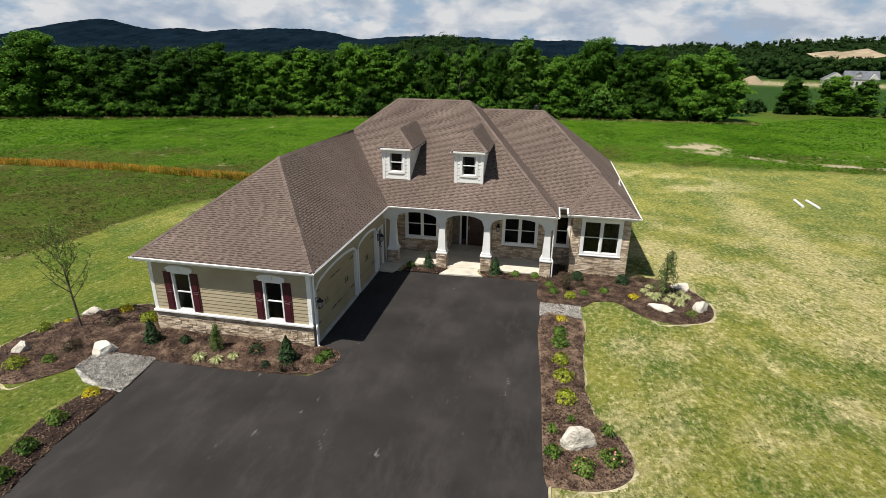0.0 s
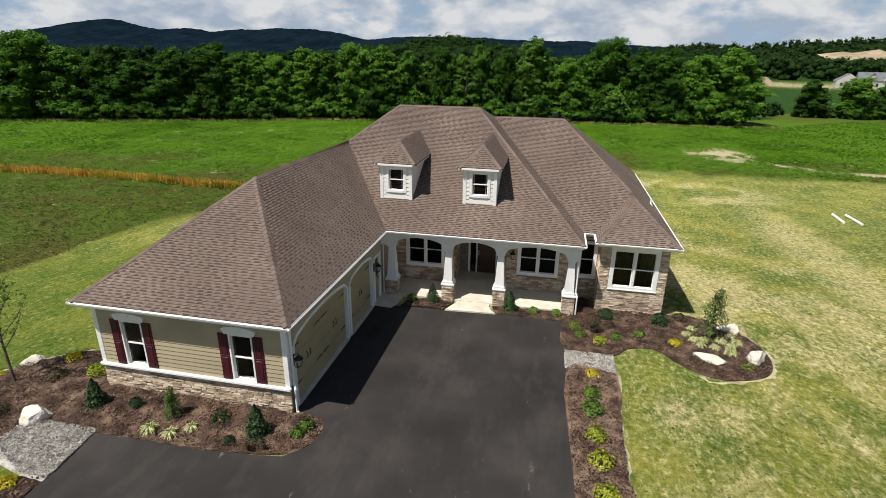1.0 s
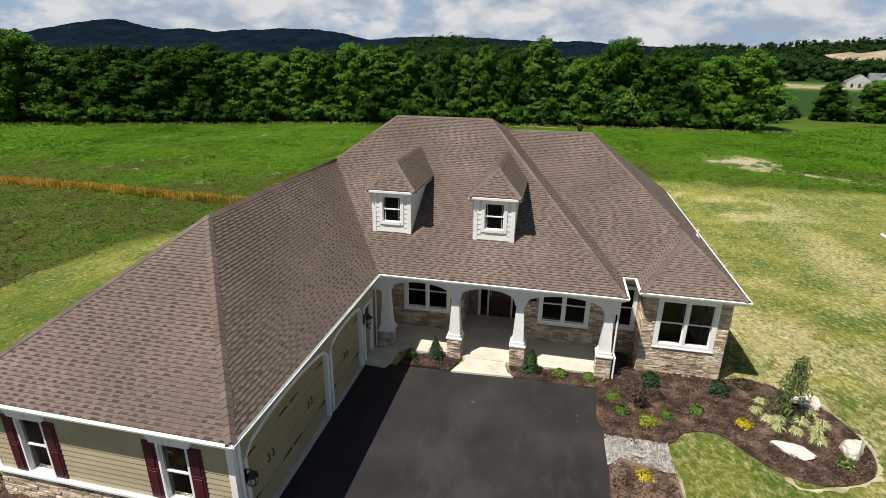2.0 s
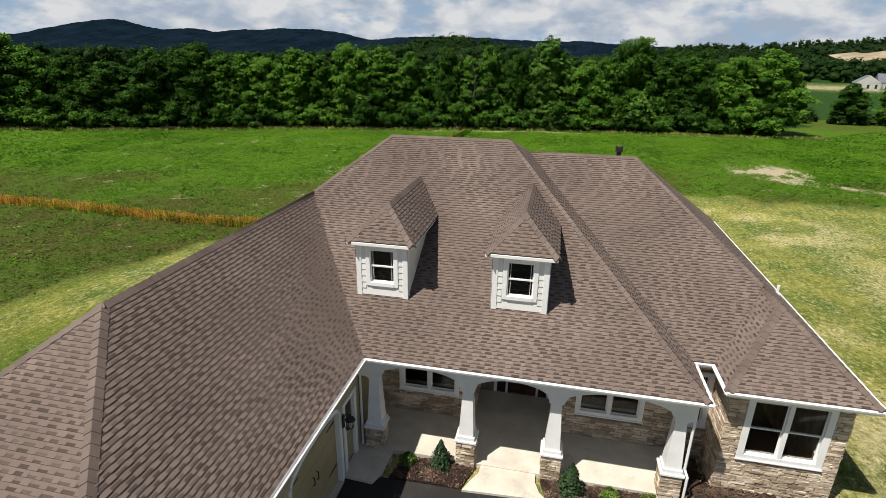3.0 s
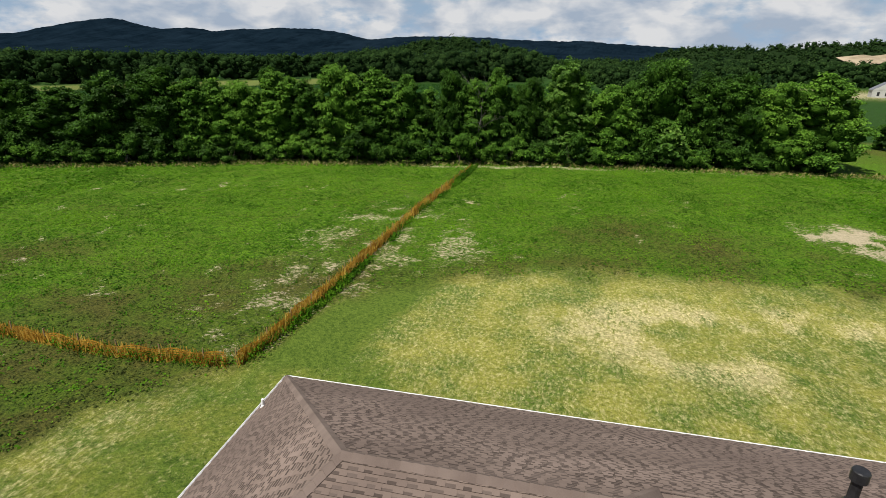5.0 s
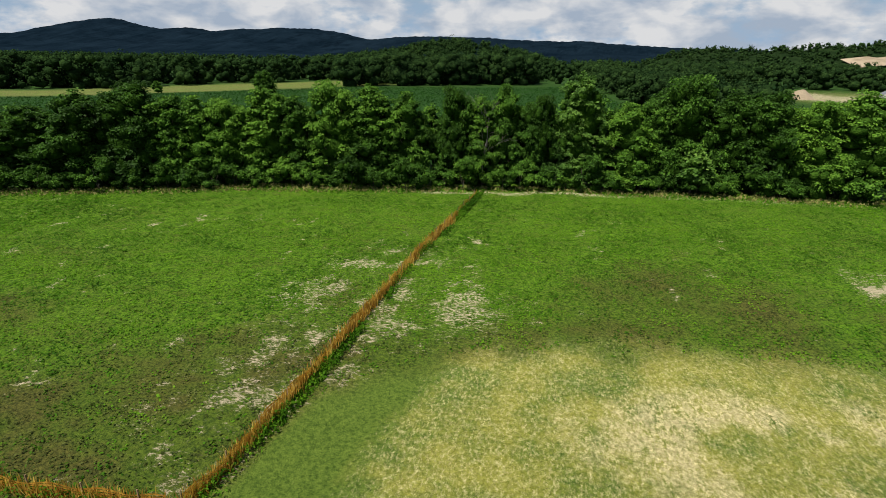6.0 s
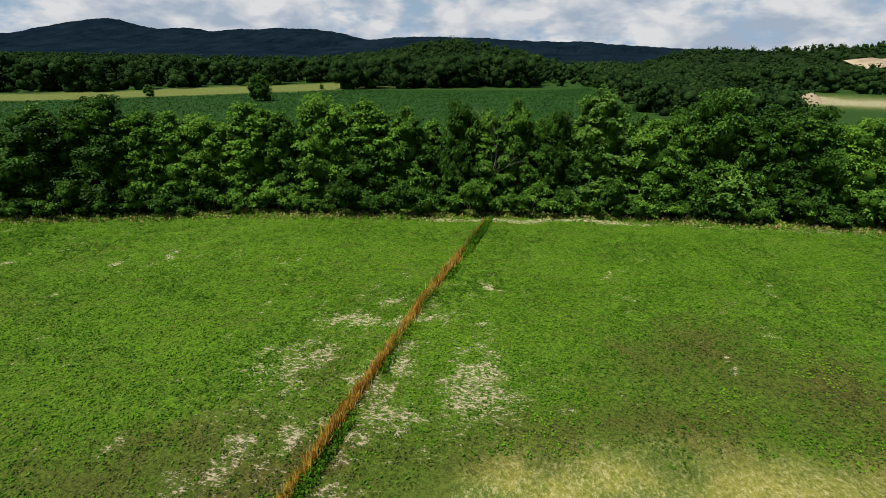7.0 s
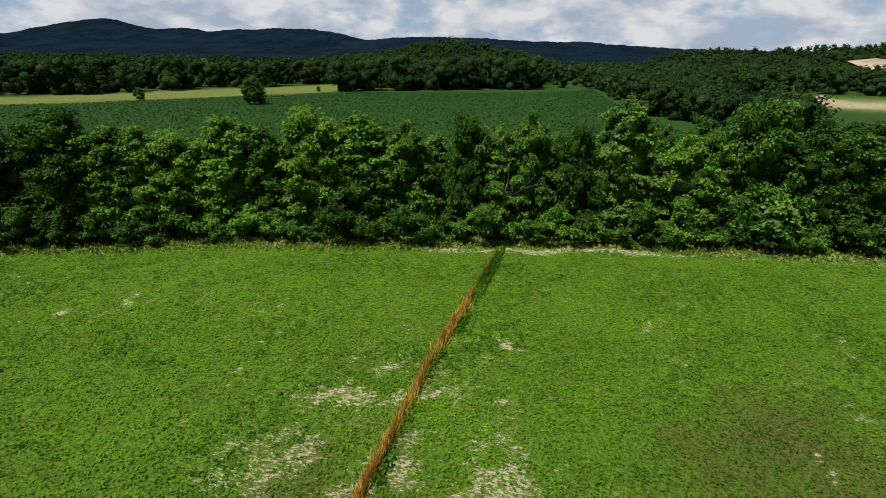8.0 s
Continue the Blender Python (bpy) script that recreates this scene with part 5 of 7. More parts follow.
while x < 31:
    line = float(np.interp(x, *zip(*WOOD_EDGE)))
    spots.append((x, line + 0.9 + wr.uniform(-0.4, 0.6), wr.uniform(0.7, 1.2)))
    x += wr.uniform(1.8, 3.0)
plant_out(bush_masters, spots, 0.1)


sumac = broadleaf("sumac_bush", 88, 5.6, 2.3, 0.25, 1300, 0.5, 16, 0.6, LEAF_PALE, "pale blue-green sumac bush hanging over the wood's edge")
sumac["category"], sumac["group"] = "bush", "bushes along the wood's edge"
sumac.matrix_world = pose(8.8, 102.4, float(height(8.8, 102.4)) + 0.0)


def woods(name, seed, spots_, label, leaf=1.15, n=85, lobe_count=7, level=1, base_of=height):
    """A far wood as one mass of crowns, each of a few leafy lobes with loose leaves at their rims."""
    rng = np.random.default_rng(seed)
    lobes = []
    for x, y, h in spots_:
        base = float(base_of(x, y))
        for k in range(lobe_count):
            w, q, z = rng.random() * 6.28, rng.random() ** 0.5 * h * 0.26, h * (0.05 + 0.71 * (k + rng.random()) / lobe_count)
            s = h * (0.2 + 0.09 * rng.random()) * (1.15 - 0.4 * z / h)
            lobes.append(((x + q * math.cos(w), y + q * math.sin(w), base + z), (s, s, s * 0.85)))
    total = n * len(spots_)
    p, d = crown_points(rng, sprays(rng, lobes, 4, 0.6), total, 0.6)
    v = leaves(rng, p, d * 0.8 + rng.normal(size=d.shape) * 0.4 + [0, 0, 0.4], leaf * (0.7 + 0.7 * rng.random(total)), leaf * (0.5 + 0.5 * rng.random(total)))
    # shrunken dark lobes paint the shade inside each far crown
    return tagged(part(name, foliage(name, v, masses([(c, tuple(k * 0.66 for k in q)) for c, q in lobes], level), FARLEAF, FAR_SHADE), None), label, "woods", kind="stuff")


def scatter(seed, x0, x1, y0, y1, count, h0, h1, keep):
    r = random.Random(seed)
    out = []
    while len(out) < count:
        x, y = r.uniform(x0, x1), r.uniform(y0, y1)
        if keep(x, y):
            out.append((x, y, r.uniform(h0, h1)))
    return out


def left_wood_edge(x):
    return float(np.interp(x, [-461, -251, -232, -213, -184, -153], [160, 241, 270, 322, 367, 414]))


woods("far_woods", 1, scatter(1, -490, -148, 160, 520, 340, 15, 20, lambda x, y: left_wood_edge(x) + 4 < y < left_wood_edge(x) + 110), "dark green woods beyond the wheat strip", 1.0, 150)
woods("far_woods", 2, scatter(2, -138, -30, 340, 440, 130, 19, 24, lambda x, y: y > 338 + (x + 138) * 0.7), "tall grove beyond the corn field", 1.0, 260)
woods("far_woods", 3, scatter(3, 8, 125, 195, 500, 320, 11, 15.5, lambda x, y: x > np.interp(y, [195, 220, 310, 454, 500], [32, 27, 19, 12, -20]) and not (x > 54 and y > 150 and y < 415)), "dark green woods beside the corn field", 0.9, 190)
woods("far_woods", 4, scatter(4, -60, 460, 425, 640, 330, 15, 20, lambda x, y: y > 422 + abs(x - 150) * 0.08), "distant woods behind the building site", 1.2, 90)
woods("far_hedge", 5, scatter(5, 42, 190, 131, 143, 130, 1.8, 3.8, lambda x, y: True), "low uneven hedgerow by the field", 0.3, 110)


def knoll(x, y):
    """A low wooded rise behind the grove."""
    return 25 * math.exp(-(((x + 150) / 95) ** 2) - ((y - 760) / 110) ** 2) - 3.0


woods("far_woods", 8, scatter(18, -300, -20, 640, 800, 230, 15, 19, lambda x, y: True), "tall woods on a low rise behind the grove", 1.5, 150, 6, 1, knoll)
woods("far_woods", 6, scatter(7, -1500, 700, 500, 1250, 800, 13, 18, lambda x, y: abs(x) < y * 1.3 and not (60 < x and y < 830)), "distant continuous woodland", 2.0, 24, 4)
for i, (x, y, tall, wide) in enumerate(((53.5, 136, 8.2, 0.95), (62.3, 136.5, 9.0, 1.0), (68.5, 137, 8.0, 0.95), (76, 137, 9.0, 1.0), (86, 138, 8.0, 1.0))):
    t = copy_thing(edge_masters[i % 3], Matrix())
    tagged(t, "rounded small tree standing in the hedgerow", "tree", "trees in the hedgerow")
    t.matrix_world = pose(x, y, float(height(x, y)) - 0.2, 0, 0, 50 * i) @ Matrix.Diagonal((wide, wide, tall / 11.0, 1))

# ---- garden ----
def stems(h, spread, n, rng):
    w = Mesh()
    for i in range(n):
        a = rng.random() * 6.28
        w.tube([(0, 0, -0.06), (0.4 * spread * math.cos(a), 0.4 * spread * math.sin(a), h * 0.5), (spread * math.cos(a), spread * math.sin(a), h * 0.85)], [0.012, 0.009, 0.004], 5)
    return w


def shrub(name, label, seed, h, r, material, n=420, leaf=0.09, shape="round", bloom=None):
    rng = np.random.default_rng(seed)
    t = thing(name, label, "shrub")
    u = rng.random(n)
    a = rng.random(n) * 6.283
    if shape == "cone":
        z = h * (0.04 + 0.96 * u ** 1.25)
        q = r * (1.02 - (z / h) ** 1.5) * (0.55 + 0.5 * rng.random(n)) * (1 + 0.2 * np.sin(a * 3 + z * 9))
    elif shape == "upright":
        z = h * u
        q = r * (0.35 + 0.75 * u) * (0.3 + 0.75 * rng.random(n))
    else:
        z = h * (0.08 + 0.92 * u)
        q = r * np.sqrt(np.clip(1 - (np.abs(z / h - 0.42) / 0.6) ** 2.2, 0.02, 1)) * (0.6 + 0.5 * rng.random(n)) * (1 + 0.18 * np.sin(a * 4 + seed))
    p = np.stack([q * np.cos(a), q * np.sin(a), z], 1)
    nrm = np.stack([np.cos(a), np.sin(a), np.full(n, 0.7)], 1) + rng.normal(size=(n, 3)) * 0.5
    part("foliage", quads("foliage", leaves(rng, p, nrm, leaf * (0.7 + 0.8 * rng.random(n)), leaf * (0.4 + 0.4 * rng.random(n))), material), None, t)
    part("stems", stems(h * 0.8, r * 0.6, 5, rng), BARK, t)
    if bloom:
        k = rng.choice(n, 15)
        k = k[z[k] > h * 0.45]
        part("blossoms", quads("blossoms", leaves(rng, p[k] * [1.08, 1.08, 1.08], nrm[k] + [0, 0, 1], 0.075, 0.07), bloom), None, t, "small open blossoms")
    return t


def blades(name, label, seed, h, r, material, n=90):
    """A tuft of arching blades."""
    rng = np.random.default_rng(seed)
    t = thing(name, label, "grass")
    out = []
    for i in range(n):
        a, reach, top = rng.random() * 6.283, r * (0.35 + 0.65 * rng.random()), h * (0.6 + 0.5 * rng.random())
        d, s = np.array([math.cos(a), math.sin(a), 0]), np.array([-math.sin(a), math.cos(a), 0]) * 0.013
        k = [np.array([0, 0, 0.0]) + d * 0.03, d * reach * 0.45 + [0, 0, top], d * reach * 0.8 + [0, 0, top * 0.9], d * reach * 1.05 + [0, 0, top * 0.55]]
        for q0, q1, w0, w1 in ((k[0], k[1], 0.7, 1.2), (k[1], k[2], 1.2, 1.0), (k[2], k[3], 1.0, 0.15)):
            out += [q0 - s * w0, q0 + s * w0, q1 + s * w1, q1 - s * w1]
    part("blade_tuft", quads("blade_tuft", np.array(out), material), None, t)
    part("crown_base", Mesh().tube([(0, 0, -0.05), (0, 0, 0.05)], [0.05, 0.03], 6), BARK, t)
    return t


def put(master, spots, rise=0.06, size=0.82):
    """The master at the first spot (x, y, scale), copies at the rest."""
    r = random.Random(len(spots) * 7 + int(spots[0][0] * 10))
    for i, (x, y, s) in enumerate(spots):
        m = pose(x, y, float(height(x, y)) + rise, 0, 0, r.uniform(0, 360)) @ Matrix.Diagonal((s * size, s * size, s * size * r.uniform(0.93, 1.07), 1))
        if i == 0:
            master.matrix_world = m
        else:
            copy_thing(master, m).matrix_world = m


put(shrub("evergreen_shrub", "dark green conical evergreen shrub in the mulch bed", 1, 0.95, 0.34, SHRUB, 1300, 0.085, "cone"), [(-8.37, 14.56, 1), (-13.86, 14.69, 0.95), (-5.49, 24.2, 0.85), (-2.06, 24.06, 0.95)], size=1.0)
put(shrub("holly_shrub", "rounded dark glossy holly shrub in the mulch bed", 2, 0.58, 0.36, SHRUB, 900, 0.09), [(1.89, 24.19, 1), (4.0, 24.15, 1.05), (-8.96, 14.07, 0.5), (-12.62, 14.88, 0.65)], size=0.78)
put(shrub("bronze_shrub", "upright bronze-leaved shrub in the mulch bed", 3, 0.85, 0.3, BRONZE, 500, 0.08, "upright"), [(1.33, 22.8, 1), (-8.3, 13.92, 0.4), (-7.9, 14.05, 0.4)], size=1.0)
put(shrub("green_shrub", "low bright green leafy shrub in the mulch bed", 4, 0.42, 0.34, LIGHT_SHRUB, 420, 0.1), [(1.04, 18.56, 0.95), (1.03, 17.7, 1.1), (-13.4, 10.14, 0.95), (-13.16, 9.0, 0.95), (-12.85, 8.0, 0.9), (-7.12, 15.1, 0.8), (-7.25, 14.75, 0.75), (-6.4, 24.1, 0.75), (-1.07, 24.05, 0.75), (-0.12, 24.05, 0.75), (0.8, 11.82, 0.8), (0.6, 23.1, 0.75), (0.8, 22.4, 0.75), (2.15, 22.5, 0.75), (3.05, 22.9, 0.8), (-16.39, 12.76, 0.75)])
put(shrub("sage_shrub", "low grey-green shrub in the mulch bed", 5, 0.34, 0.32, BRONZE, 300, 0.08), [(4.9, 24.8, 1.1), (-16.25, 15.54, 1.2), (-16.28, 13.59, 1.2), (2.0, 23.4, 0.9)])
put(shrub("golden_shrub", "yellow-green spirea shrub in the mulch bed", 6, 0.42, 0.35, GOLDGREEN, 460, 0.085), [(1.06, 16.53, 1), (1.14, 15.52, 1.1), (1.18, 14.28, 1.1), (-15.19, 16.12, 1.1), (-17.23, 12.25, 1.1), (1.52, 22.05, 0.9), (-18.5, 14.53, 0.9)])
put(shrub("yellow_shrub", "low vivid yellow foliage plant in the mulch bed", 7, 0.26, 0.32, YELLOW, 420, 0.07), [(1.11, 19.77, 1), (4.32, 22.62, 1.05), (-13.5, 11.5, 1.1), (-16.69, 16.64, 1.2), (-15.1, 16.3, 0.8), (-18.23, 15.34, 0.6)], size=0.7)
put(shrub("rose_shrub", "green rose bush with pink blossoms in the mulch bed", 8, 0.4, 0.34, LIGHT_SHRUB, 400, 0.08, bloom=PINK), [(1.56, 11.35, 1.1), (2.35, 11.85, 1.1), (6.55, 21.5, 0.8)])
put(shrub("red_rose_shrub", "green rose bush with red blossoms by the garage", 9, 0.4, 0.34, SHRUB, 420, 0.08, bloom=RED), [(-9.76, 14.91, 1)])
put(blades("striped_grass", "cream and green striped arching grass tuft", 11, 0.26, 0.36, STRIPED, 110), [(-11.4, 13.97, 1.1), (-10.72, 13.94, 1), (-10.3, 14.3, 0.9), (4.9, 23.4, 0.9), (5.1, 23.0, 1), (5.25, 22.7, 1), (5.75, 22.65, 0.9), (6.2, 22.35, 1.1), (6.35, 22.8, 1), (6.65, 23.2, 1.05), (5.2, 23.95, 0.9), (6.1, 23.2, 1), (6.55, 23.7, 0.9), (5.45, 23.1, 0.9)])
put(blades("fine_grass", "fine pale green ornamental grass tuft", 12, 0.4, 0.3, LIGHT_SHRUB, 70), [(0.75, 12.69, 0.9), (2.34, 12.91, 1.1), (1.3, 13.3, 0.7)])


def boulder(seed, sx, sy, sz, x, y, turn, label):
    b = bmesh.new()
    bmesh.ops.create_icosphere(b, subdivisions=4, radius=1)
    r = random.Random(seed)
    cuts = [(Vector((r.gauss(0, 1), r.gauss(0, 1), r.gauss(0.2, 0.8))).normalized(), r.uniform(0.5, 0.8)) for _ in range(14)]
    for v in b.verts:
        p = v.co.copy()
        for n, d in cuts:
            k = p.dot(n) - d
            if k > 0:
                p -= n * k * 0.97
        p += p.normalized() * (noise.noise(p * 2.3 + Vector((seed, 0, 0))) * 0.09 + noise.noise(p * 7 + Vector((0, seed, 0))) * 0.035)
        v.co = (p.x * sx, p.y * sy, max(p.z, -0.55) * sz)
    me = bpy.data.meshes.new("boulder")
    b.to_mesh(me)
    b.free()
    me.materials.append(BOULDER)
    ob = tagged(new("boulder", me), label, "boulder")
    ob.matrix_world = pose(x, y, float(height(x, y)) + 0.38 * sz, 0, 0, turn)


boulder(1, 0.55, 0.44, 0.55, 1.52, 12.35, 20, "large rugged pale limestone boulder in the mulch bed")
boulder(2, 0.78, 0.3, 0.22, 5.4, 21.75, -18, "long flat white limestone rock at the bed's rim")
boulder(3, 0.55, 0.38, 0.4, 6.98, 22.15, 50, "angular grey limestone rock at the bed's rim")
boulder(4, 0.55, 0.35, 0.34, 6.65, 24.35, -30, "pale limestone rock behind the weeping conifer")
boulder(5, 0.55, 0.36, 0.4, -15.05, 13.75, 25, "blocky pale limestone rock beside the gravel")
boulder(6, 0.42, 0.32, 0.36, -17.95, 13.1, 60, "grey limestone rock in the far bed")
boulder(7, 0.5, 0.28, 0.22, -17.95, 16.25, 30, "flat pale limestone rock behind the young tree")


def weeping(x, y, h, seed, label):
    """A conifer with a bent leader and drooping branches hung with needles."""
    rng = np.random.default_rng(seed)
    t = thing("weeping_conifer", label, "conifer", at=(x, y, float(height(x, y)) + 0.05))
    wood, p, n = Mesh(), [], []
    spine = [Vector((0.05 * h * math.sin(k * 5) * k, 0.03 * h * math.cos(k * 4) * k, h * k)) for k in np.linspace(0, 1, 9)]
    spine[-1] += Vector((0.1 * h, 0, -0.06 * h))
    wood.tube(spine, [0.03 * h * (1 - 0.85 * k) for k in np.linspace(0, 1, 9)], 6)
    for i in range(34):
        k = 0.12 + 0.86 * i / 34
        o = spine[0].lerp(spine[-1], k)
        a = i * 2.4 + rng.random()
        reach = h * 0.21 * (1.15 - k) * (0.6 + 0.6 * rng.random()) + 0.06 * h
        d = Vector((math.cos(a), math.sin(a), 0))
        q = [o, o + d * reach * 0.55 + Vector((0, 0, 0.05 * h)), o + d * reach * 0.95 - Vector((0, 0, 0.06 * h)), o + d * reach - Vector((0, 0, (0.16 + 0.1 * rng.random()) * h))]
        wood.tube(q, [0.008 * h, 0.006 * h, 0.004 * h, 0.002 * h], 5)
        for s in range(30):
            f = rng.random() * 3
            j = min(int(f), 2)
            c = q[j].lerp(q[j + 1], f - j)
            p.append((c.x + rng.normal() * 0.025 * h, c.y + rng.normal() * 0.025 * h, c.z - rng.random() * 0.06 * h))
            n.append((d.x + rng.normal() * 0.6, d.y + rng.normal() * 0.6, 0.5))
    p, n = np.array(p), np.array(n)
    part("foliage", quads("foliage", leaves(rng, p, n, 0.07 * h ** 0.5, 0.03 * h ** 0.5), CONIFER), None, t)
    part("trunk", wood, BARK, t)


weeping(5.75, 23.55, 2.3, 31, "weeping green conifer with drooping branches among striped grass")
weeping(-11.25, 14.75, 1.15, 32, "young weeping conifer by the garage wall")


def young_tree(x, y):
    rng = np.random.default_rng(77)
    t = thing("young_tree", "thin young deciduous tree with sparse small leaves", "tree", at=(x, y, float(height(x, y))))
    wood, p = Mesh(), []
    top = Vector((-1.1, 0.7, 4.0))
    spine = [Vector((top.x * k ** 1.4, top.y * k ** 1.4, top.z * k)) for k in np.linspace(0, 1, 9)]
    wood.tube([Vector((0, 0, -0.2))] + spine, [0.055] + [0.05 * (1 - 0.9 * k) for k in np.linspace(0, 1, 9)], 7)
    for i in range(19):
        k = 0.3 + 0.6 * i / 19
        o = Vector((top.x * k ** 1.4, top.y * k ** 1.4, top.z * k))
        a = i * 2.4
        d = Vector((math.cos(a), math.sin(a), 0))
        reach = 1.25 * (1.1 - k) * (0.75 + 0.4 * rng.random()) + 0.2
        q = [o, o + d * reach * 0.5 + Vector((0, 0, reach * 0.55)), o + d * reach + Vector((0, 0, reach * 1.35))]
        wood.tube(q, [0.018, 0.012, 0.004], 5)
        for s in range(9):
            f = 0.25 + 0.7 * rng.random()
            c = q[0].lerp(q[1], f * 2) if f < 0.5 else q[1].lerp(q[2], f * 2 - 1)
            e = c + Vector((rng.normal() * 0.2, rng.normal() * 0.2, 0.1 + rng.random() * 0.25))
            wood.tube([c, e], [0.006, 0.003], 4)
            p += [tuple(c.lerp(e, g)) for g in (0.2, 0.35, 0.5, 0.65, 0.75, 0.85, 0.95, 1.0)]
    p = np.array(p) + rng.normal(size=(len(p), 3)) * 0.05
    part("trunk", wood, BARK, t, "slender forked grey-brown trunk")
    part("foliage", quads("foliage", leaves(rng, p, rng.normal(size=p.shape) + [0, 0, 0.6], 0.085, 0.055), LIGHT_SHRUB), None, t)


young_tree(-17.36, 15.06)


# ---- fittings ----
def lantern(m, label):
    """A wall lantern: back plate, scroll arm, cage with glass and a finial."""
    t = tagged(new("wall_lantern"), label, "lantern", "lanterns on the house")
    t.matrix_world = m
    part("back_plate", Mesh().cbox(-0.06, 0.06, -0.03, 0.0, -0.16, 0.2, 0.008), BLACK, t)
    part("arm", Mesh().tube([(0, -0.02, 0.12), (0, -0.09, 0.24), (0, -0.18, 0.26), (0, -0.2, 0.2)], 0.012, 6).tube([(0, -0.02, -0.1), (0, -0.09, -0.22), (0, -0.18, -0.2), (0, -0.2, -0.16)], 0.012, 6), BLACK, t)
    cage = Mesh()
    for k in range(6):
        a = k * math.pi / 3
        cage.tube([(0.075 * math.cos(a), -0.2 + 0.075 * math.sin(a), -0.14), (0.115 * math.cos(a), -0.2 + 0.115 * math.sin(a), 0.1)], 0.008, 4)
    part("cage", cage, BLACK, t)
    part("glass", Mesh().tube([(0, -0.2, -0.13), (0, -0.2, 0.095)], [0.062, 0.1], 6), LAMP_GLASS, t)
    part("hood", Mesh().tube([(0, -0.2, 0.095), (0, -0.2, 0.12), (0, -0.2, 0.2), (0, -0.2, 0.25)], [0.14, 0.13, 0.04, 0.012], 6), BLACK, t)
    part("base_cup", Mesh().tube([(0, -0.2, -0.19), (0, -0.2, -0.14)], [0.02, 0.08], 6), BLACK, t)


lantern(facing_east(GW1) @ Matrix.Translation((15.94, -0.035, 1.72)), "black scrolled wall lantern beside the garage door")
lantern(facing_east(GW1) @ Matrix.Translation((23.26, -0.035, 1.78)), "black scrolled wall lantern by the service door")
lantern(facing_front(MWY) @ Matrix.Translation((-2.2, -0.05, 1.8)), "black wall lantern beside the entry recess")

vent = thing("vent_pipe", "black capped vent pipe behind the roof ridge", "vent", at=(-0.86, 33.7, 0))
part("pipe", Mesh().tube([(0, 0, 6.5), (0, 0, 7.3)], 0.085, 12), BLACK_PLASTIC, vent)
part("flashing", Mesh().tube([(0, 0, 6.55), (0, 0, 6.82)], [0.22, 0.1], 12), BLACK_PLASTIC, vent)
part("cap", Mesh().tube([(0, 0, 7.22), (0, 0, 7.24), (0, 0, 7.42), (0, 0, 7.44)], [0.1, 0.135, 0.135, 0.12], 14), BLACK_PLASTIC, vent)
for x, y, tall in ((-14.3, 31.05, 0.34), (-13.9, 31.3, 0.22), (-14.4, 37.7, 0.26), (4.1, 30.2, 0.3)):
    z = EZ + SG * (x - WX if x < 0 else BX1 - x)
    p = thing("plumbing_vent", "short white plumbing vent on the roof", "vent", "white roof vents", at=(x, y, z))
    part("pipe", Mesh().tube([(0, 0, -0.15), (0, 0, tall)], 0.045, 8), WHITE, p)
    part("collar", Mesh().tube([(0, 0, -0.08), (0, 0, 0.06)], [0.12, 0.055], 8), WHITE, p)
for (x0, y0), (x1, y1) in (((21.5, 49.6), (21.3, 47.3)), ((22.45, 49.6), (22.45, 47.1))):
    z0, z1 = float(height(x0, y0)), float(height(x1, y1))
    p = Mesh().tube([(x0, y0, z0 + 0.1), (x0 * 0.5 + x1 * 0.5, y0 * 0.5 + y1 * 0.5, z0 * 0.5 + z1 * 0.5 + 0.1), (x1, y1, z1 + 0.1)], 0.1, 10)
    tagged(part("drain_pipe", p, WHITE), "white plastic drain pipe lying on the lawn", "pipe", "pipes on the lawn")

# loose stones of the gravel patches
rg = np.random.default_rng(15)
for x0, x1, y0, y1, inside in ((-15.3, -12.75, 11.8, 13.75, lambda x, y: (x < -12.95 + (y - 13.6) * -0.14) & (y > 11.9 + np.clip(-13.6 - x, 0, 2) * 0.45)), (0.22, 1.96, 20.1, 21.28, lambda x, y: x > 0)):
    n = int((x1 - x0) * (y1 - y0) * 1100)
    x, y = rg.uniform(x0, x1, n), rg.uniform(y0, y1, n)
    k = inside(x, y)
    x, y = x[k], y[k]
    n = len(x)
    p = np.stack([x, y, np.full(n, 0.07) + 0.02 * rg.random(n)], 1)
    pts = np.concatenate([leaves(rg, p, np.stack([rg.normal(size=n), rg.normal(size=n), 0.4 + rg.random(n) * 2], 1), 0.05, 0.042) for _ in range(2)])
    tagged(part("gravel_stones", quads("gravel_stones", pts, GRAVEL), None), "loose pale crushed stones", "gravel", kind="stuff")
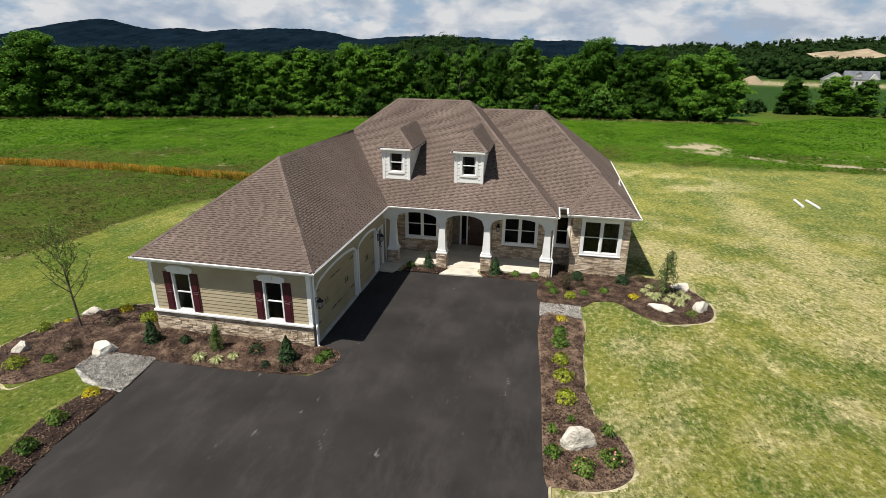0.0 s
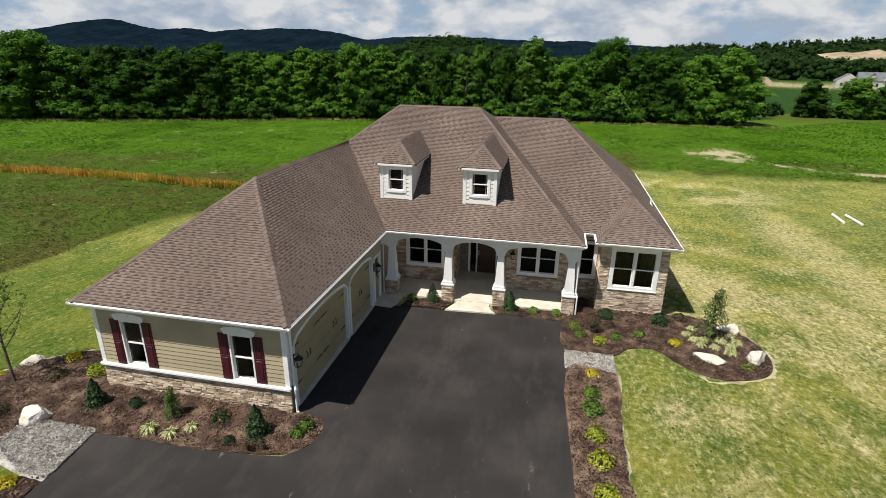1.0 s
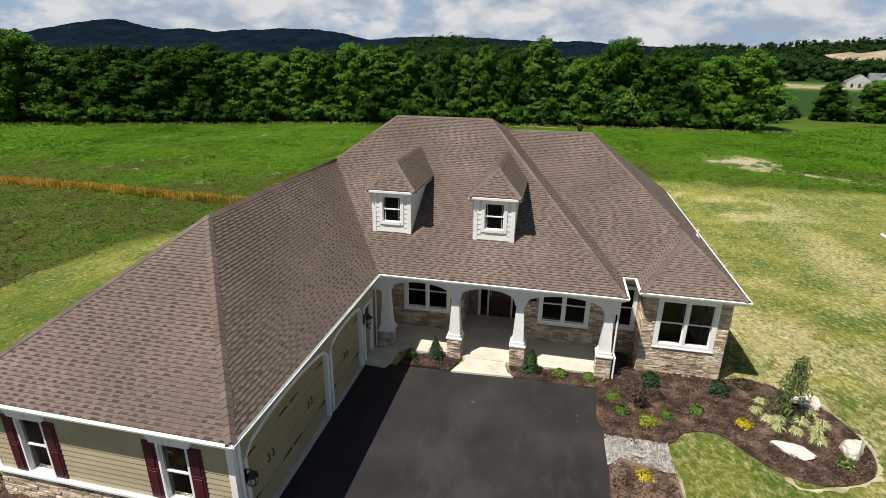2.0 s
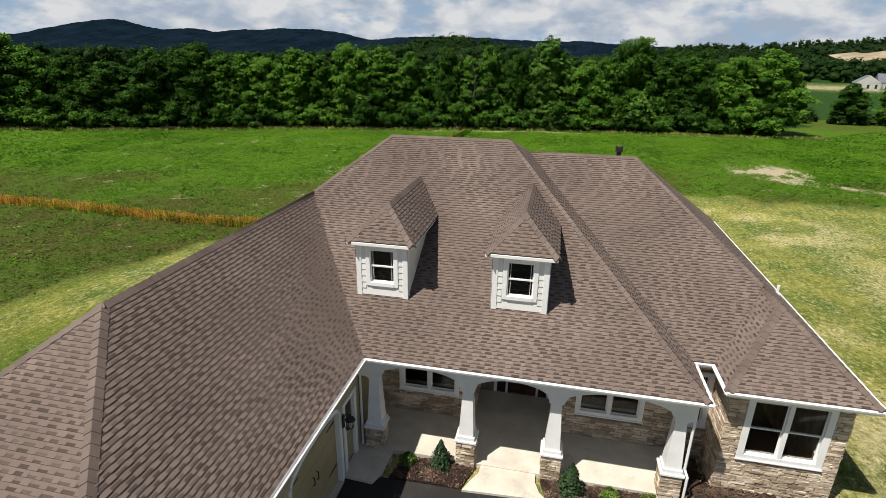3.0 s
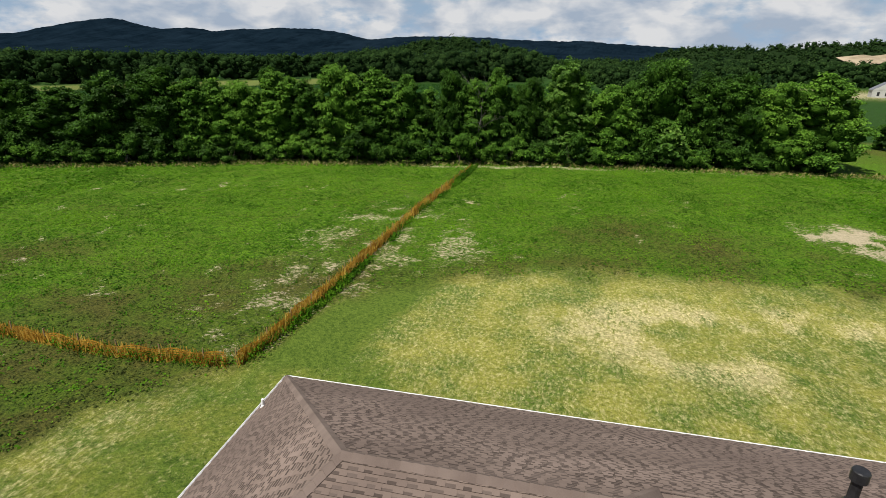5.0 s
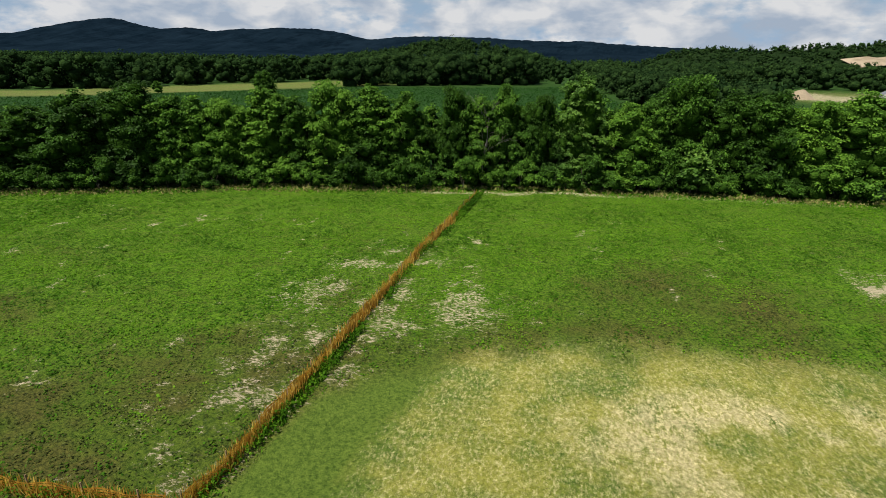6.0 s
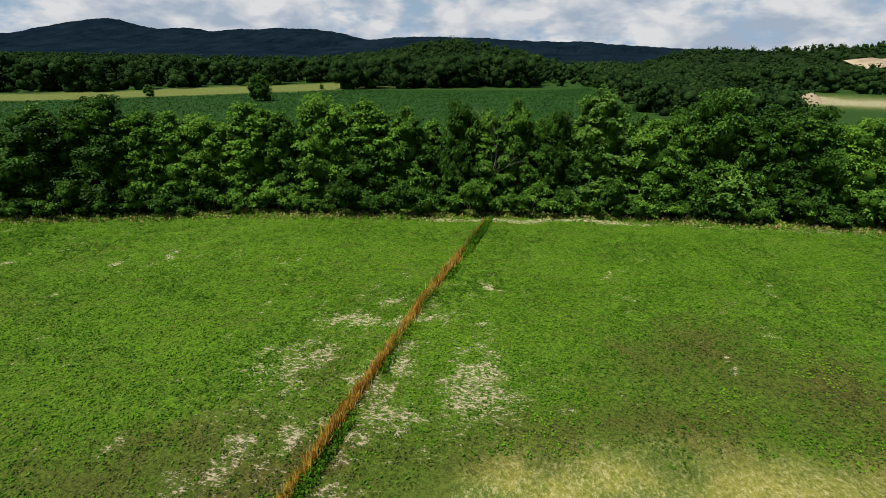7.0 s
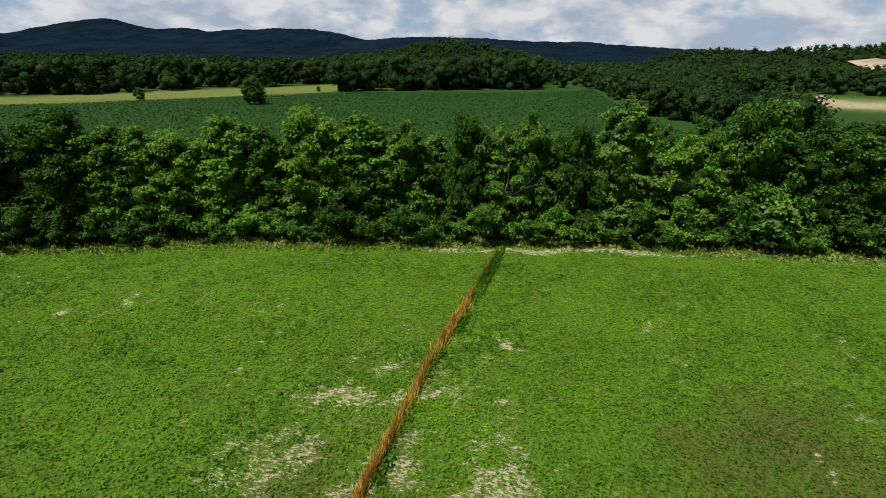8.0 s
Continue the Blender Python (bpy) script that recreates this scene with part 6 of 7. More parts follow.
# shreds of bark over the beds
for (bed, outline), count in zip(BEDS.items(), (9000, 2200, 5500, 7500, 700, 800)):
    px, py = np.array([q[0] for q in outline]), np.array([q[1] for q in outline])
    x, y = rg.uniform(px.min(), px.max(), count * 2), rg.uniform(py.min(), py.max(), count * 2)
    hit = np.zeros(len(x), bool)
    for i in range(len(px)):
        j = i - 1
        hit ^= ((py[i] > y) != (py[j] > y)) & (x < (px[j] - px[i]) * (y - py[i]) / (py[j] - py[i] + 1e-9) + px[i])
    x, y = x[hit], y[hit]
    n = len(x)
    near = np.min(np.hypot(x[:, None] - px[None], y[:, None] - py[None]), axis=1)
    rise = 0.1 if bed in ("front", "bay", "east_strip") else 0.06
    p = np.stack([x, y, height(x, y) + 0.035 + rise * np.clip(near / 0.6, 0.3, 1) + 0.015 * rg.random(n)], 1)
    nrm = np.stack([rg.normal(size=n) * 0.4, rg.normal(size=n) * 0.4, np.ones(n)], 1)
    tagged(part("bark_shreds", quads("bark_shreds", leaves(rg, p, nrm, 0.06 + 0.08 * rg.random(n), 0.03), MULCH), None), "loose shreds of dark bark mulch", "mulch", kind="stuff")

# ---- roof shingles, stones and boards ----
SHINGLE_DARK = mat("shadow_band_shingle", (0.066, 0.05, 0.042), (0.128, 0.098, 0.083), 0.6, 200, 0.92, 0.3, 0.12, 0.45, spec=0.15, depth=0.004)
near_tabs = [0]


def scan(poly2, b):
    """Where a line at height b cuts an outline: its first and last place."""
    hits = []
    for (x0, y0), (x1, y1) in zip(poly2, poly2[1:] + poly2[:1]):
        if (y0 - b) * (y1 - b) <= 0 and abs(y1 - y0) > 1e-6:
            hits.append(x0 + (x1 - x0) * (b - y0) / (y1 - y0))
    return (min(hits), max(hits)) if len(hits) > 1 else None


def shingle_plane(poly, rng, own, exposure=0.104):
    o = poly[0]
    u = (poly[1] - o).normalized()
    n = (poly[1] - o).cross(poly[2] - o).normalized()
    if n.z < 0:
        n = -n
    w = n.cross(u)
    if w.z < 0:
        w = -w
    flat = [((p - o).dot(u), (p - o).dot(w)) for p in poly]
    top = max(b for _, b in flat)
    light, dark = [], []
    b, course = 0.0, 0
    while b < top - 0.03:
        c = min(b + exposure, top - 0.004)
        lo, hi = scan(flat, b + 0.002), scan(flat, c - 0.002)
        if not lo or not hi:
            break
        a = min(lo[0], hi[0]) - rng.random() * 0.3
        thick = rng.random() < 0.5
        while a < max(lo[1], hi[1]):
            e = a + (rng.uniform(0.09, 0.2) if thick else rng.uniform(0.11, 0.22))
            if max(lo[1], hi[1]) - e < 0.08:
                e = max(lo[1], hi[1]) + 0.01
            q = [min(max(v, k[0]), k[1]) for v, k in ((a, lo), (e, lo), (e, hi), (a, hi))]
            if q[1] - q[0] > 0.004 or q[2] - q[3] > 0.004:
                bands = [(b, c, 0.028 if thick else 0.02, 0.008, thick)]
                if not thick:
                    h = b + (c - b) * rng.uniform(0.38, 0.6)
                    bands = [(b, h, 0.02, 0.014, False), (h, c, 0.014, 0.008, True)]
                faces = []
                for b0, b1, lift, low, pale in bands:
                    f0, f1 = (b0 - b) / (c - b), (b1 - b) / (c - b)
                    k0, k1 = (q[0] + (q[3] - q[0]) * f0, q[1] + (q[2] - q[1]) * f0), (q[0] + (q[3] - q[0]) * f1, q[1] + (q[2] - q[1]) * f1)
                    pts = [o + u * k0[0] + w * b0 + n * lift, o + u * k0[1] + w * b0 + n * lift, o + u * k1[1] + w * b1 + n * low, o + u * k1[0] + w * b1 + n * low]
                    foot = [o + u * k0[0] + w * b0, o + u * k0[1] + w * b0]
                    faces.append(([pts, [foot[0], foot[1], pts[1], pts[0]]], pale))
                mid = (pts[0] + pts[2]) / 2
                for group, pale in faces:
                    if own and near_tabs[0] < 300 and -6.35 < mid.x < -4.75 and 27.2 < mid.y < 31.6:
                        near_tabs[0] += 1
                        k = Mesh()
                        for f in group:
                            k.add(f, [(0, 1, 2, 3)])
                        me = bpy.data.meshes.new("shingle")
                        me.from_pydata(k.v, [], k.f)
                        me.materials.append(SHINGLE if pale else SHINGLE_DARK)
                        part("shingle", me, None, roof)
                    else:
                        (light if pale else dark).extend(group)
            a, thick = e, not thick
        b, course = b + exposure, course + 1
    return light, dark


def piece_mesh(name, faces, material):
    """Faces that touch keep shared corners, so that every piece is one island."""
    v, f, seen = [], [], {}
    for i in range(0, len(faces), 2):
        seen = {}
        for face in faces[i:i + 2]:
            ring = []
            for p in face:
                key = (round(p.x, 5), round(p.y, 5), round(p.z, 5))
                if key not in seen:
                    seen[key] = len(v)
                    v.append(key)
                if seen[key] not in ring:
                    ring.append(seen[key])
            if len(ring) > 2:
                f.append(ring)
    me = bpy.data.meshes.new(name)
    me.from_pydata(v, [], f)
    me.materials.append(material)
    return me


rs = random.Random(21)
all_light, all_dark = [], []
for i, plane in enumerate(roof_planes):
    lt, dk = shingle_plane(plane, rs, i == 3)
    all_light += lt
    all_dark += dk
tagged(part("shingle_field", piece_mesh("shingle_field", all_light, SHINGLE), None, roof), kind="stuff")
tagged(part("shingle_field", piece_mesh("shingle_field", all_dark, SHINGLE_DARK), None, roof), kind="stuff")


def plane_z(poly, x, y):
    n = (poly[1] - poly[0]).cross(poly[2] - poly[0])
    return poly[0].z - (n.x * (x - poly[0].x) + n.y * (y - poly[0].y)) / n.z


def cap_line(p, q, ia, ib, wide=0.115):
    """Overlapping cap shingles bent over a ridge or hip."""
    A, B = roof_planes[ia], roof_planes[ib]
    d = q - p
    flat = Vector((d.x, d.y, 0)).normalized()
    s = Vector((-flat.y, flat.x, 0))
    ca = sum(A, Vector()) / len(A)
    if (ca - p).dot(s) < 0:
        s = -s
    n = max(1, round(d.length / 0.2))
    m = Mesh()
    for i in range(n):
        a, b = p + d * (i / n), p + d * ((i + 1.12) / n)
        ring = []
        for k, lift in ((a, 0.056), (b, 0.038)):
            l, r = k + s * wide, k - s * wide
            ring.append((Vector((l.x, l.y, min(plane_z(A, l.x, l.y), plane_z(B, l.x, l.y)) + lift - 0.016)), Vector((k.x, k.y, k.z + lift)), Vector((r.x, r.y, min(plane_z(A, r.x, r.y), plane_z(B, r.x, r.y)) + lift - 0.016))))
        (l0, c0, r0), (l1, c1, r1) = ring
        z = Vector((0, 0, -0.05))
        m.add([l0, c0, r0, l1, c1, r1, l0 + z, c0 + z, r0 + z, l1 + z, r1 + z], [(0, 1, 4, 3), (1, 2, 5, 4), (6, 7, 1, 0), (7, 8, 2, 1), (6, 0, 3, 9), (2, 8, 10, 5)])
    me = bpy.data.meshes.new("ridge_cap")
    me.from_pydata(m.v, [], m.f)
    me.materials.append(CAP)
    tagged(part("ridge_cap", me, None, roof, "row of bent cap shingles"), kind="stuff")


for p, q, a, b in ((GA, GB, 0, 2), (eave(WX, GY), GA, 0, 1), (eave(GX, GY), GA, 1, 2), (GB, RL, 0, 3), (RL, RR, 3, 9), (eave(PX, PY), RR, 3, 4), (V2, RR, 4, 9), (V2, R2, 5, 9), (B2, R2, 5, 6), (B1, B2, 6, 8), (eave(BX0, BY), B1, 7, 8), (eave(BX1, BY), B1, 6, 7), (eave(BX1, BACK), R2, 6, 9), (eave(WX, BACK), RL, 0, 9)):
    cap_line(p, q, a, b)
for k in (10, 13):
    e0, e1, ap = roof_planes[k]
    bk = roof_planes[k + 1][2]
    cap_line(ap, bk, k + 1, k + 2, 0.11)
    cap_line(e0, ap, k, k + 2, 0.11)
    cap_line(e1, ap, k, k + 1, 0.11)

# ledge stone: a few chunk meshes, stretched to each stone
chunks = []
for k in range(7):
    r = random.Random(40 + k)
    m = Mesh().cbox(0, 1, 0, 1, 0, 1, 0.09)
    m.v = [(x + r.uniform(-0.045, 0.045), y + (r.uniform(-0.18, 0.18) if y < 0.5 else 0), z + r.uniform(-0.06, 0.06)) for x, y, z in m.v]
    chunks.append(m.data("stone", STONE))


def stones(parent, m, u0, u1, z0, z1, holes=(), seed=0, lo=0.045, hi=0.11, name="stone"):
    """Courses of uneven stones over a wall in its own plane, clear of the openings."""
    r = random.Random(seed)
    z = z0
    while z < z1 - 0.02:
        h = min(r.uniform(lo, hi), z1 - z)
        if z1 - z - h < 0.04:
            h = z1 - z
        a = u0 - r.uniform(0, 0.15)
        while a < u1:
            e = a + r.uniform(0.12, 0.42)
            s, t = max(a, u0), min(e, u1)
            spans = [(s, t)]
            for x0, x1, y0, y1 in holes:
                if z < y1 - 0.02 and z + h > y0 + 0.02:
                    spans = [k for p, q in spans for k in ((p, min(q, x0)), (max(p, x1), q)) if k[1] - k[0] > 0.03]
            for p, q in spans:
                if q - p > 0.03:
                    ob = new(name, r.choice(chunks))
                    ob.parent = parent
                    proud = r.uniform(0.018, 0.042)
                    ob.matrix_world = m @ Matrix.Translation((p + 0.004, -proud, z + 0.004)) @ Matrix.Diagonal((q - p - 0.008, proud + 0.015, h - 0.008, 1))
            a = e
        z += h


stones(front, facing_front(GFY), GW0 - 0.03, GW1 + 0.03, -0.05, 0.86, (), 1)
stones(bay, facing_front(BFY), BWX0 - 0.03, BWX1 + 0.03, -0.05, EZ - 0.16, [(B_WINDOW[0] - 0.15, B_WINDOW[1] + 0.15, B_WINDOW[2] - 0.15, B_WINDOW[3] + 0.15)], 2)
stones(bay_side, facing_west(BWX0), -MWY, -BFY, -0.05, EZ - 0.16, (), 3)
stones(east, facing_east(BWX1), BFY - 0.03, BFY + 5.0, -0.5, EZ - 0.16, (), 4, 0.09, 0.17)
w13 = [(a - 0.13, b + 0.13, c - 0.13, d + 0.13) for a, b, c, d in P_WINDOWS]
stones(porch_wall, facing_front(MWY), GW1 + 0.02, RECESS[0], FLOOR, 2.9, w13, 5, 0.055, 0.13)
stones(porch_wall, facing_front(MWY), RECESS[1], BWX0 - 0.02, FLOOR - 0.1, 2.9, w13 + [(N_WINDOW[0] - 0.12, N_WINDOW[1] + 0.12, N_WINDOW[2] - 0.12, N_WINDOW[3] + 0.12)], 6, 0.055, 0.13)
stones(porch_wall, facing_east(RECESS[0]), MWY, ENY, FLOOR, 2.65, (), 7, 0.09, 0.18)
stones(porch_wall, facing_west(RECESS[1]), -ENY, -MWY, FLOOR, 2.65, (), 8, 0.09, 0.18)
for k, (x, pier) in enumerate(zip(COLUMNS, piers)):
    stones(pier, facing_front(24.35), x - 0.26, x + 0.26, -0.05, 0.8, (), 10 + k)
    stones(pier, facing_east(x + 0.23), 24.35, 24.81, -0.05, 0.8, (), 20 + k)
    stones(pier, facing_west(x - 0.23), -24.81, -24.35, -0.05, 0.8, (), 30 + k)

# lap siding, board by board
z, k = 0.95, 0
while z < EZ - 0.3:
    top = min(z + 0.15, EZ - 0.29)
    spans = [(GW0 + 0.13, GW1 - 0.13)]
    for a, b, c, d in G_WINDOWS:
        if z < d + 0.02 and top > c:
            spans = [s for p, q in spans for s in ((p, min(q, a - 0.05)), (max(p, b + 0.05), q)) if s[1] > s[0]]
    for p, q in spans:
        part("siding_board", Mesh(facing_front(GFY)).prism([(p, -0.03, z), (p, -0.012, top), (p, 0, top), (p, 0, z)], (q - p, 0, 0)), SIDING, front)
    z += 0.145
z = 2.62
while z < EZ - 0.2:
    part("siding_board", Mesh(facing_east(GW1)).prism([(GFY + 0.13, -0.028, z), (GFY + 0.13, -0.01, z + 0.145), (GFY + 0.13, 0, z + 0.145), (GFY + 0.13, 0, z)], (MWY - GFY - 2.1, 0, 0)), SIDING, g_east)
    z += 0.145

# ---- fields and distance ----
def weed_field(name, seed, count, x0, x1, y0, y1, keep, size, material, label, per=5, tall=1.0, lay=1.0):
    """Low plants of a few leaves each, over a stretch of ground."""
    rng = np.random.default_rng(seed)
    x, y = rng.uniform(x0, x1, count), rng.uniform(y0, y1, count)
    k = keep(x, y, rng)
    x, y = x[k], y[k]
    n = len(x)
    s = size * (0.5 + 0.9 * rng.random(n))
    x, y, s = np.repeat(x, per), np.repeat(y, per), np.repeat(s, per)
    a = rng.random(n * per) * 6.283
    d = np.stack([np.cos(a), np.sin(a)], 1)
    px, py = x + d[:, 0] * s * 0.35, y + d[:, 1] * s * 0.35
    p = np.stack([px, py, height(px, py) + s * tall * (0.12 + 0.3 * rng.random(n * per))], 1)
    nrm = np.stack([d[:, 0] * 0.55, d[:, 1] * 0.55, lay * (0.7 + 0.6 * rng.random(n * per))], 1)
    return tagged(part(name, quads(name, leaves(rng, p, nrm, s * 0.9, s * 0.5), material), None), label, "plants", kind="stuff")


def in_meadow(x, y, rng):
    lawn, dry, bare = zones(x, y)
    thick = smooth01((fbm(x / 5, y / 5, 33) - 0.28) * 4)
    return (lawn < 0.4) & (bare < 0.28 + 0.25 * rng.random(len(x))) & (rng.random(len(x)) < 0.5 + 0.5 * thick) & (edge(x, y, WOOD_EDGE) < 0.5)


WEED_DULL = mat("grey_green_weed", (0.036, 0.052, 0.01), (0.13, 0.15, 0.036), 0.2, 2, 0.8, 0, 0, 0.3, c3=(0.068, 0.09, 0.017), through_leaf=0.3, spec=0.1)


def cushions(name, seed, count, x0, x1, y0, y1, keep, per, leaf, material, label):
    """Low leafy cushions, each a small dome of leaves."""
    rng = np.random.default_rng(seed)
    x, y = rng.uniform(x0, x1, count), rng.uniform(y0, y1, count)
    k = keep(x, y, rng)
    x, y = x[k], y[k]
    n = len(x)
    r = 0.16 + 0.34 * rng.random(n) ** 1.5
    x, y, r = np.repeat(x, per), np.repeat(y, per), np.repeat(r, per)
    d = rng.normal(size=(n * per, 3))
    d /= np.linalg.norm(d, axis=1, keepdims=True)
    d[:, 2] = np.abs(d[:, 2])
    px, py = x + d[:, 0] * r, y + d[:, 1] * r
    p = np.stack([px, py, height(px, py) + 0.02 + d[:, 2] * r * 0.42], 1)
    s = leaf * (0.6 + 0.8 * rng.random(n * per))
    return tagged(part(name, quads(name, leaves(rng, p, d * 0.55 + rng.normal(size=d.shape) * 0.25 + [0, 0, 0.7], s, s * 0.7), material), None), label, "plants", kind="stuff")


def thinning(x, rng):
    """The weeds thin out towards the far sides of the meadow."""
    return rng.random(len(x)) < smooth01((x + 82) / 24) * smooth01((44 - x) / 22)


def lush_meadow(x, y, rng):
    return in_meadow(x, y, rng) & thinning(x, rng) & (rng.random(len(x)) < 0.25 + 0.75 * lushness(x, y))


def dull_meadow(x, y, rng):
    return in_meadow(x, y, rng) & thinning(x, rng) & (rng.random(len(x)) > 0.1 + lushness(x, y))


cushions("meadow_weeds", 51, 68000, -82, 44, 34, 104, lush_meadow, 6, 0.14, WEED, "leafy green weeds of the meadow")
cushions("meadow_weeds", 52, 42000, -82, 44, 20, 88, dull_meadow, 6, 0.12, WEED_DULL, "dull brownish-green low weeds of the meadow")
weed_field("meadow_weeds", 53, 18000, 24, 75, 60, 128, in_meadow, 0.27, WEED, "leafy green weeds of the meadow", 4)
weed_field("meadow_weeds", 54, 20000, -110, -58, 25, 90, in_meadow, 0.27, WEED, "leafy green weeds of the meadow", 4)


def rim(x, y, rng):
    d = edge(x, y, WOOD_EDGE)
    worn = smooth01((x + 26) / 4) * smooth01((4 - x) / 6)
    return (d > -1.4 - 1.2 * rng.random(len(x))) & (d < 1.2) & ((d > -0.7) | (rng.random(len(x)) > 0.6 * worn))


weed_field("rim_grass", 55, 40000, -100, 37, 70, 107, rim, 0.28, STRAW, "tall dry grass along the wood's edge", 3, 2.2, 0.15)
weed_field("rim_weeds", 56, 24000, -100, 37, 70, 107, rim, 0.26, WEED, "tall green weeds along the wood's edge", 4, 1.8, 0.3)
weed_field("lawn_tufts", 57, 12000, 2, 30, 10, 62, lambda x, y, rng: (zones(x, y)[0] > 0.5) & ~((x < 8.2) & (y > 19.5)) & ~((x < 3.3) & (y < 20)), 0.06, WEED_DULL, "short tufts of the mown lawn", 3)


weed_field("corn", 58, 60000, -250, 40, 112, 455, lambda x, y, rng: maize(x, y) > 0.5, 0.62, CORN, "field of dark green maize", 2, 1.2, 0.5)


# orange netting fence, half grown over
STALK = mat("rust_brown_stalk", (0.32, 0.17, 0.022), (0.78, 0.56, 0.12), 0.7, 5, 0.85, 0, 0, 0.5, c3=(0.6, 0.37, 0.05), through_leaf=0.45)


def stalks(rng, x, y, tall, wide):
    """Thin upright blades that lean a little."""
    n = len(x)
    a = rng.random(n) * 6.283
    foot = np.stack([x, y, height(x, y)], 1)
    side = np.stack([np.cos(a), np.sin(a), np.zeros(n)], 1) * wide
    tip = foot + np.stack([rng.normal(size=n) * 0.12, rng.normal(size=n) * 0.12, tall], 1)
    return np.stack([foot - side, foot + side, tip + side * 0.35, tip - side * 0.35], 1).reshape(-1, 3)


def fence_run(pts, seed, label):
    rng = np.random.default_rng(seed)
    t = thing("orange_fence", label, "fence")
    length = [0]
    for (x0, y0), (x1, y1) in zip(pts, pts[1:]):
        length.append(length[-1] + math.hypot(x1 - x0, y1 - y0))
    px, py = [p[0] for p in pts], [p[1] for p in pts]
    where = lambda s: (np.interp(s, length, px), np.interp(s, length, py))
    s = 0.0
    while s < length[-1]:
        x, y = where(s)
        z = float(height(x, y))
        part("post", Mesh().box(x - 0.025, x + 0.025, y - 0.025, y + 0.025, z - 0.3, z + 0.95 + rng.normal() * 0.06), POST, t)
        s += 2.4
    n = int(length[-1] / 0.12)
    strips = []
    for i in range(n):
        s0, s1 = i * 0.12, (i + 1) * 0.12
        (xa, ya), (xb, yb) = where(s0), where(s1)
        za, zb = float(height(xa, ya)), float(height(xb, yb))
        sag = 0.72 + 0.1 * math.sin(s0 * 2.6) + 0.12 * (value_noise(np.array(s0 * 0.8), np.array(0.0), 9) - 0.5)
        lean = 0.12 * math.sin(s0 * 0.7)
        for j in range(6):
            f, g = j / 6, (j + 0.62) / 6
            strips += [(xa + lean * f, ya, za + sag * f), (xb + lean * f, yb, zb + sag * f), (xb + lean * g, yb, zb + sag * g), (xa + lean * g, ya, za + sag * g)]
    part("netting", quads("netting", np.array(strips, dtype=float), ORANGE), None, t, "sagging orange plastic netting")
    k = int(length[-1] * 75)
    s = rng.random(k) * (length[-1] - (9 if pts[-1][1] > 90 else 0))
    x, y = where(s)
    x, y = x + rng.normal(size=k) * 0.13, y + rng.normal(size=k) * 0.13
    stalk_mass = part("dry_stalk_mass", quads("dry_stalk_mass", stalks(rng, x, y, 0.35 + 0.5 * rng.random(k), 0.03), STALK), None, t, "rust-brown dead stalks caught in the netting")
    stalk_mass["kind"] = "stuff"
    k = int(length[-1] * 110)
    s = rng.random(k) * length[-1]
    s = s[(fbm(s / 4, s * 0, 70) > 0.44) | (s > length[-1] - 11)]
    k = len(s)
    x, y = where(s)
    x, y = x + 0.25 + rng.normal(size=k) * 0.3, y + rng.normal(size=k) * 0.3
    p = np.stack([x, y, height(x, y) + 0.05 + 0.5 * rng.random(k)], 1)
    part("weed_mass", quads("weed_mass", leaves(rng, p, rng.normal(size=(k, 3)) * 0.6 + [0, 0, 0.7], 0.12 + 0.12 * rng.random(k), 0.07), WEED), None, t)["kind"] = "stuff"


fence_run([(-66, 46), (-57.5, 45.5), (-47.4, 45.9), (-38, 45.9), (-28.5, 45.2), (-21.6, 45.8)], 1, "sagging orange safety fence overgrown with weeds")
fence_run([(-21.2, 46.0), (-20.8, 48.5), (-20.3, 56), (-19.9, 64), (-19.4, 70), (-19.1, 76), (-18.3, 83), (-17.2, 95)], 2, "long orange safety fence overgrown with weeds towards the wood")

def by_fence(x, y, rng):
    line = np.interp(y, [46, 48.5, 56, 64, 70, 76, 83, 95], [-21.2, -20.8, -20.3, -19.9, -19.4, -19.1, -18.3, -17.2])
    return (np.abs(x - line - 0.35) < 0.45) & ((y > 84 + 3 * rng.random(len(x))) | (fbm(y / 3, y * 0, 77) > 0.5 + 0.1 * rng.random(len(x))))


weed_field("fence_weeds", 59, 16000, -22, -16.5, 46, 97, by_fence, 0.22, WEED, "tall green weeds grown along the orange fence", 4, 2.6, 0.3)

# single trees in the far field, and a dead tree at the wood's edge
lone = broadleaf("field_tree", 91, 9.5, 5.6, 0.12, 4200, 0.4, 24)
tagged(lone, "round lone tree in the maize field", "tree", "trees in the far field")
lone.matrix_world = pose(-135.5, 251, float(height(-135.5, 251)) - 0.1) @ Matrix.Diagonal((1.0, 1.0, 1.15, 1))
small = broadleaf("field_tree", 92, 4.5, 2.4, 0.1, 1200, 0.5, 10)
tagged(small, "small tree at the edge of the wheat strip", "tree", "trees in the far field")
small.matrix_world = pose(-189, 250, float(height(-189, 250)) - 0.1) @ Matrix.Diagonal((1.15, 1.15, 1.2, 1))
small = broadleaf("field_tree", 93, 3.2, 1.4, 0.1, 700, 0.45, 8)
tagged(small, "sapling at the far end of the wheat strip", "tree", "trees in the far field")
small.matrix_world = pose(-143.5, 331, float(height(-143.5, 331)) - 0.1)
dead = Mesh()
rd = random.Random(5)


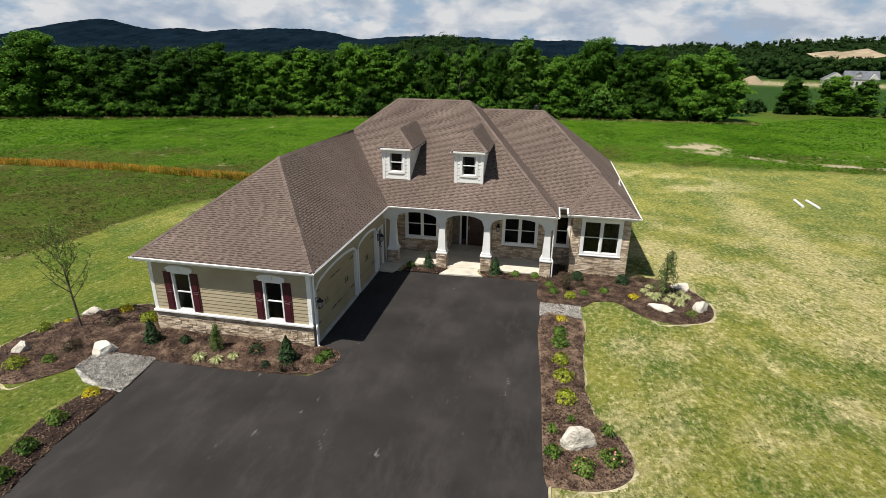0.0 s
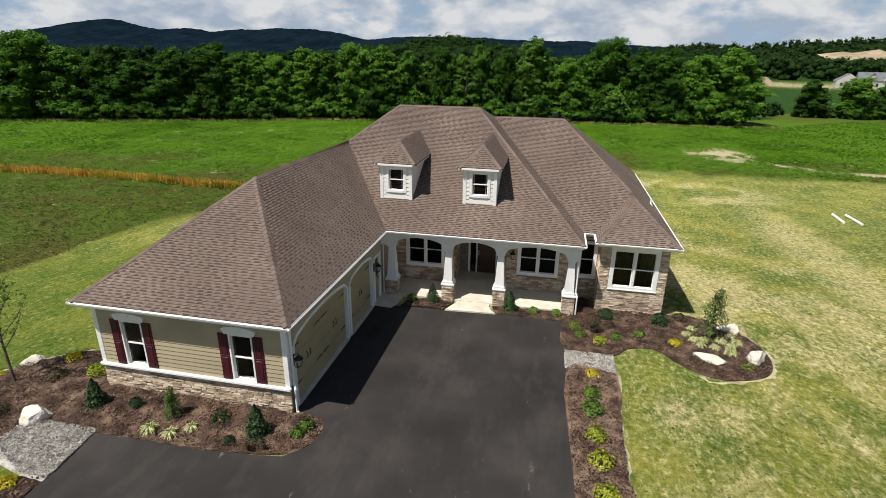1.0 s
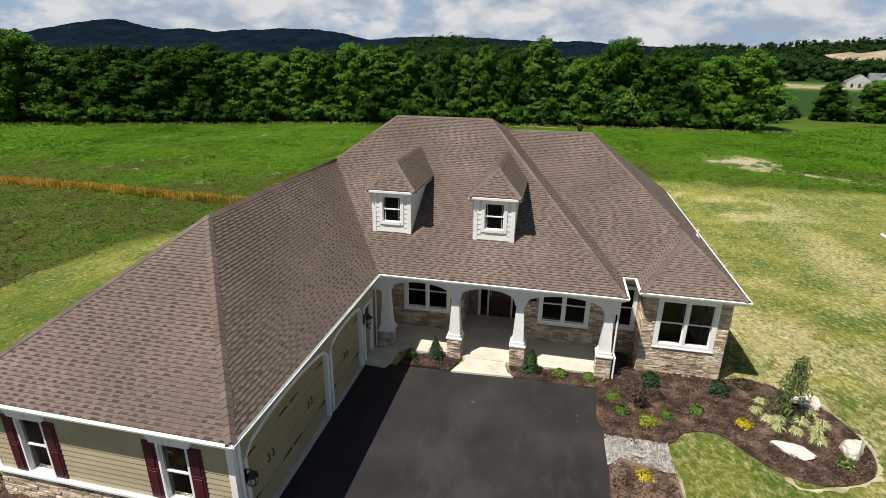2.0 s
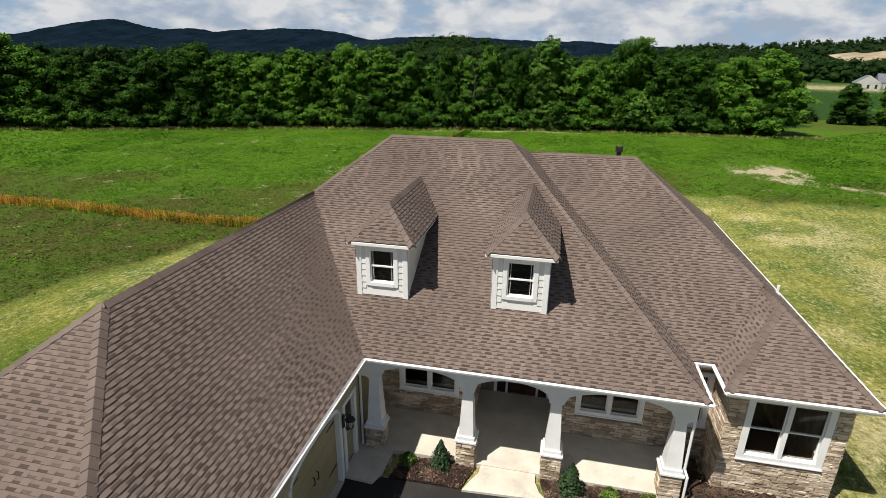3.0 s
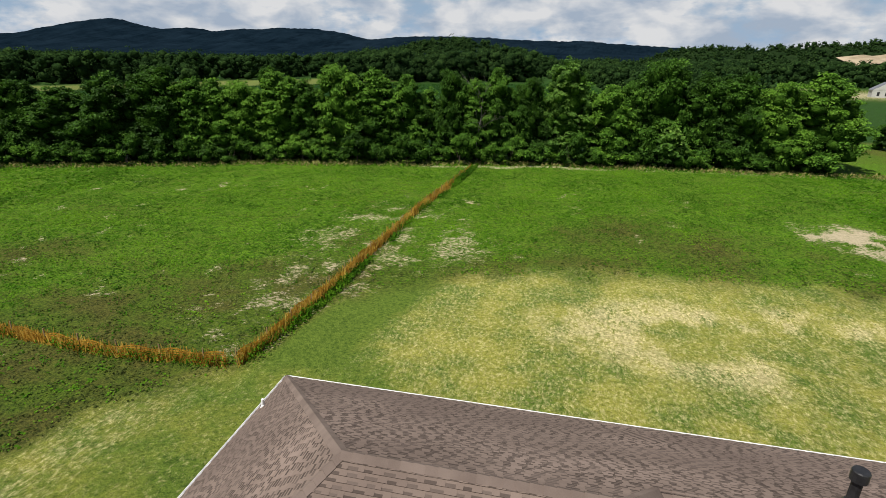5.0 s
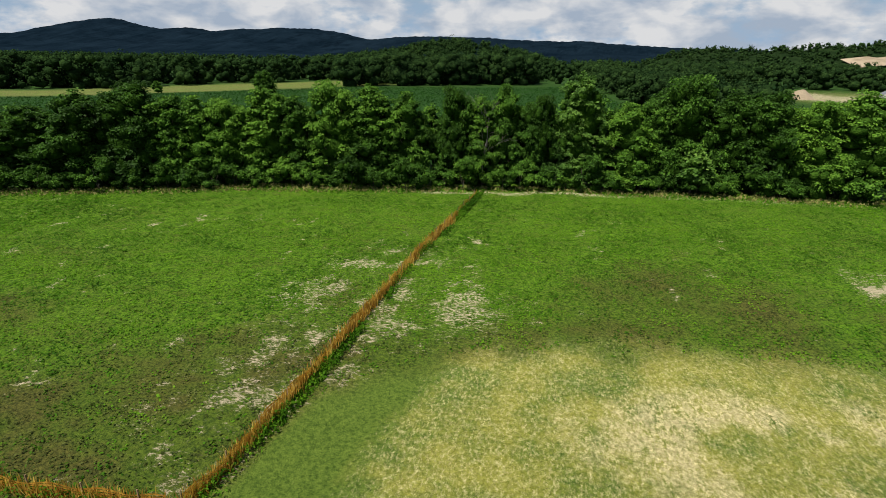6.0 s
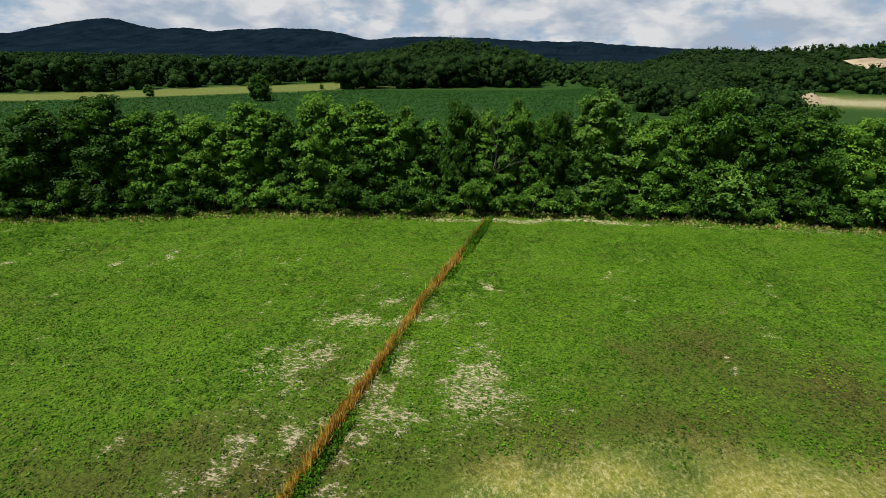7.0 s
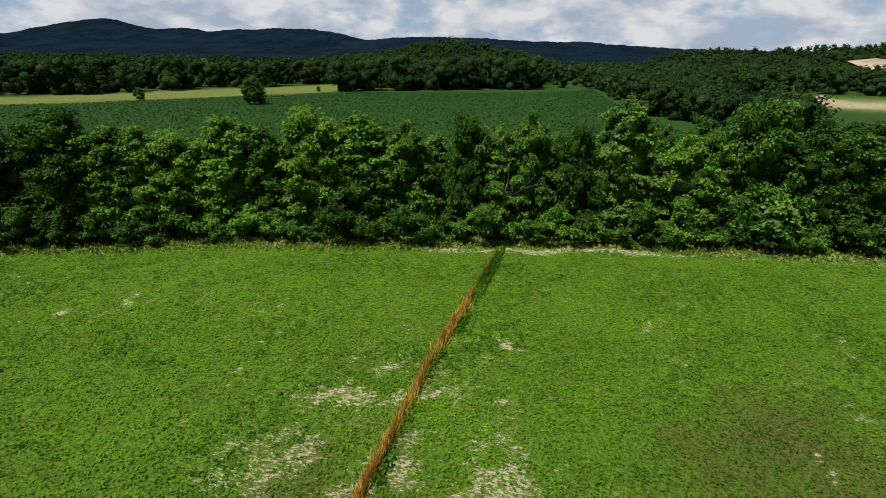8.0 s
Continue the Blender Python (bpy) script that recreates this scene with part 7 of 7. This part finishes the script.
def twig(a, d, long, r, depth):
    b = a + d * long
    dead.tube([a, a.lerp(b, 0.5) + Vector((rd.gauss(0, 0.05), rd.gauss(0, 0.05), 0.03)) * long, b], [r, r * 0.75, r * 0.45], 5)
    if depth:
        for _ in range(3):
            e = (d + Vector((rd.gauss(0, 0.45), rd.gauss(0, 0.45), rd.gauss(0.1, 0.3)))).normalized()
            twig(a.lerp(b, rd.uniform(0.45, 1)), e, long * rd.uniform(0.5, 0.75), r * 0.45, depth - 1)


twig(Vector((0, 0, -0.3)), Vector((0.05, 0, 1)).normalized(), 6.6, 0.085, 4)
dt = thing("dead_tree", "bare grey dead tree among the leafy trees", "tree", at=(-17.2, 100.6, float(height(-17.2, 100.6))))
part("crown", dead, DEADWOOD, dt)


# hills, the farthest with haze and cloud shade painted into their colour
def ridge_hill(name, profile, y0, y1, y2, seed, bumps, label, steps=420, material=HILL):
    xs = np.linspace(profile[0][0], profile[-1][0], steps)
    crest = np.interp(xs, *zip(*profile))
    crest = np.convolve(np.pad(crest, 3, "edge"), np.ones(7) / 7, "valid")
    rows = [(y0, 0.0), (y0 * 0.7 + y1 * 0.3, 0.2), (y0 * 0.4 + y1 * 0.6, 0.52), (y0 * 0.15 + y1 * 0.85, 0.86), (y1, 1.0), (y1 * 0.5 + y2 * 0.5, 0.6), (y2, 0.0)]
    fine_rows = []
    for (ya, fa), (yb, fb) in zip(rows, rows[1:]):
        for k in range(6):
            fine_rows.append((ya + (yb - ya) * k / 6, fa + (fb - fa) * k / 6))
    fine_rows.append(rows[-1])
    v = []
    for y, f in fine_rows:
        b = (fbm(xs / (bumps * 9), xs * 0 + y / (bumps * 9), seed) - 0.47) * bumps * 9 * f * (1 - f) + (value_noise(xs / bumps, xs * 0 + y / bumps, seed + 3) - 0.5) * bumps * 0.55 * min(1, f * 3)
        v.append(np.stack([xs, np.full_like(xs, y), -8 + (crest + 8) * f + b], 1))
    v = np.concatenate(v)
    k = np.arange((steps - 1) * (len(fine_rows) - 1))
    k = k // (steps - 1) * steps + k % (steps - 1)
    me = bpy.data.meshes.new(name)
    me.from_pydata(v.tolist(), [], np.stack([k, k + 1, k + 1 + steps, k + steps], 1).tolist())
    me.materials.append(material)
    tagged(part(name, me, None), label, "hill", kind="structure")


ridge_hill("backdrop", [(-4600, 70), (-3322, 78), (-3086, 88), (-2896, 92), (-2821, 94), (-2746, 99), (-2634, 113), (-2522, 132), (-2412, 154), (-2340, 164), (-2285, 166), (-2222, 162), (-2143, 144), (-2048, 123), (-1968, 117), (-1854, 124), (-1775, 121), (-1723, 111), (-1674, 104), (-1629, 114), (-1512, 119), (-1437, 116), (-1377, 124), (-1173, 122), (-1045, 109), (-889, 76), (-848, 76), (-808, 83), (-754, 89), (-571, 92), (-494, 90), (-343, 89), (-243, 81), (-3, 76), (90, 79), (183, 69), (229, 67), (342, 60), (431, 56), (731, 50), (2400, 48)], 1500, 2500, 3100, 3, 12, "distant wooded hills, haze and cloud shade painted in as dark blue", 700)
RISE_CREST = [(60, 2), (100, 8), (125, 19.8), (146, 23.4), (163, 22.9), (178, 26.3), (195, 24.6), (221, 24.2), (235, 20.5), (245, 26.4), (270, 25.4), (285, 28.7), (311, 30.8), (321, 27.8), (341, 30.5), (357, 32.5), (520, 38.5), (900, 40.5)]
ridge_hill("backdrop", RISE_CREST, 520, 800, 1000, 5, 4, "wooded rise behind the building site", 420, RISE)


def hill_z(x, y):
    crest = float(np.interp(x, *zip(*RISE_CREST)))
    f = float(np.interp(y, [520, 604, 688, 758, 800, 900], [0, 0.2, 0.52, 0.86, 1, 0.6]))
    return -8 + (crest + 8) * f


def tan_field(x, y):
    return 280 < x < 352 and 664 < y < 722


woods("far_woods", 9, scatter(6, 90, 620, 560, 830, 950, 9, 13, lambda x, y: not tan_field(x, y)) + scatter(16, 90, 620, 786, 808, 190, 8, 12, lambda x, y: True), "dark woods over the rise", 1.6, 26, 4, 1, lambda x, y: hill_z(x, y) - 3)
tf = Mesh()
for i in range(14):
    for j in range(4):
        x0, x1, y0, y1 = 285 + i * 4.4, 285 + (i + 1) * 4.4, 668 + j * 12, 668 + (j + 1) * 12
        tf.add([(x, y, hill_z(x, y) + 1.5 + (x - 285) * 0.07) for x, y in ((x0, y0), (x1, y0), (x1, y1), (x0, y1))], [(0, 1, 2, 3)])
tagged(part("stubble_field", tf, SANDY), "pale tan stubble field on the rise", "field", kind="structure")


# the neighbour's house, far off
far = thing("far_house", "distant cream house with grey gabled roofs", "house", at=(145, 336, -3.1), turn=-14)
far.scale = (0.66, 0.66, 0.86)
part("wall", Mesh().box(0, 17, 0, 12, 0, 4.2).box(15, 38, 2, 15, 0, 4.6), CREAM, far)


def gable(x0, x1, y0, y1, z0, z1, along):
    m = Mesh()
    if along == "x":
        ym = (y0 + y1) / 2
        m.prism([(x0, y0, z0), (x0, y1, z0), (x0, ym, z1)], (x1 - x0, 0, 0))
    else:
        xm = (x0 + x1) / 2
        m.prism([(x0, y0, z0), (x1, y0, z0), (xm, y0, z1)], (0, y1 - y0, 0))
    return m


part("roof", gable(14.5, 38.5, 1.4, 15.6, 4.6, 9.6, "x"), GREY_ROOF, far)
part("roof", gable(-0.6, 17.6, 0.1, 12.6, 4.2, 8.6, "y"), GREY_ROOF, far)
part("gable_wall", gable(-0.1, 17.1, -0.1, 0.1, 4.2, 8.4, "y"), CREAM, far)
part("gable_wall", gable(31, 38, 0.6, 8, 4.6, 8, "y"), CREAM, far)
part("dormer", Mesh().box(23, 26, 3.0, 7, 6, 7.8), CREAM, far)
part("dormer_roof", gable(22.7, 26.3, 2.7, 8, 7.8, 9.4, "y"), GREY_ROOF, far)
for x in (3, 8, 13, 20, 23, 27, 33, 36):
    w = part("window", Mesh().box(x, x + 1.6, -0.06 if x < 16 else 1.94, 0.0 if x < 16 else 2.0, 1, 3.2), BLACK_PLASTIC, far)
spoil = Mesh()
spoil.tube([(0, 0, -0.5), (0, 0, 1.4), (0.6, 0, 3.6), (0.8, 0, 4.6)], [8.5, 6, 2.6, 0.6], 14)
mound = thing("soil_heap", "heap of pale soil at the building site", "soil heap", at=(113, 346, -3.1))
part("mound", spoil, SANDY, mound)
